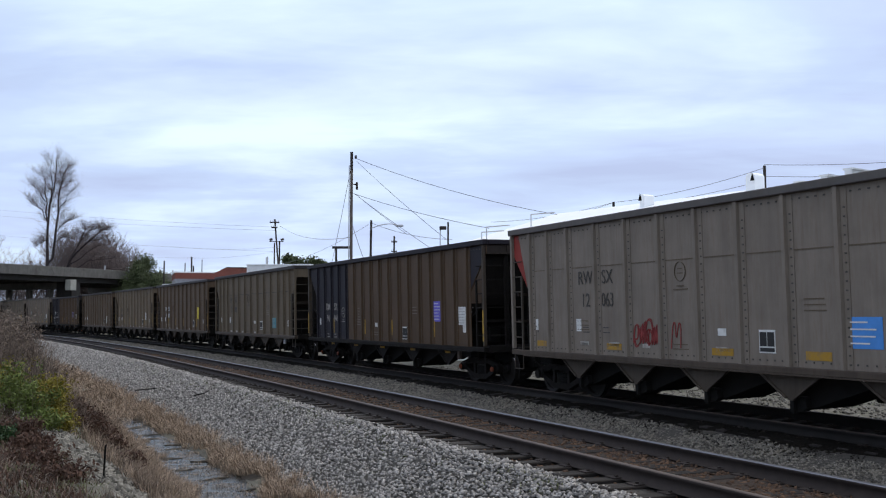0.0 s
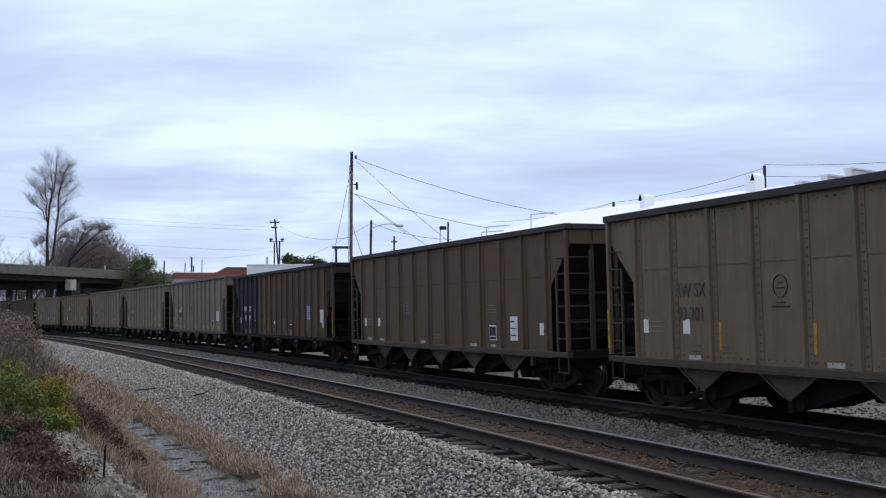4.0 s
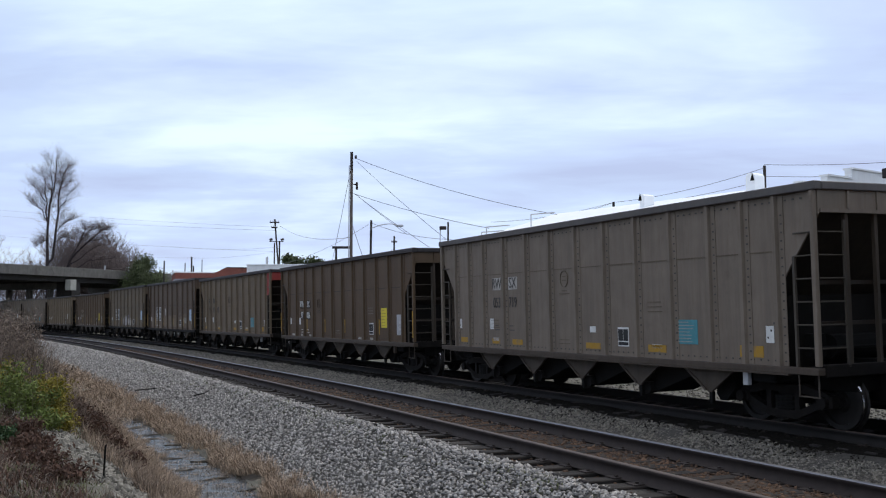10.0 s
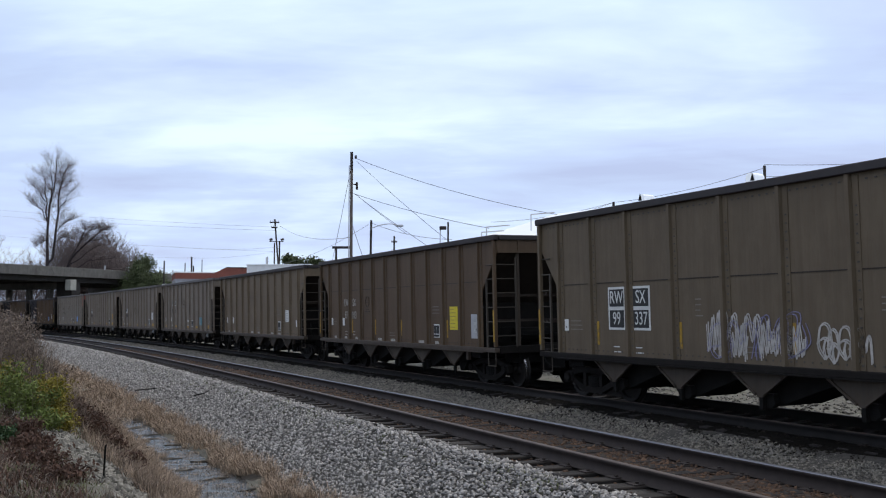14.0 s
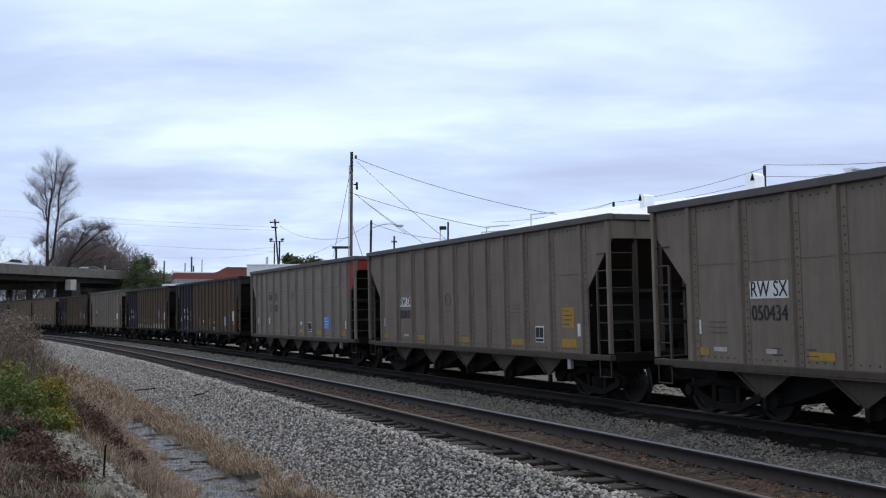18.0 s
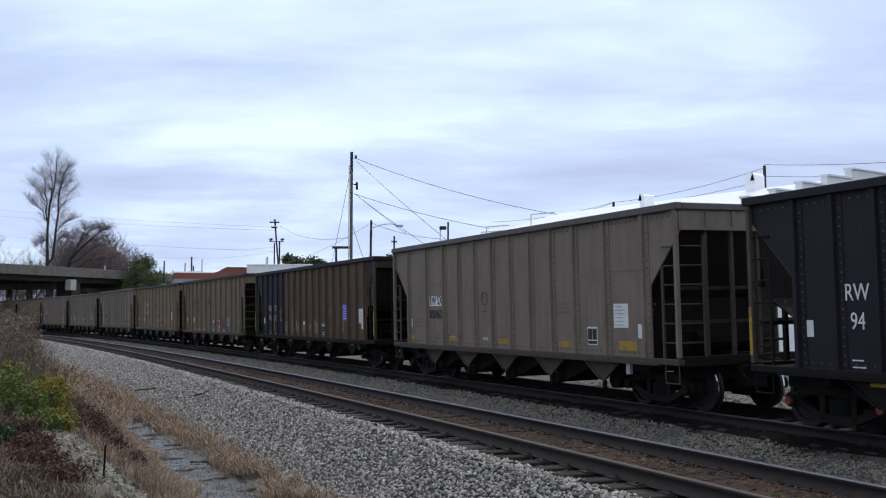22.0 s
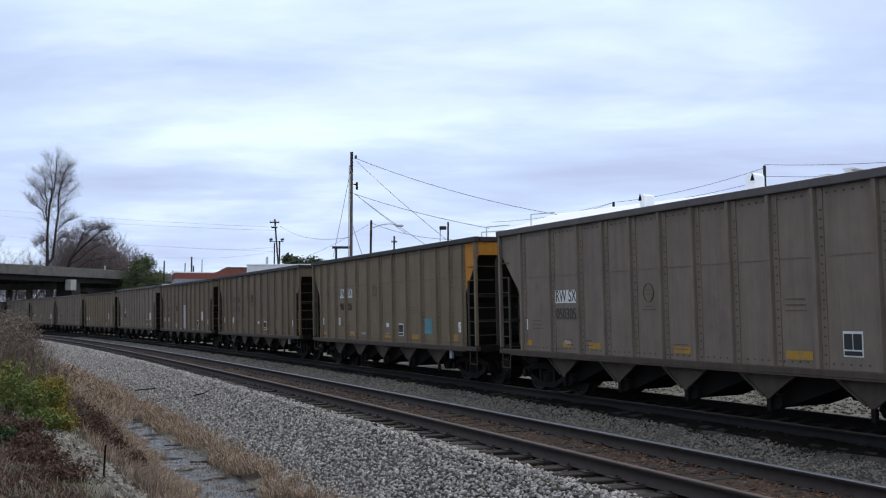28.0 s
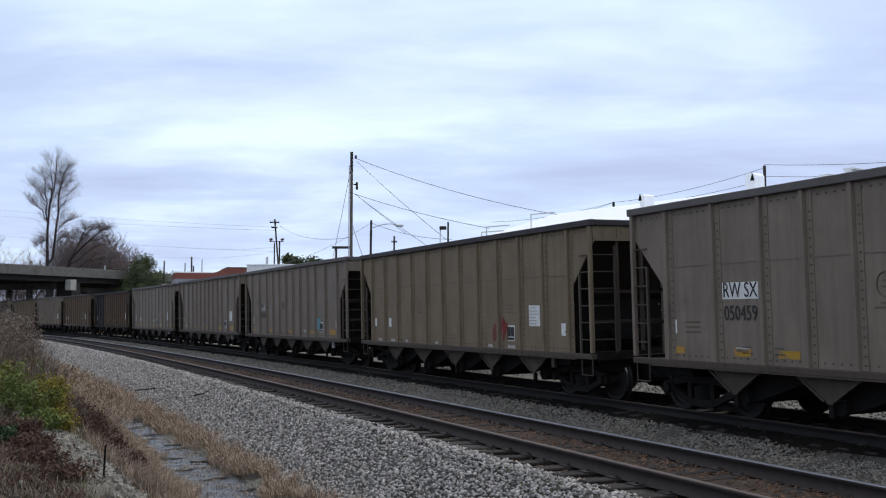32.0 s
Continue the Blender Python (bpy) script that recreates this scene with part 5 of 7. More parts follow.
# the strip darkened for oil and the train's shade widens towards the near end
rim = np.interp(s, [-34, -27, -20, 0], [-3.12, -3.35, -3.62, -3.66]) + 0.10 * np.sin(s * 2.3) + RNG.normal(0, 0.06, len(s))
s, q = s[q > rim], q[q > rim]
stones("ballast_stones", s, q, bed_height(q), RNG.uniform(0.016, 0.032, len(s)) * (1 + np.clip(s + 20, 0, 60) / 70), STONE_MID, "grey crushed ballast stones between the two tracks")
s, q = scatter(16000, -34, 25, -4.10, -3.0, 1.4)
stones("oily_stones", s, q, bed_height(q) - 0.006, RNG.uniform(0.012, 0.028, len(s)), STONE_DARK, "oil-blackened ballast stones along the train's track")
s, q = scatter(13000, -34, 25, -0.70, 0.70, 1.4)
stones("rusty_stones", s, q, np.full(len(s), -0.195), RNG.uniform(0.018, 0.04, len(s)), STONE_BROWN, "rust-brown stones between the rails of the empty track")
s, q = scatter(2600, -34, 25, 0.80, 1.30, 1.4)
stones("rusty_stones", s, q, np.full(len(s), -0.225), RNG.uniform(0.018, 0.034, len(s)), STONE_BROWN, "brown stones between the tie ends")


def stone_row(s):
    """Middle of the row of broken stones along the bank's edge."""
    return 5.95 + 0.12 * (s + 22)


s, q = scatter(8200, -27, -11.5, -0.50, 0.50, 1.0)
q = q + stone_row(s)
stones("bank_stones", s, q, ground_profile(q), RNG.uniform(0.025, 0.075, len(s)), RIPRAP, "pale broken stones along the edge of the bank")
s, q = scatter(900, -26, -9, 6.3, 8.0, 1.2)
stones("bank_stones", s, q, ground_profile(q), RNG.uniform(0.02, 0.05, len(s)), RIPRAP, "scattered pale stones on the bank")

s, q = scatter(6000, -36, 2, -14.0, -7.6, 1.0)
stones("gravel", s, q, ground_profile(q), RNG.uniform(0.025, 0.06, len(s)), STONE_MID, "loose gravel on the ground beyond the train")

mud = swept("ditch_bed", [(5.3, -0.97), (4.75, -1.15), (4.3, -1.345), (3.3, -1.345), (3.0, -1.15)], np.arange(-40, 70, 1.0), NEAR, MUD, 0.03)
tagged(mud, "dark wet mud of the drainage ditch", "ditch", kind="structure")


def blades(name, s, q, z, height, width, lean, mat, label, category="grass"):
    """Grass: bent tapering blades, joined."""
    n = len(s)
    x, y, _ = on_line(s, q + NEAR)
    a = RNG.uniform(0, 2 * np.pi, n)
    b = RNG.uniform(0, 2 * np.pi, n)
    wx, wy = np.cos(a) * width / 2, np.sin(a) * width / 2
    lx, ly = np.cos(b) * lean * height, np.sin(b) * lean * height
    def row(k, w, up):
        return np.stack([np.stack([x + lx * k - wx * w, y + ly * k - wy * w, z + height * up], -1),
                         np.stack([x + lx * k + wx * w, y + ly * k + wy * w, z + height * up], -1)], 1)
    tip = np.stack([x + lx, y + ly, z + height * (1 - 0.35 * lean)], -1)[:, None]
    co = np.concatenate([row(0, 1, -0.05), row(0.35, 0.8, 0.55), tip], 1).reshape(-1, 3)
    tri = np.array([(0, 1, 2), (1, 3, 2), (2, 3, 4)])
    f = (tri[None] + 5 * np.arange(n)[:, None, None]).reshape(-1, 3)
    ob = piece(name, raw_mesh(name, co, f), mat)
    return tagged(ob, label, category, kind="stuff")


def tufts(n_tufts, per, s0, s1, q0, q1, spread, power=1.4):
    """Blade roots gathered in tufts."""
    ts, tq = scatter(n_tufts, s0, s1, q0, q1, power)
    s = np.repeat(ts, per) + RNG.normal(0, spread, n_tufts * per)
    q = np.repeat(tq, per) + RNG.normal(0, spread, n_tufts * per)
    return s, q


def grass(n_tufts, per, s0, s1, q0, q1, spread, h0, h1, lean, mat, label, width=0.012):
    s, q = tufts(n_tufts, per, s0, s1, q0, q1, spread)
    # nothing grows on the row of stones, and little in the open water
    clear = (np.abs(q - stone_row(s)) > 0.36) | (s > -12.5)
    wet = (s < -6) & (np.abs(q - 3.78 - 0.20 * np.sin(s * 1.7 + 0.6 * np.sin(s * 0.9))) < np.interp(s, [-22, -17, -14, -10, -6], [0.60, 0.52, 0.34, 0.20, 0.10])) & ("water" not in label)
    s, q = s[clear & ~wet], q[clear & ~wet]
    n = len(s)
    z = np.where(q < 3.0, bed_height(q), ground_profile(q))
    z = np.maximum(z, -1.33)
    blades("grass", s, q, z, RNG.uniform(h0, h1, n), np.full(n, width) * (1 + np.clip(s + 15, 0, 60) / 25), np.abs(RNG.normal(lean, 0.3, n)), mat, label)


grass(420, 30, -26, 40, 2.82, 3.3, 0.10, 0.10, 0.30, 0.8, GRASS, "dry tan grass along the foot of the ballast")
grass(420, 30, -26, 40, 4.4, 5.2, 0.12, 0.12, 0.34, 0.8, GRASS, "dry tan grass along the ditch")
grass(620, 30, -8, 45, 2.9, 5.0, 0.14, 0.12, 0.34, 0.9, GRASS, "matted dry grass that fills the ditch")
grass(520, 30, -26, -5, 2.85, 3.45, 0.09, 0.10, 0.30, 0.8, GRASS, "dry tan grass hanging over the edge of the ditch")
grass(420, 30, -26, -5, 4.15, 4.75, 0.10, 0.10, 0.30, 0.8, GRASS, "dry tan grass hanging over the edge of the ditch")
grass(240, 26, -24, -6, 4.7, 5.7, 0.12, 0.15, 0.42, 0.5, GRASS, "pale dry weeds on the slope of the bank")
grass(170, 24, -22, -8, 3.4, 4.3, 0.06, 0.05, 0.14, 0.9, GRASS, "dead grass lying in the water")
grass(260, 26, -25, -4, 4.9, 5.6, 0.12, 0.12, 0.36, 0.6, GRASS_GREY, "withered brown weeds on the slope of the bank")
grass(420, 26, -14, 50, 4.9, 6.4, 0.16, 0.25, 0.65, 0.4, GRASS_GREY, "withered weeds on the slope of the bank", 0.013)
grass(800, 26, -13, 40, 6.2, 9.5, 0.18, 0.8, 1.9, 0.28, GRASS_GREY, "tall withered weeds on the bank", 0.013)
grass(560, 24, -30, -12, 6.5, 8.8, 0.12, 0.06, 0.20, 0.8, LEAF_RUST, "low rust-brown dead weeds on the bank")
grass(520, 22, -30, -13, 5.9, 8.8, 0.14, 0.06, 0.22, 0.8, GRASS_GREY, "short dead weeds on the bank")
grass(200, 22, -28, -13, 5.7, 8.4, 0.10, 0.05, 0.18, 0.8, GRASS_GREEN, "low green weeds among the stones of the bank")
grass(260, 22, -34, 40, 1.4, 1.8, 0.09, 0.02, 0.06, 0.9, GRASS_GREEN, "thin moss-like weeds at the edge of the ballast")


def mud_bars():
    """Low bars of dark mud and dead grass that break the water."""
    r = random.Random(6)
    for i, s in enumerate((-21.9, -20.3, -18.9, -17.6, -16.6, -15.9, -14.4, -13.7, -12.3, -11.4, -9.6, -8.2, -7.2)):
        q = 3.78 + r.uniform(-0.48, 0.48) * (1.0 if s < -15 else 0.6)
        x, y, h = [float(v) for v in on_line(s, q + NEAR)]
        bm = bmesh.new()
        bmesh.ops.create_icosphere(bm, subdivisions=3, radius=1.0)
        for v in bm.verts:
            n = noise.noise(v.co * 1.7 + Vector((i * 3.1, 0, 0)))
            v.co = Vector((v.co.x * (1 + 0.6 * n), v.co.y * (1 + 0.6 * n), v.co.z * (1 + n)))
        bmesh.ops.scale(bm, vec=(r.uniform(0.16, 0.42), r.uniform(0.04, 0.10), 0.03), verts=bm.verts[:])
        ob = part("mud_bar", bm, MUD, None, smooth=True)
        ob.matrix_basis = pose(x, y, -1.282, 0, 0, -math.degrees(h) + r.uniform(-35, 35))
        tagged(ob, "low bar of dark wet mud in the ditch water", "mud bar", "mud bars in the ditch")


mud_bars()


def ditch_water():
    prof = [(4.52, -1.275), (3.14, -1.275)]
    s = np.arange(-34, -6, 0.5)
    ob = swept("water", prof, s, NEAR, WATER)
    tagged(ob, "shallow rippled water standing in the ditch", "water", kind="structure")


ditch_water()


def weed(s, q, height, width, mat, leaf, n_leaf, n_stem, label, seed, leaf_size=0.06):
    """A weed clump: thin stems with small leaves along their upper part."""
    x, y, _ = [float(v) for v in on_line(s, q + NEAR)]
    z = float(ground_profile(q))
    root = thing("weed_clump", x, y, z - 0.03, 0, label, "weed", "weeds on the bank")
    r = np.random.default_rng(seed)
    tips = np.stack([r.normal(0, width * 0.42, n_stem), r.normal(0, width * 0.42, n_stem), height * r.uniform(0.55, 1.0, n_stem)], 1)
    foot = tips * np.array([0.25, 0.25, 0.0]) + r.normal(0, 0.03, (n_stem, 3)) * np.array([1, 1, 0])
    bm_co, bm_f = [], []
    for i in range(n_stem):
        d = tips[i] - foot[i]
        side = np.array([d[1], -d[0], 0.0]) + 1e-3
        side = side / np.linalg.norm(side) * 0.007
        oth = np.cross(d, side)
        oth = oth / np.linalg.norm(oth) * 0.007
        k = len(bm_co)
        bm_co += [foot[i] - side, foot[i] + side, foot[i] + oth, tips[i]]
        bm_f += [(k, k + 1, k + 3), (k + 1, k + 2, k + 3), (k + 2, k, k + 3)]
    st = piece("stem_mass", raw_mesh("stems", bm_co, bm_f), STEM, root)
    st["kind"] = "stuff"
    pick = r.integers(0, n_stem, n_leaf)
    k = r.uniform(0.35, 1.0, n_leaf)[:, None]
    c = foot[pick] + (tips[pick] - foot[pick]) * k + r.normal(0, 0.05, (n_leaf, 3))
    a, b = r.normal(0, 1, (n_leaf, 3)), r.normal(0, 1, (n_leaf, 3))
    a /= np.linalg.norm(a, axis=1)[:, None]
    b = np.cross(a, b)
    b /= np.linalg.norm(b, axis=1)[:, None]
    ls = leaf_size * r.uniform(0.5, 1.2, n_leaf)[:, None]
    co = np.stack([c - a * ls, c + b * ls * 0.35, c + a * ls, c - b * ls * 0.35 + np.array([0, 0, 0.01])], 1).reshape(-1, 3)
    f = (np.array([(0, 1, 2), (0, 2, 3)])[None] + 4 * np.arange(n_leaf)[:, None, None]).reshape(-1, 3)
    lv = piece("foliage", raw_mesh("leaves", co, f), leaf, root)
    lv["kind"] = "stuff"
    return root


w = random.Random(3)
for s, q, h, wd, leaf, nl, lab in [
    (-16.2, 6.30, 1.10, 0.28, LEAF_YELLOW, 1900, "yellow-green leafy weed on the bank"),
    (-15.2, 6.45, 1.05, 0.36, LEAF_YELLOW, 1300, "yellow-green leafy weed on the bank"),
    (-16.6, 6.75, 0.95, 0.42, LEAF_GREEN, 1300, "green leafy weed on the bank"),
    (-15.8, 7.15, 1.15, 0.50, LEAF_GREEN, 1700, "green leafy weed on the bank"),
    (-14.2, 7.1, 1.20, 0.50, LEAF_YELLOW, 1500, "yellow-green leafy weed on the bank"),
    (-17.6, 6.55, 0.45, 0.40, LEAF_GREEN, 900, "low green weed among pale stones"),
    (-16.8, 6.15, 0.50, 0.36, LEAF_YELLOW, 700, "low yellowing weed among pale stones"),
    (-20.6, 7.35, 0.30, 0.34, LEAF_DARK, 900, "dark green ground plant on the bank"),
    (-21.4, 7.55, 0.26, 0.34, LEAF_DARK, 900, "dark green ground plant on the bank"),
    (-13.0, 5.55, 0.50, 0.42, LEAF_RUST, 900, "rust-brown withered weed on the slope"),
    (-14.6, 5.50, 0.48, 0.42, LEAF_RUST, 900, "rust-brown withered weed on the slope"),
    (-16.2, 5.45, 0.45, 0.40, LEAF_RUST, 900, "rust-brown withered weed on the slope"),
    (-17.8, 5.35, 0.42, 0.40, LEAF_RUST, 800, "rust-brown withered weed on the slope"),
    (-11.2, 5.60, 0.55, 0.45, LEAF_RUST, 800, "rust-brown withered weed on the slope"),
    (-19.6, 5.30, 0.36, 0.36, LEAF_RUST, 700, "rust-brown withered weed on the slope"),
    (-21.0, 6.95, 0.28, 0.50, LEAF_RUST, 1100, "rust-brown withered weed on the bank"),
    (-22.6, 6.85, 0.26, 0.50, LEAF_RUST, 1100, "rust-brown withered weed on the bank"),
    (-23.8, 6.70, 0.22, 0.50, LEAF_RUST, 1100, "rust-brown withered weed on the bank"),
    (-19.4, 7.1, 0.34, 0.50, LEAF_RUST, 1100, "rust-brown withered weed on the bank"),
]:
    weed(s, q, h, wd, leaf, leaf, int(nl * (1.25 if leaf in (LEAF_YELLOW, LEAF_GREEN) else 1.5)), 40, lab, int((s + 50) * 100 + q * 10), 0.042)
for i in range(86):
    s, q = (w.uniform(-12.5, 20), w.uniform(5.5, 8.6)) if i < 30 else (w.uniform(-11, 5), w.uniform(6.3, 8.2))
    h = w.uniform(1.6, 2.5) if q > 6.4 else w.uniform(0.7, 1.1)
    weed(s, q, h, w.uniform(0.5, 0.8), GRASS_GREY, GRASS_GREY, 1000, 45, "tall grey-brown seeding weed on the bank" if h > 1 else "grey-brown withered weed on the slope", 500 + i, 0.05)

stake_x, stake_y, _ = [float(v) for v in on_line(-22.8, 6.05 + NEAR)]
stake = part("stake", beam(bmesh.new(), (0, 0, -0.3), (0.03, 0, 0.50), 0.022, 0.022), BLACK, None)
stake.matrix_basis = pose(stake_x, stake_y, float(ground_profile(6.05)))
tagged(stake, "thin dark stake stuck into the bank", "stake")
for sx, qq, ln in ((-3.0, 2.35, 1.2), (-9.0, 2.0, 0.4)):
    bx, by, _ = [float(v) for v in on_line(sx, qq + NEAR)]
    br = part("branch", rod(rod(bmesh.new(), (-ln / 2, 0, 0), (ln * 0.2, 0.06, 0.05), 0.018, 6), (ln * 0.2, 0.06, 0.05), (ln / 2, 0.02, 0.12), 0.012, 6), BLACK, None)
    br.matrix_basis = pose(bx, by, float(bed_height(qq)) + 0.06, 0, 0, 25)
    tagged(br, "dark dead branch lying on the ballast", "branch")


# ---------------------------------------------------------------- beyond the train
CONCRETE = material("weathered_concrete", (0.140, 0.132, 0.120), 0.9, 0, 2, 0.2, (0.07, 0.062, 0.055), 0.55, 0.2, 0.7, 0.5, 0.2)
PALE_CONCRETE = material("pale_concrete", (0.40, 0.39, 0.35), 0.9, 0, 2, 0.15, (0.24, 0.22, 0.19), 0.55, 0.2, 1.2, 0.2, 0.2)
GIRDER = material("dark_bridge_girder", (0.035, 0.031, 0.028), 0.85, 0, 3, 0.3, bump=0.1)
ROOF_WHITE = material("white_metal_roof", (0.86, 0.87, 0.88), 0.45, 0, 2, 0.03, bump=0.03, spec=0.5)
WALL_WHITE = material("white_painted_wall", (0.74, 0.75, 0.76), 0.8, 0, 2, 0.06, (0.55, 0.54, 0.52), 0.62, 0.2, 0.8, 0.1, 0.1)
WALL_GREY = material("grey_window_panel", (0.22, 0.23, 0.25), 0.5, 0, 4, 0.15, bump=0.05)
BRICK_RED = material("red_brown_facade", (0.17, 0.055, 0.040), 0.85, 0, 6, 0.2, (0.10, 0.04, 0.032), 0.55, 0.2, 1.5, bump=0.2)
SIGN_PINK = material("magenta_sign", (0.50, 0.05, 0.16), 0.6, 0, 4, 0.1, bump=0.02)
POLE_WOOD = material("grey_utility_pole_wood", (0.125, 0.100, 0.085), 0.9, 0, 5, 0.3, (0.05, 0.04, 0.035), 0.55, 0.2, 2, 0.5, 0.3)
DARK_POLE = material("dark_utility_pole_wood", (0.035, 0.028, 0.026), 0.9, 0, 5, 0.3, bump=0.2)
WIRE = material("dark_cable", (0.15, 0.15, 0.19), 0.8, 0, 5, 0.1, bump=0)
TWIG_DARK = material("dark_bare_branches", (0.085, 0.066, 0.066), 0.95, 0, 4, 0.25, island=0.2, bump=0)
BARK = material("dark_tree_bark", (0.040, 0.031, 0.033), 0.95, 0, 4, 0.3, bump=0.3)
TWIG = material("fine_bare_twigs", (0.150, 0.118, 0.112), 0.95, 0, 4, 0.25, island=0.2, bump=0)
GALVAN = material("galvanised_metal", (0.50, 0.50, 0.52), 0.45, 0.7, 4, 0.1, bump=0.05)
CAR_WHITE = material("white_car_paint", (0.70, 0.71, 0.73), 0.3, 0, 4, 0.05, bump=0)
CAR_GLASS = material("dark_car_glass", (0.02, 0.02, 0.025), 0.1, 0, 4, 0.05, bump=0)


def spot(px, depth):
    """Sideways place at a distance, for a bearing given on the picture's scale of 1568."""
    return (px - 784) / 1745.7 * depth


def tall(py, depth):
    """Height at a distance, by the rise over the horizon on the same scale."""
    return 1.709 + (560.3 - py) / 1745.7 * depth


# overpass
def overpass():
    ax, ay = -59.0, 131.0
    ang = math.degrees(math.atan2(22.0, 9.6))
    root = thing("overpass", ax, ay, 0, ang, "grey concrete road overpass crossing above the railway", "bridge")
    L0, L1 = -70.0, 48.0
    # deck, girders and piers reach far back, unseen, to shade the cars beneath
    part("deck", box(bmesh.new(), L0, L1, -5.0, 13.0, 7.30, 7.75), CONCRETE, root)
    for y, nm in ((-5.2, "parapet"), (13.2, "parapet")):
        bm = bmesh.new()
        box(bm, L0, L1, y - 0.18, y + 0.18, 7.15, 8.42, 0.03)
        part(nm, bm, CONCRETE, root)
    for y in (-4.2, -2.1, 0.0, 2.1, 4.2, 6.3, 8.4, 10.5, 12.4):
        part("girder", box(bmesh.new(), L0, L1, y - 0.22, y + 0.22, 6.45, 7.29), GIRDER, root)
    for x in (9.0, 30.0, -22.0, -46.0):
        p = part("pier", box(bmesh.new(), x - 0.45, x + 0.45, -4.6, 12.6, 5.5, 6.44, 0.05), CONCRETE, root)
        for y in (-3.9, 0.0, 3.9, 7.8, 11.7):
            part("column", rod(bmesh.new(), (x, y, -1.0), (x, y, 5.5), 0.45, 14), CONCRETE, p)
    part("lamp_box", box(bmesh.new(), 6.9, 8.0, -5.75, -4.75, 5.3, 6.75, 0.04), PALE_CONCRETE, root, "pale concrete block at the pier's head")
    part("pier_wall", box(bmesh.new(), 8.2, 9.8, -4.7, -1.9, -1.0, 6.44, 0.04), GIRDER, root, "dark solid wall under the pier's head")
    for i in range(7):
        part("guard_rail_post", box(bmesh.new(), 14 + 5 * i - 0.06, 14 + 5 * i + 0.06, -5.26, -5.14, 8.42, 9.0), GALVAN, root)


overpass()


def tubes(paths, sides):
    """Tapered tubes along lists of (point, radius)."""
    co, f = [], []
    ang = [2 * math.pi * i / sides for i in range(sides)]
    for pts in paths:
        start = len(co)
        for j, (p, r) in enumerate(pts):
            q = pts[min(j + 1, len(pts) - 1)][0] - pts[max(j - 1, 0)][0]
            q = q.normalized() if q.length > 1e-6 else Vector((0, 0, 1))
            u = q.cross(Vector((0.3, 1, 0.1))).normalized()
            v = q.cross(u)
            for t in ang:
                co.append(p + u * (math.cos(t) * r) + v * (math.sin(t) * r))
        for j in range(len(pts) - 1):
            for i in range(sides):
                k = (i + 1) % sides
                a, b = start + j * sides, start + (j + 1) * sides
                f.append((a + i, a + k, b + k, b + i))
    return raw_mesh("tubes", [tuple(c) for c in co], f)


def bare_tree(x, y, z, height, seed, label, trunks=1, spread=0.3, twig=0.02, density=1.0, lean=0.0, low=0.3):
    r = random.Random(seed)
    root = thing("bare_tree", x, y, z, 0, label, "tree")
    trunk_paths, limb_paths, twig_paths = [], [], []

    def grow(p, d, length, rad, level, store):
        n = 5 if level < 2 else 3
        pts = [(p.copy(), rad)]
        for i in range(n):
            sway = 0.035 if level == 0 else 0.10 + 0.04 * level
            d = (d + Vector((r.gauss(0, sway), r.gauss(0, sway), 0.06))).normalized()
            p = p + d * (length / n)
            pts.append((p.copy(), rad * (1 - 0.8 * (i + 1) / n) if level else rad * (1 - 0.75 * (i + 1) / n)))
        store.append(pts)
        if level >= 3:
            return
        kids = int({0: 20, 1: 9, 2: 7}[level] * density)
        for c in range(kids):
            t0 = low if level == 0 else 0.12
            u = (c + r.random()) / kids
            t = t0 + (1 - t0) * u
            k = min(int(t * n), n - 1)
            a, b = pts[k], pts[k + 1]
            q = a[0].lerp(b[0], t * n - k)
            az = r.uniform(0, 2 * math.pi)
            out = Vector((math.cos(az), math.sin(az), r.uniform(0.3, 1.1)))
            nd = (d * 0.3 + out.normalized()).normalized()
            if level == 0:
                ln = length * spread * r.uniform(0.7, 1.2) * (0.55 + 0.6 * math.sin(math.pi * min(u * 1.1, 1.0)))
            else:
                ln = length * r.uniform(0.3, 0.5)
            grow(q, nd, ln, max(twig * 0.75 ** level, a[1] * 0.36), level + 1, limb_paths if level == 0 else twig_paths)
    for i in range(trunks):
        d = Vector((r.uniform(-0.012, 0.012) + lean + (0.05 if i else -0.01), r.uniform(-0.03, 0.03), 1)).normalized()
        grow(Vector((0.9 * i, 0, -0.5)), d, height * (1.0 - 0.06 * i), height * 0.008 + 0.05, 0, trunk_paths)
    for pths in trunk_paths:
        piece("trunk", tubes([pths], 8), BARK, root)
    piece("branchwork", tubes(limb_paths, 5), BARK, root)["kind"] = "stuff"
    piece("crown", tubes(twig_paths, 3), TWIG, root, None, "fine bare twigs")["kind"] = "stuff"
    return root


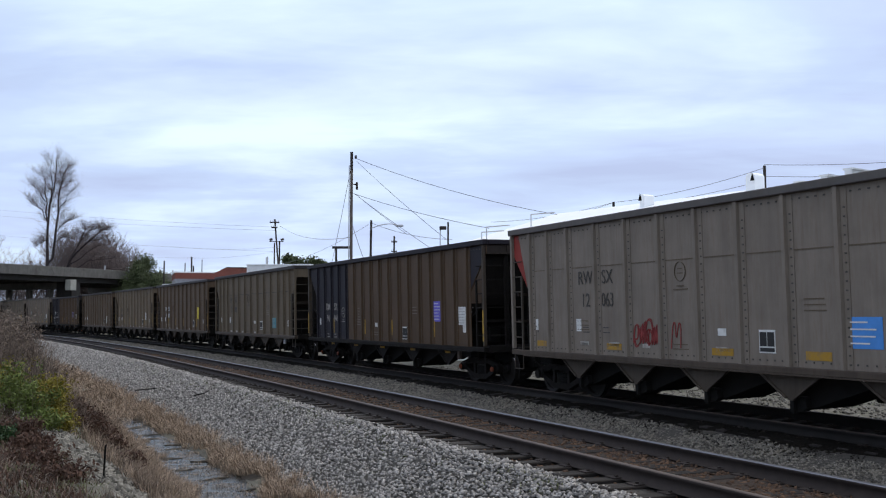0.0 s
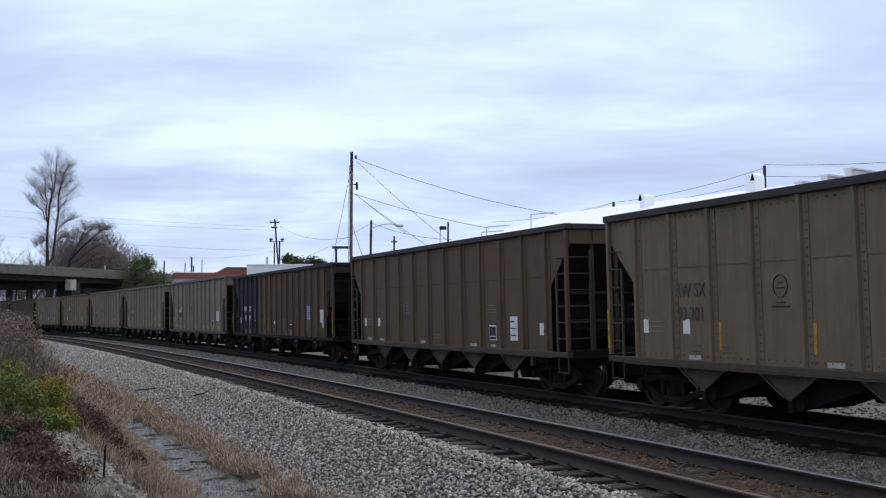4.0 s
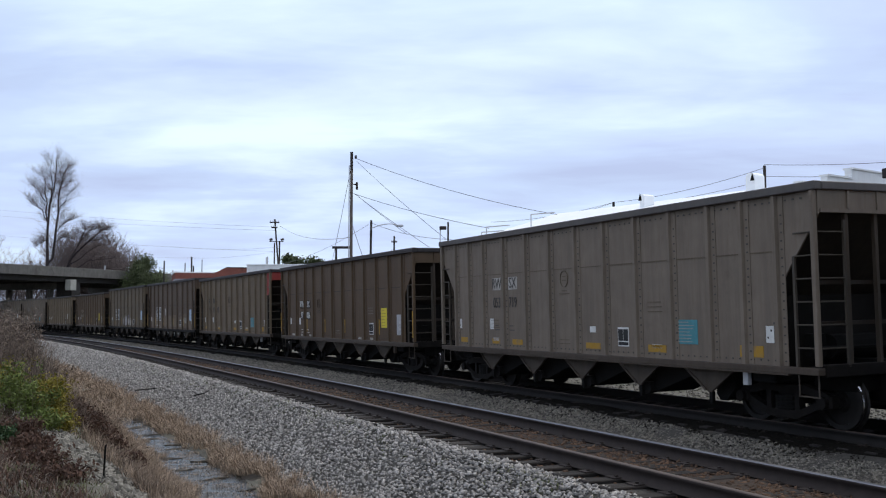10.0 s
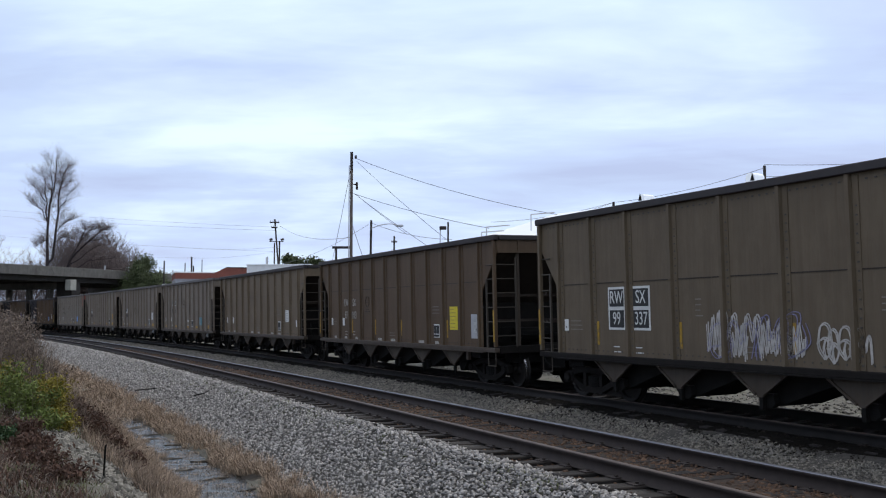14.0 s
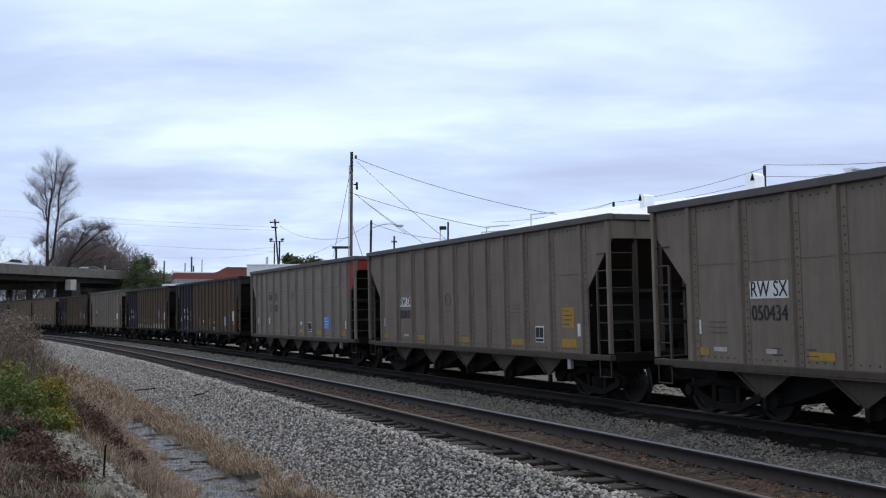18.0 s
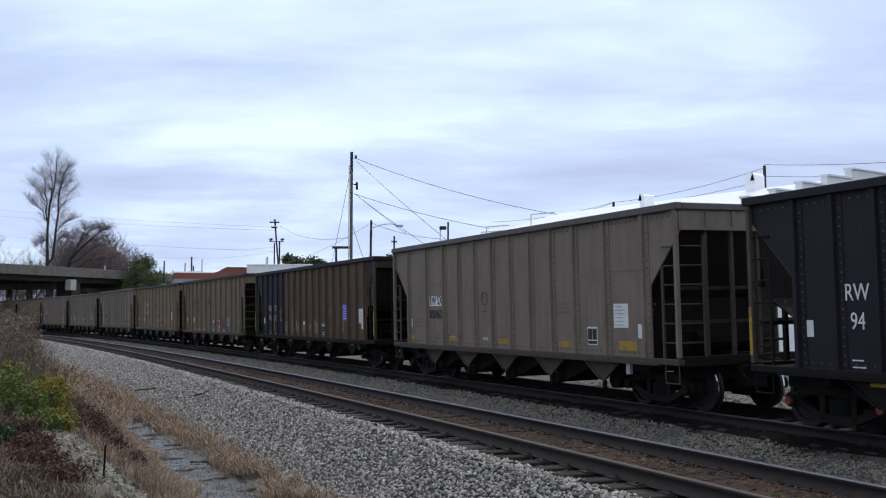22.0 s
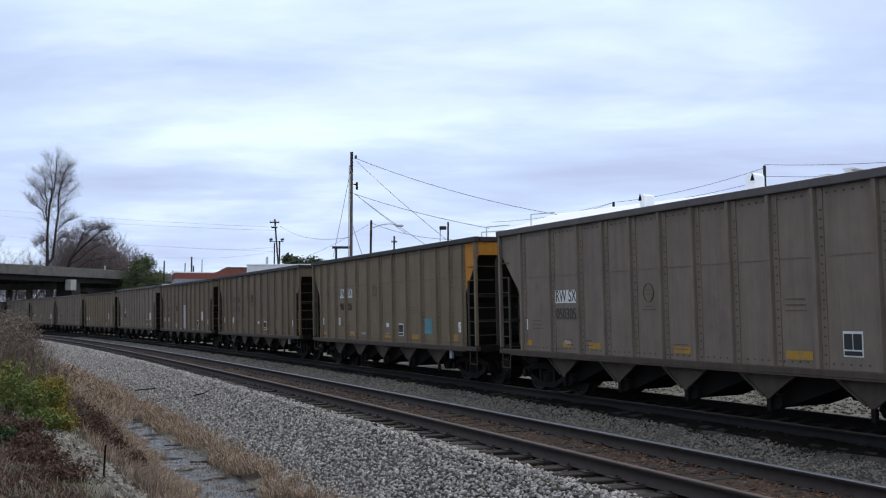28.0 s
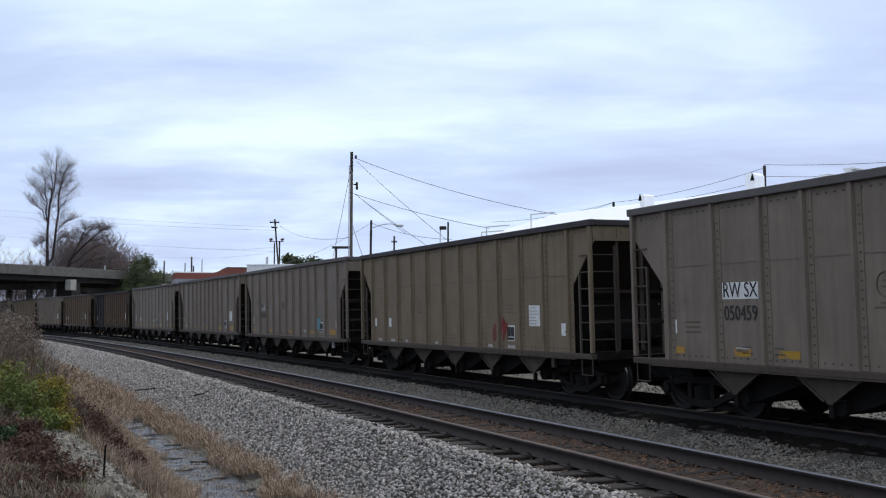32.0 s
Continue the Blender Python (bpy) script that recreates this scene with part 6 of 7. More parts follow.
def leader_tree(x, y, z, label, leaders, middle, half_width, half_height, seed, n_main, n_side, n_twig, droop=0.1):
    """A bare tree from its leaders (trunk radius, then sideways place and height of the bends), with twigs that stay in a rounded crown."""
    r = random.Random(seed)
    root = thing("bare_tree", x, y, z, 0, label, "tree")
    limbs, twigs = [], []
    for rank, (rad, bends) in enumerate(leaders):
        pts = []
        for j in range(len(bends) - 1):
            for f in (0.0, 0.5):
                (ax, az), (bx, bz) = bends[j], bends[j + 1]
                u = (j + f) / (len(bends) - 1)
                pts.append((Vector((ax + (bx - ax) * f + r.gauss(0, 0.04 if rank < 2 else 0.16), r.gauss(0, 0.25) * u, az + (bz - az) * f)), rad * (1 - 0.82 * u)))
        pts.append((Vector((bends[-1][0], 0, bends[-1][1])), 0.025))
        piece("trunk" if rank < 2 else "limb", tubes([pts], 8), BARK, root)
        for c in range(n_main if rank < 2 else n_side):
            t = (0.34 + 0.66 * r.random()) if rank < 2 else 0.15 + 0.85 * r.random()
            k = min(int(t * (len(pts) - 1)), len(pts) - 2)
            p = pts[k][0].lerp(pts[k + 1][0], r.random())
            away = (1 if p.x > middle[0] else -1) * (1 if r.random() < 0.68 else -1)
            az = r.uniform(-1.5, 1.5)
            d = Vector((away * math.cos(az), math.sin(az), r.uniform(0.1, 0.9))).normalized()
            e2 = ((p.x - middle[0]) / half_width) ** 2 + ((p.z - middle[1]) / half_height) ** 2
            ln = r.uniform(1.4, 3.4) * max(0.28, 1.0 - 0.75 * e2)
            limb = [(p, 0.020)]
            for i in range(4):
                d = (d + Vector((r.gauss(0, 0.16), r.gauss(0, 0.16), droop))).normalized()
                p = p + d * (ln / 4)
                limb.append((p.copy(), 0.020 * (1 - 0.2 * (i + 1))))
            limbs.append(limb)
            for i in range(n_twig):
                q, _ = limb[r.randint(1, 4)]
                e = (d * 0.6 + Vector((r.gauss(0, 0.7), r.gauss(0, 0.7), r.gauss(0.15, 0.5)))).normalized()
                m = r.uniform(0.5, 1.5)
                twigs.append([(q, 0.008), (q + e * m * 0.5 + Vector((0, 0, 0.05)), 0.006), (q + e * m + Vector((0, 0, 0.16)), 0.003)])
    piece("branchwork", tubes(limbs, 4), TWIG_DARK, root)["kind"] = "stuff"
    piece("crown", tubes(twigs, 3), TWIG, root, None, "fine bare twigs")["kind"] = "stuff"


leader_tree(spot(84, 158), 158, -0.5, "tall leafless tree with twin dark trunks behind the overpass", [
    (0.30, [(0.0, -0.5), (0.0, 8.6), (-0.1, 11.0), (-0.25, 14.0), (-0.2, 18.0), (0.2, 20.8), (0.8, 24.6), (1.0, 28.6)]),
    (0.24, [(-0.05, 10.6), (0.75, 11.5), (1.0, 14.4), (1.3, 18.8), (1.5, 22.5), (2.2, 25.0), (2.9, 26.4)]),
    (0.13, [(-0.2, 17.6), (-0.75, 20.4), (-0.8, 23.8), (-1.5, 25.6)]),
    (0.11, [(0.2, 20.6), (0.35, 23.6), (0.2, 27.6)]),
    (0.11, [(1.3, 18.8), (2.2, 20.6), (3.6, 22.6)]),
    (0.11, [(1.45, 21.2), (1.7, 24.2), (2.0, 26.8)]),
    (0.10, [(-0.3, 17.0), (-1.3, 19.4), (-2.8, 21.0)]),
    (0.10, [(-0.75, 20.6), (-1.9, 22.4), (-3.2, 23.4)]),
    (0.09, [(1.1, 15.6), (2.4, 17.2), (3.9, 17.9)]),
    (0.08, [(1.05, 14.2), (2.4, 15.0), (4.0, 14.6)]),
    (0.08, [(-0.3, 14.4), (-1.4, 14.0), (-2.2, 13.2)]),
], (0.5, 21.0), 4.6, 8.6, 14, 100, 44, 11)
leader_tree(spot(108, 165), 165, -0.5, "dark leafless tree with limbs leaning over the brush", [
    (0.34, [(0.0, -0.5), (0.3, 8.0), (1.6, 12.1), (3.0, 14.8), (4.1, 17.2)]),
    (0.22, [(1.6, 12.0), (3.4, 13.8), (4.9, 15.0), (6.3, 16.6), (7.5, 16.7)]),
    (0.10, [(1.0, 10.8), (3.4, 12.0), (4.4, 13.2), (5.9, 14.0), (7.3, 14.2)]),
    (0.08, [(0.5, 9.8), (2.6, 10.2), (4.2, 11.4), (5.9, 11.7), (8.7, 11.9)]),
    (0.12, [(3.0, 14.6), (4.6, 16.4), (5.6, 17.0)]),
    (0.10, [(4.9, 14.8), (6.6, 15.2), (8.4, 14.6)]),
], (4.5, 13.0), 5.5, 5.5, 23, 90, 40, 12, 0.05)
bare_tree(spot(178, 172), 172, -0.5, 12.0, 12, "leafless tree behind the overpass", 1, 0.45, 0.02, 1.2, 0.0, 0.2)
bare_tree(spot(125, 170), 170, -0.5, 11.5, 13, "leafless tree behind the overpass", 1, 0.45, 0.02, 1.2, 0.0, 0.2)
bare_tree(spot(30, 175), 175, -0.5, 11.0, 15, "small leafless tree behind the overpass", 1, 0.35, 0.02, 1.0)
bare_tree(spot(58, 170), 170, -0.5, 12.5, 16, "slender leafless tree behind the overpass", 1, 0.2, 0.02, 1.0)
bare_tree(spot(-8, 150), 150, -0.5, 13.5, 21, "leafless tree beside the overpass", 1, 0.35, 0.02, 1.2)
for i, (px, d, h) in enumerate(((95, 176, 11.0), (112, 178, 13.5), (126, 180, 14.0), (140, 180, 14.5), (152, 184, 14.5), (165, 178, 14), (178, 180, 14), (190, 176, 13), (206, 172, 11.5), (216, 168, 10.5), (40, 190, 9), (15, 190, 9), (65, 185, 11))):
    bare_tree(spot(px, d), d, -0.5, h, 40 + i, "dense bare brush beyond the overpass", 2, 0.50, 0.04, 1.15, 0.0, 0.08)


def evergreen(x, y, z, height, width, seed, label, n=5200, leaf=0.32):
    """A conical evergreen: trunk, boughs and thousands of small needle clumps."""
    root = thing("evergreen_tree", x, y, z, 0, label, "tree")
    r = np.random.default_rng(seed)
    piece("trunk", tubes([[(Vector((0, 0, -0.5)), 0.22), (Vector((0, 0, height * 0.5)), 0.14), (Vector((0, 0, height * 0.95)), 0.03)]], 8), BARK, root)
    nb = 70
    t = r.uniform(0.04, 0.97, nb)
    az = r.uniform(0, 2 * np.pi, nb)
    reach = width / 2 * np.clip(1.2 * (1 - t ** 1.7), 0.08, 1) * r.uniform(0.65, 1.12, nb)
    tip = np.stack([np.cos(az) * reach, np.sin(az) * reach, t * height + reach * r.uniform(0.0, 0.35, nb)], 1)
    foot = np.stack([np.zeros(nb), np.zeros(nb), t * height * 0.92], 1)
    bough = [[(Vector(foot[i]), 0.05), (Vector(tip[i]), 0.015)] for i in range(nb)]
    piece("branchwork", tubes(bough, 4), BARK, root)["kind"] = "stuff"
    k = r.integers(0, nb, n)
    c = foot[k] + (tip[k] - foot[k]) * (r.uniform(0.25, 1.0, n) ** 0.6)[:, None] + r.normal(0, width * 0.045, (n, 3))
    a, b = r.normal(0, 1, (n, 3)), r.normal(0, 1, (n, 3))
    a /= np.linalg.norm(a, axis=1)[:, None]
    b = np.cross(a, b)
    b /= np.linalg.norm(b, axis=1)[:, None]
    ls = leaf * r.uniform(0.5, 1.2, n)[:, None]
    co = np.stack([c - a * ls, c + b * ls * 0.45, c + a * ls, c - b * ls * 0.45], 1).reshape(-1, 3)
    f = (np.array([(0, 1, 2), (0, 2, 3)])[None] + 4 * np.arange(n)[:, None, None]).reshape(-1, 3)
    piece("crown", raw_mesh("needles", co, f), LEAF_EVERGREEN, root)["kind"] = "stuff"
    return root


evergreen(spot(256, 146), 146, -0.5, 11.3, 9.8, 2, "dense dark green evergreen tree beside the overpass", 22000, 0.16)
evergreen(spot(232, 149), 149, -0.5, 8.6, 6.0, 5, "smaller dark green evergreen tree beside the overpass", 9000, 0.16)
for i, (px, top, wd) in enumerate(((508, 452, 6.5), (522, 456, 6), (535, 452, 5.5), (552, 457, 7.5), (566, 458, 6), (578, 464, 5), (598, 466, 6), (690, 450, 7), (700, 452, 6), (712, 452, 7))):
    evergreen(spot(px, 240), 240, -0.5, tall(top, 240) + 0.5, wd * 1.7, 60 + i, "distant dark evergreen tree", 2600, 0.55)


# buildings
def warehouse():
    """White gabled shed beside the line, its near gable stepped."""
    hx, hy = -0.588, 0.809
    ang = math.degrees(math.atan2(hy, hx))
    # origin: the near corner of the eaves; x runs along the eaves away, y goes back (right of x is the camera's side)
    root = thing("warehouse", 10.9, 34.9, -0.5, ang, "long white warehouse with a white metal gable roof and stepped parapet", "building")
    L, Wd, e, rg = 18.4, 16.0, 5.5, 7.85
    part("wall", box(bmesh.new(), 0.3, L, -0.25, 0.0, 0, e), WALL_WHITE, root)
    part("wall", box(bmesh.new(), 0.3, L, -Wd, -Wd + 0.25, 0, e), WALL_WHITE, root)
    step, n = 1.65, 10
    for i in range(n):
        h = 6.42 + 0.40 * min(i, n - 1 - i)
        y1, y0 = 0.1 - step * i, 0.1 - step * (i + 1)
        p = part("gable_step", box(bmesh.new(), 0.0, 0.3, y0, y1, 0, h), WALL_WHITE, root)
        part("coping", box(bmesh.new(), -0.06, 0.36, y0 - 0.03, y1 + 0.03, h + 0.002, h + 0.07), WALL_WHITE, p)
    for sg in (0, 1):
        y0, y1 = (0.5, -Wd / 2) if sg == 0 else (-Wd - 0.5, -Wd / 2)
        z0 = e - 0.14
        bm = bmesh.new()
        vs = [bm.verts.new(v) for v in ((0.3, y0, z0), (L + 0.4, y0, z0), (L + 0.4, y1, rg), (0.3, y1, rg))]
        up = [bm.verts.new((v.co.x, v.co.y, v.co.z + 0.08)) for v in vs]
        bm.faces.new(vs)
        bm.faces.new(up[::-1])
        for i in range(4):
            j = (i + 1) % 4
            bm.faces.new((vs[j], vs[i], up[i], up[j]))
        part("roof_slope", bm, ROOF_WHITE, root)
    bm = bmesh.new()
    vs = [bm.verts.new(v) for v in ((L - 0.1, 0, 0), (L - 0.1, -Wd, 0), (L - 0.1, -Wd, e - 0.1), (L - 0.1, -Wd / 2, rg - 0.05), (L - 0.1, 0, e - 0.1))]
    bm.faces.new(vs)
    part("far_gable", bm, WALL_WHITE, root)
    for x in np.arange(3.0, 17.0, 3.4):
        wn = part("window", box(bmesh.new(), x - 0.7, x + 0.7, -0.03, 0.03, 1.6, 3.2), WALL_GREY, root)
        part("window_frame", box(bmesh.new(), x - 0.8, x + 0.8, -0.02, 0.05, 1.48, 1.59), CONCRETE, wn)
    for y in (-3.2, -8.0, -12.2):
        wn = part("window", box(bmesh.new(), -0.04, 0.03, y - 0.55, y + 0.55, 2.4, 3.3), WALL_GREY, root)
        part("window_sill", box(bmesh.new(), -0.1, 0.0, y - 0.65, y + 0.65, 2.28, 2.39), CONCRETE, wn)
    part("sign_board", box(bmesh.new(), -0.09, -0.002, -7.1, -5.6, 1.6, 3.9), SIGN_PINK, root, "magenta sign board")
    for x, half, lo, hi, back, side in ((10.9, 0.15, -0.75, 0.14, 1.3, -1.6), (5.4, 0.24, -0.3, 0.56, 0.3, 1)):
        bm = bmesh.new()
        prof = [(-half, lo), (-half, hi)] + [(-half * math.cos(t), hi + half * 0.8 * math.sin(t)) for t in np.linspace(0.3, math.pi - 0.3, 6)] + [(half, hi), (half, lo)]
        yc = -Wd / 2 + back
        plate(bm, [(x + p, rg + q) for p, q in prof], yc - 0.35, yc + 0.35)
        v = part("roof_vent", bm, ROOF_WHITE, root)
        bm = bmesh.new()
        xo = x - side * half * 0.5
        plate(bm, [(xo - 0.11, rg + hi - 0.18), (xo + 0.11, rg + hi - 0.18), (xo, rg + hi + 0.16)], yc + 0.351, yc + 0.37)
        part("vent_opening", bm, BLACK, v)
    for x, y, h in ((16.5, -1.2, 0.8), (15.2, -3.0, 0.9), (17.4, -1.6, 0.5)):
        z = e + (rg - e) * (-y / 8.0)
        f = part("pipe_frame", rod(bmesh.new(), (x, y, z - 0.1), (x, y, z + h), 0.03, 6), GALVAN, root)
        part("cross_pipe", rod(bmesh.new(), (x, y, z + h), (x - 1.4, y - 0.3, z + h), 0.03, 6), GALVAN, f)


warehouse()


def red_building():
    d = 118.0
    x0, x1 = spot(312, d), spot(436, d)
    root = thing("brick_building", (x0 + x1) / 2, d, -0.5, 18, "low red-brown building with a white awning", "building")
    w2 = (x1 - x0) / 2
    h = tall(481, d) + 0.5
    part("wall", box(bmesh.new(), -w2, w2, 0, 8, 0, h - 0.9), WALL_GREY, root)
    part("fascia", box(bmesh.new(), -w2, w2 * 0.1, -0.15, 8, h - 0.9, h - 0.2), BRICK_RED, root, "red-brown fascia")
    part("raised_fascia", plate(bmesh.new(), [(w2 * 0.1 + 0.01, h - 0.9), (w2 + 0.3, h - 0.9), (w2 + 0.3, h + 0.45), (w2 * 0.42, h + 0.45), (w2 * 0.1 + 0.01, h - 0.1)], -0.15, 8), BRICK_RED, root, "raised red-brown fascia")
    part("roof_cap", box(bmesh.new(), -w2 - 0.1, w2 * 0.1, -0.2, 8.1, h - 0.19, h - 0.05), WALL_WHITE, root)
    part("roof_cap", box(bmesh.new(), w2 * 0.42, w2 + 0.4, -0.2, 8.1, h + 0.46, h + 0.56), GIRDER, root)
    part("awning", beam(bmesh.new(), (-w2 - 1.5, -1.2, h - 1.75), (w2 + 0.5, -1.2, h - 1.35), 2.2, 0.25), WALL_WHITE, root)
    for i in range(4):
        x = -w2 + 1.2 + i * 2.0
        part("window", box(bmesh.new(), x - 0.5, x + 0.5, -0.05, 0.02, 1.2, 2.6), WALL_GREY, root)


def white_building():
    d = 100.0
    x0, x1 = spot(435, d), spot(548, d)
    h = tall(470, d) + 0.5
    root = thing("white_building", (x0 + x1) / 2, d, -0.5, -6, "flat-roofed white building behind the train", "building")
    w2 = (x1 - x0) / 2
    part("wall", box(bmesh.new(), -w2, w2, 0, 9, 0, h), WALL_WHITE, root)
    part("parapet_cap", box(bmesh.new(), -w2 - 0.06, w2 + 0.06, -0.06, 9.06, h + 0.002, h + 0.12), ROOF_WHITE, root)
    part("rooftop_vent", rod(bmesh.new(), (-w2 + 1.2, 3, h), (-w2 + 1.2, 3, h + 1.0), 0.12, 8), GALVAN, root)
    for i in range(3):
        x = -w2 + 1.4 + i * 1.9
        part("window", box(bmesh.new(), x - 0.45, x + 0.45, -0.03, 0.02, 2.4, 3.6), WALL_GREY, root)


red_building()
white_building()


# poles and wires
def pole(px, top, d, rad, mat, label, lean=0.0, arms=(), name="utility_pole"):
    x, h = spot(px, d), tall(top, d) + 0.6
    root = thing(name, x, d, -0.6, 0, label, "utility pole")
    part("pole", rod(bmesh.new(), (lean, 0, 0), (0, 0, h), rad * 1.25, 10, rad), mat, root)
    for z, half in arms:
        part("crossarm", box(bmesh.new(), -half, half, -0.16 - rad, -rad, h - z - 0.06, h - z + 0.06), mat, root)
        for sx in (-0.9, -0.35, 0.35, 0.9):
            part("insulator", rod(bmesh.new(), (sx * half, -0.08 - rad, h - z + 0.06), (sx * half, -0.08 - rad, h - z + 0.2), 0.035, 6), GALVAN, root)
    return root, x, h


main_pole, mpx, mph = pole(621, 268, 60, 0.085, POLE_WOOD, "tall grey wooden utility pole with a transformer bracket")
part("pole_cap", rod(bmesh.new(), (0, 0, mph - 1.1), (0, 0, mph + 0.02), 0.092, 10), DARK_POLE, main_pole)
part("bracket", box(bmesh.new(), 0.1, 0.36, -0.04, 0.04, mph - 2.0, mph - 1.95), DARK_POLE, main_pole)
part("insulator", rod(bmesh.new(), (0.33, 0, mph - 2.3), (0.33, 0, mph - 1.85), 0.07, 8), DARK_POLE, main_pole)
part("insulator", rod(bmesh.new(), (0.25, 0, mph - 0.4), (0.25, 0, mph - 0.2), 0.07, 8), DARK_POLE, main_pole)
part("conduit", rod(bmesh.new(), (-0.14, -0.03, mph - 9), (-0.14, -0.03, mph - 0.8), 0.035, 6), GALVAN, main_pole)
lamp, lpx, lph = pole(656.5, 390, 75, 0.085, DARK_POLE, "dark wooden street lamp pole with a curved arm", -0.12, name="street_lamp")
lampz = tall(401, 75) + 0.6
bm = bmesh.new()
for i in range(6):
    t0, t1 = i / 6, (i + 1) / 6
    rod(bm, (2.0 * t0, -0.1, lampz - 0.15 + 0.35 * math.sin(math.pi * t0 * 0.72)), (2.0 * t1, -0.1, lampz - 0.15 + 0.35 * math.sin(math.pi * t1 * 0.72)), 0.035, 6)
part("lamp_arm", bm, GALVAN, lamp)
part("lamp_head", box(bmesh.new(), 1.85, 2.45, -0.22, 0.02, lampz - 0.02, lampz + 0.14, 0.04), GALVAN, lamp)
cross, cpx, cph = pole(485, 388, 105, 0.085, DARK_POLE, "dark utility pole with crossarms and floodlights", 1.1, ((0.35, 0.5), (0.9, 0.32)))
for sx in (-0.35, 0.85):
    part("floodlight", rod(bmesh.new(), (sx - 0.12, -0.3, cph - 2.25), (sx + 0.18, -0.3, cph - 2.15), 0.13, 10), DARK_POLE, cross)
part("floodlight_arm", box(bmesh.new(), -0.5, 1.0, -0.25, -0.18, cph - 2.45, cph - 2.38), DARK_POLE, cross)
for px, top, d, r0, ln in ((485, 430, 130, 0.09, 0), (494, 427, 135, 0.11, 0), (697.5, 418, 100, 0.085, -0.1), (473, 455, 140, 0.08, 0), (338.5, 455, 165, 0.13, 0), (327, 466, 165, 0.08, 0), (357, 460, 165, 0.07, 0), (342, 471, 165, 0.12, 0),
                         (793, 393, 70, 0.065, 0.0), (1087.5, 357, 75, 0.10, 0), (1357.5, 292, 60, 0.09, 0), (290, 462, 140, 0.1, 0)):
    pole(px, top, d, r0, DARK_POLE, "dark wooden utility pole beyond the buildings", ln, ((0.6, 0.3), (1.6, 0.28)) if px == 697.5 else ())
box_lamp, bpx, bph = pole(779, 402, 66, 0.035, GALVAN, "slim metal lamp post with a box-shaped lantern", 0, (), "street_lamp")
part("lantern", box(bmesh.new(), -0.05, 0.42, -0.12, 0.12, bph - 0.18, bph + 0.06, 0.03), DARK_POLE, box_lamp)
goal, gpx, gph = pole(594.5, 437, 62, 0.07, DARK_POLE, "dark post with a horizontal beam beside the utility pole", 0, (), "sign_post")
part("beam", box(bmesh.new(), -0.25, spot(619, 62) - gpx, -0.08, 0.08, gph - 0.12, gph + 0.03), DARK_POLE, goal)


def wire(a, b, sag, name="cable", r=0.016, n=14):
    bm = bmesh.new()
    a, b = Vector(a), Vector(b)
    pts = [a.lerp(b, i / n) - Vector((0, 0, sag * 4 * (i / n) * (1 - i / n))) for i in range(n + 1)]
    for p, q in zip(pts, pts[1:]):
        rod(bm, p, q, r, 4)
    ob = part("cable", bm, WIRE, None)
    return tagged(ob, "thin dark overhead cable between poles", "cable", "overhead cables")


def at_px(px, py, d):
    return (spot(px, d), d, tall(py, d))


for a, b, sag in (
    (at_px(626, 278, 60), at_px(1000, 382, 54), 0.35), (at_px(630, 284, 60), at_px(790, 424, 50), 0.10), (at_px(624, 342, 60), at_px(866, 404, 52), 0.15),
    (at_px(627, 343, 60), at_px(760, 438, 50), 0.05), (at_px(628, 343, 60), at_px(720, 415, 51), 0.03), (at_px(655, 395, 75), at_px(487, 470, 104), 0.5),
    (at_px(655, 394, 75), at_px(800, 424, 70), 0.3), (at_px(619, 300, 60), at_px(586, 470, 62), 0.1), (at_px(622, 395, 60), at_px(648, 470, 60), 0.1),
    (at_px(1000, 382, 75), at_px(1087, 358, 75), 0.1), (at_px(1087, 358, 75), at_px(1357, 296, 60), 0.3), (at_px(1357, 290, 60), at_px(1620, 283, 50), 0.1), (at_px(1357, 311, 60), at_px(1620, 305, 50), 0.1),
    (at_px(1087, 366, 75), at_px(1357, 318, 60), 0.25), (at_px(870, 393, 80), at_px(1087, 358, 75), 0.3),
    (at_px(-60, 366, 150), at_px(486, 402, 106), 0.3), (at_px(-60, 377, 150), at_px(486, 408, 106), 0.3), (at_px(-60, 412, 150), at_px(494, 446, 134), 0.3), (at_px(-60, 446, 165), at_px(338, 457, 165), 0.2),
    (at_px(338, 457, 165), at_px(484, 446, 130), 0.3), (at_px(280, 480, 140), at_px(340, 478, 165), 0.1), (at_px(494, 400, 105), at_px(620, 420, 60), 0.6),
    (at_px(486, 438, 130), at_px(300, 436, 165), 0.4),
):
    wire(a, b, sag, r=0.010 if a[0] < -20 else 0.015)


# parked cars far beyond the overpass
def parked_car(x, y, rz, mat, label):
    root = thing("parked_car", x, y, -0.45, rz, label, "car", "cars beyond the overpass")
    bm = bmesh.new()
    plate(bm, [(-2.1, 0.35), (2.1, 0.35), (2.15, 0.75), (1.2, 0.92), (0.6, 1.42), (-1.1, 1.45), (-1.75, 0.95), (-2.15, 0.85)], -0.85, 0.85)
    part("body", bm, mat, root)
    for sy in (-0.86, 0.86):
        bm = bmesh.new()
        plate(bm, [(-1.5, 0.97), (0.95, 0.97), (0.5, 1.36), (-1.0, 1.38)], sy - 0.006, sy + 0.006)
        part("side_window", bm, CAR_GLASS, root)
    for wx in (-1.3, 1.3):
        for sy in (-0.78, 0.78):
            part("wheel", rod(bmesh.new(), (wx, sy - 0.1, 0.33), (wx, sy + 0.1, 0.33), 0.33, 14), BLACK, root)


for px, d, rz, mt in ((14, 235, 10, CAR_WHITE), (30, 238, 5, CAR_WHITE), (46, 240, 0, WALL_GREY)):
    parked_car(spot(px, d), d, rz, mt, "parked car beyond the overpass, pale in the distance")


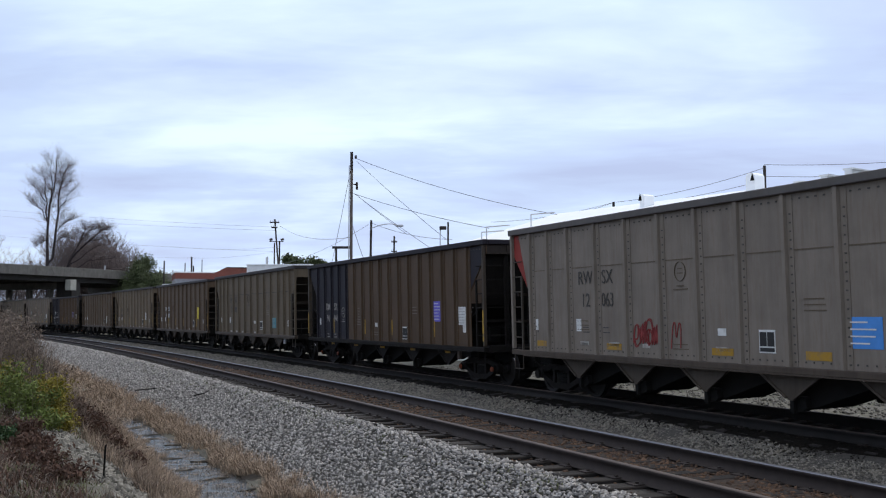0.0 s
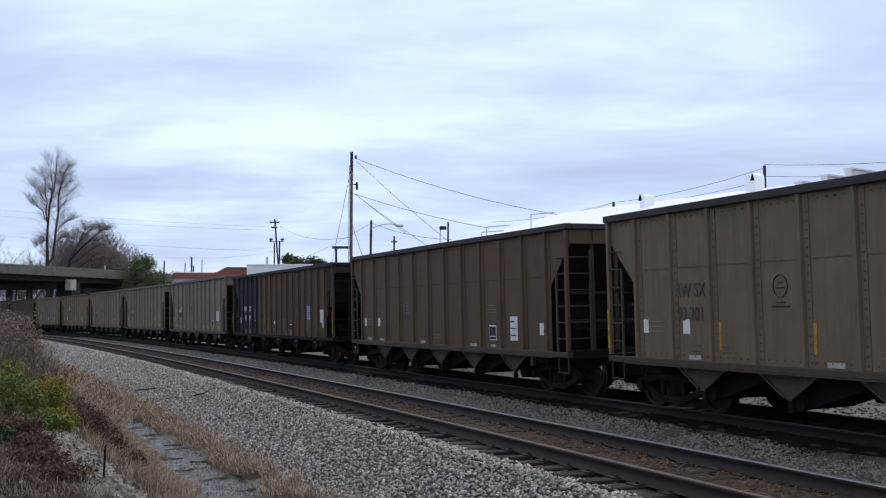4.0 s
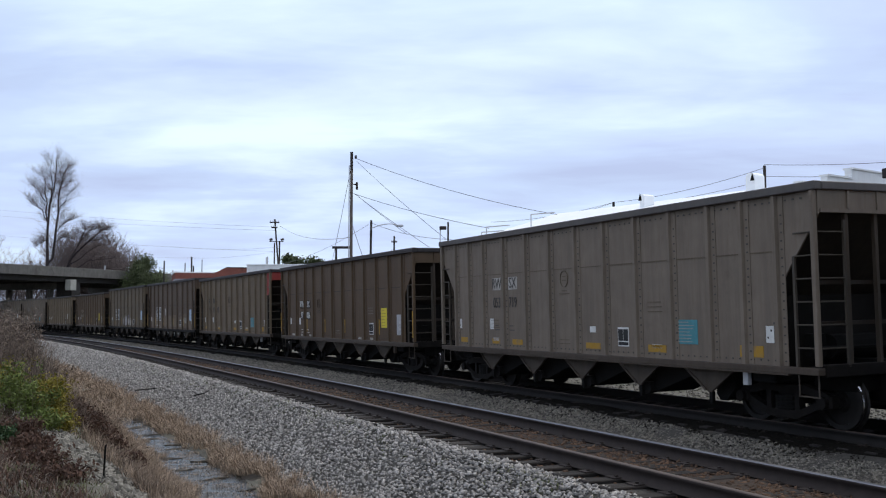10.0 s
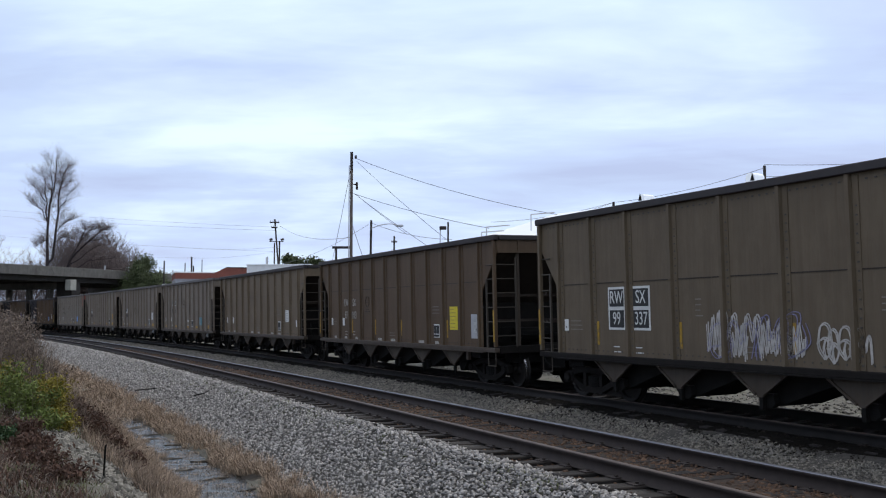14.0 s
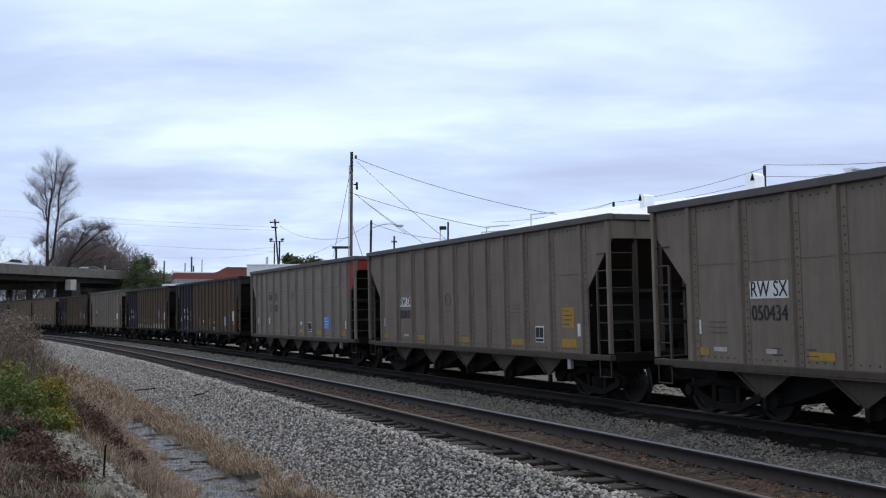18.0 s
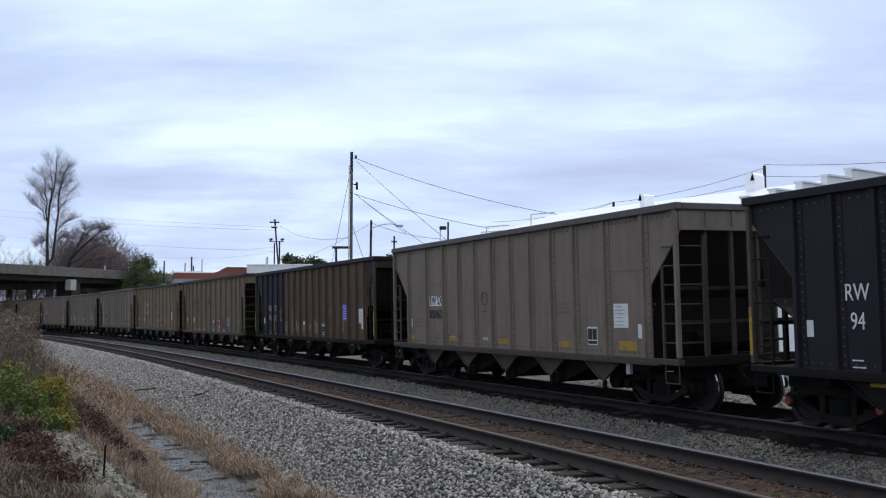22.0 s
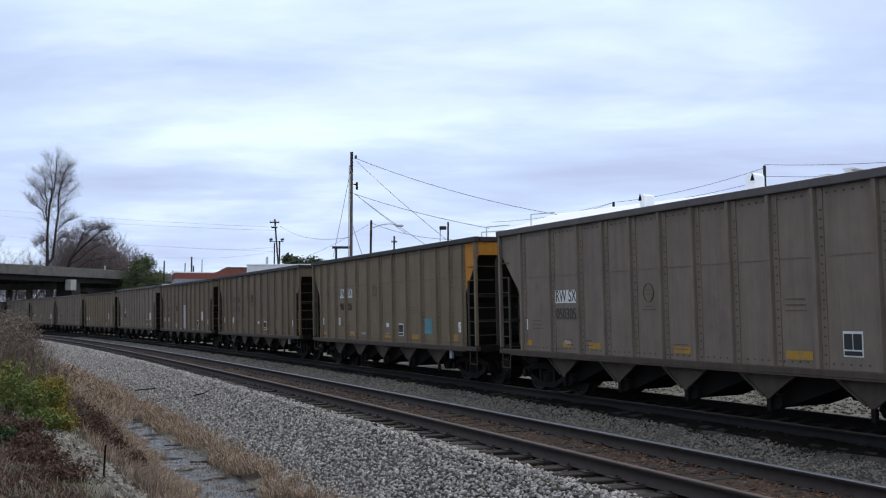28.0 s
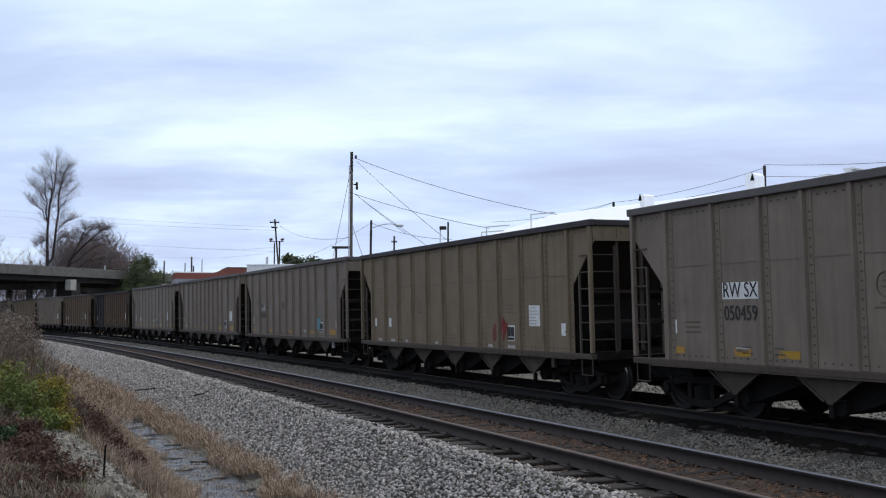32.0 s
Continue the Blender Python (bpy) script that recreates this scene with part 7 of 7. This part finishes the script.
# two cars that cross the overpass
CROSSERS = []


def crossing_car(mat, label, lane, flip):
    root = thing("car", 0, 0, 0, 0, label, "car", "cars on the overpass")
    bm = bmesh.new()
    plate(bm, [(-2.2, 0.30), (2.2, 0.30), (2.25, 0.72), (1.35, 0.95), (0.7, 1.42), (-0.9, 1.48), (-1.75, 1.02), (-2.2, 0.92)], -0.88, 0.88)
    part("body", bm, mat, root)
    for sy in (-0.885, 0.885):
        bm = bmesh.new()
        plate(bm, [(-1.45, 1.03), (1.05, 0.98), (0.6, 1.36), (-0.85, 1.41)], sy - 0.006, sy + 0.006)
        part("side_window", bm, CAR_GLASS, root)
    for wx in (-1.35, 1.35):
        for sy in (-0.79, 0.79):
            part("wheel", rod(bmesh.new(), (wx, sy - 0.1, 0.33), (wx, sy + 0.1, 0.33), 0.33, 14), BLACK, root)
    CROSSERS.append((root, lane, flip))


crossing_car(CAR_WHITE, "white saloon car driving over the concrete overpass", -2.6, False)
crossing_car(WALL_GREY, "dull grey car driving over the concrete overpass", 2.4, True)


# ---------------------------------------------------------------- what moves


def car_pose(s, tc):
    fx, fy, _ = on_line(s - tc)
    bx, by, _ = on_line(s + tc)
    level = pose(float(fx + bx) / 2, float(fy + by) / 2, 0, 0, 0, math.degrees(math.atan2(fy - by, fx - bx)))
    return level @ Matrix.Translation((0, -GAUGE / 2, 0)) @ Matrix.Rotation(math.radians(CANT), 4, "X") @ Matrix.Translation((0, GAUGE / 2, 0))


def motions():
    for root, s0, tc in MOVERS:
        walk(root, [(0.5 * i, car_pose(s0 - SPEED * 0.5 * i, tc)) for i in range(65)])
    deck = pose(-59.0, 131.0, 7.76, 0, 0, math.degrees(math.atan2(22.0, 9.6)))
    for (root, lane, flip), (t0, t1) in zip(CROSSERS, ((11.3, 22.7), (15.8, 25.0))):
        a, b = (45.0, -65.0) if flip else (-65.0, 45.0)
        rows = [(0.0, a), (t0 - 0.6, a)] + [(t0 + (t1 - t0) * i / 16, a + (b - a) * i / 16) for i in range(17)] + [(t1 + 0.6, b), (32.0, b)]
        walk(root, [(t, deck @ pose(x, lane, 0, 0, 0, 180 if flip else 0)) for t, x in rows])
    # wheels roll while their car is near; further off they cannot be told apart
    for ob, s0 in WHEELS:
        at = ob.matrix_basis.translation.copy()
        t0, t1 = (s0 - 14.0) / SPEED, (s0 + 36.0) / SPEED
        f0, f1 = max(0, int(t0 * FPS)), min(32 * FPS, int(t1 * FPS))
        times = sorted({0, 32 * FPS, *(range(f0, f1 + 1) if f1 > f0 else ())})
        rows = []
        for f in times:
            g = min(max(f, f0), max(f1, f0)) - f0
            turn = g / FPS * SPEED / R_WHEEL
            rows.append((f / FPS, Matrix.Translation(at) @ Matrix.Rotation(turn, 4, "Y")))
        walk(ob, rows)


motions()
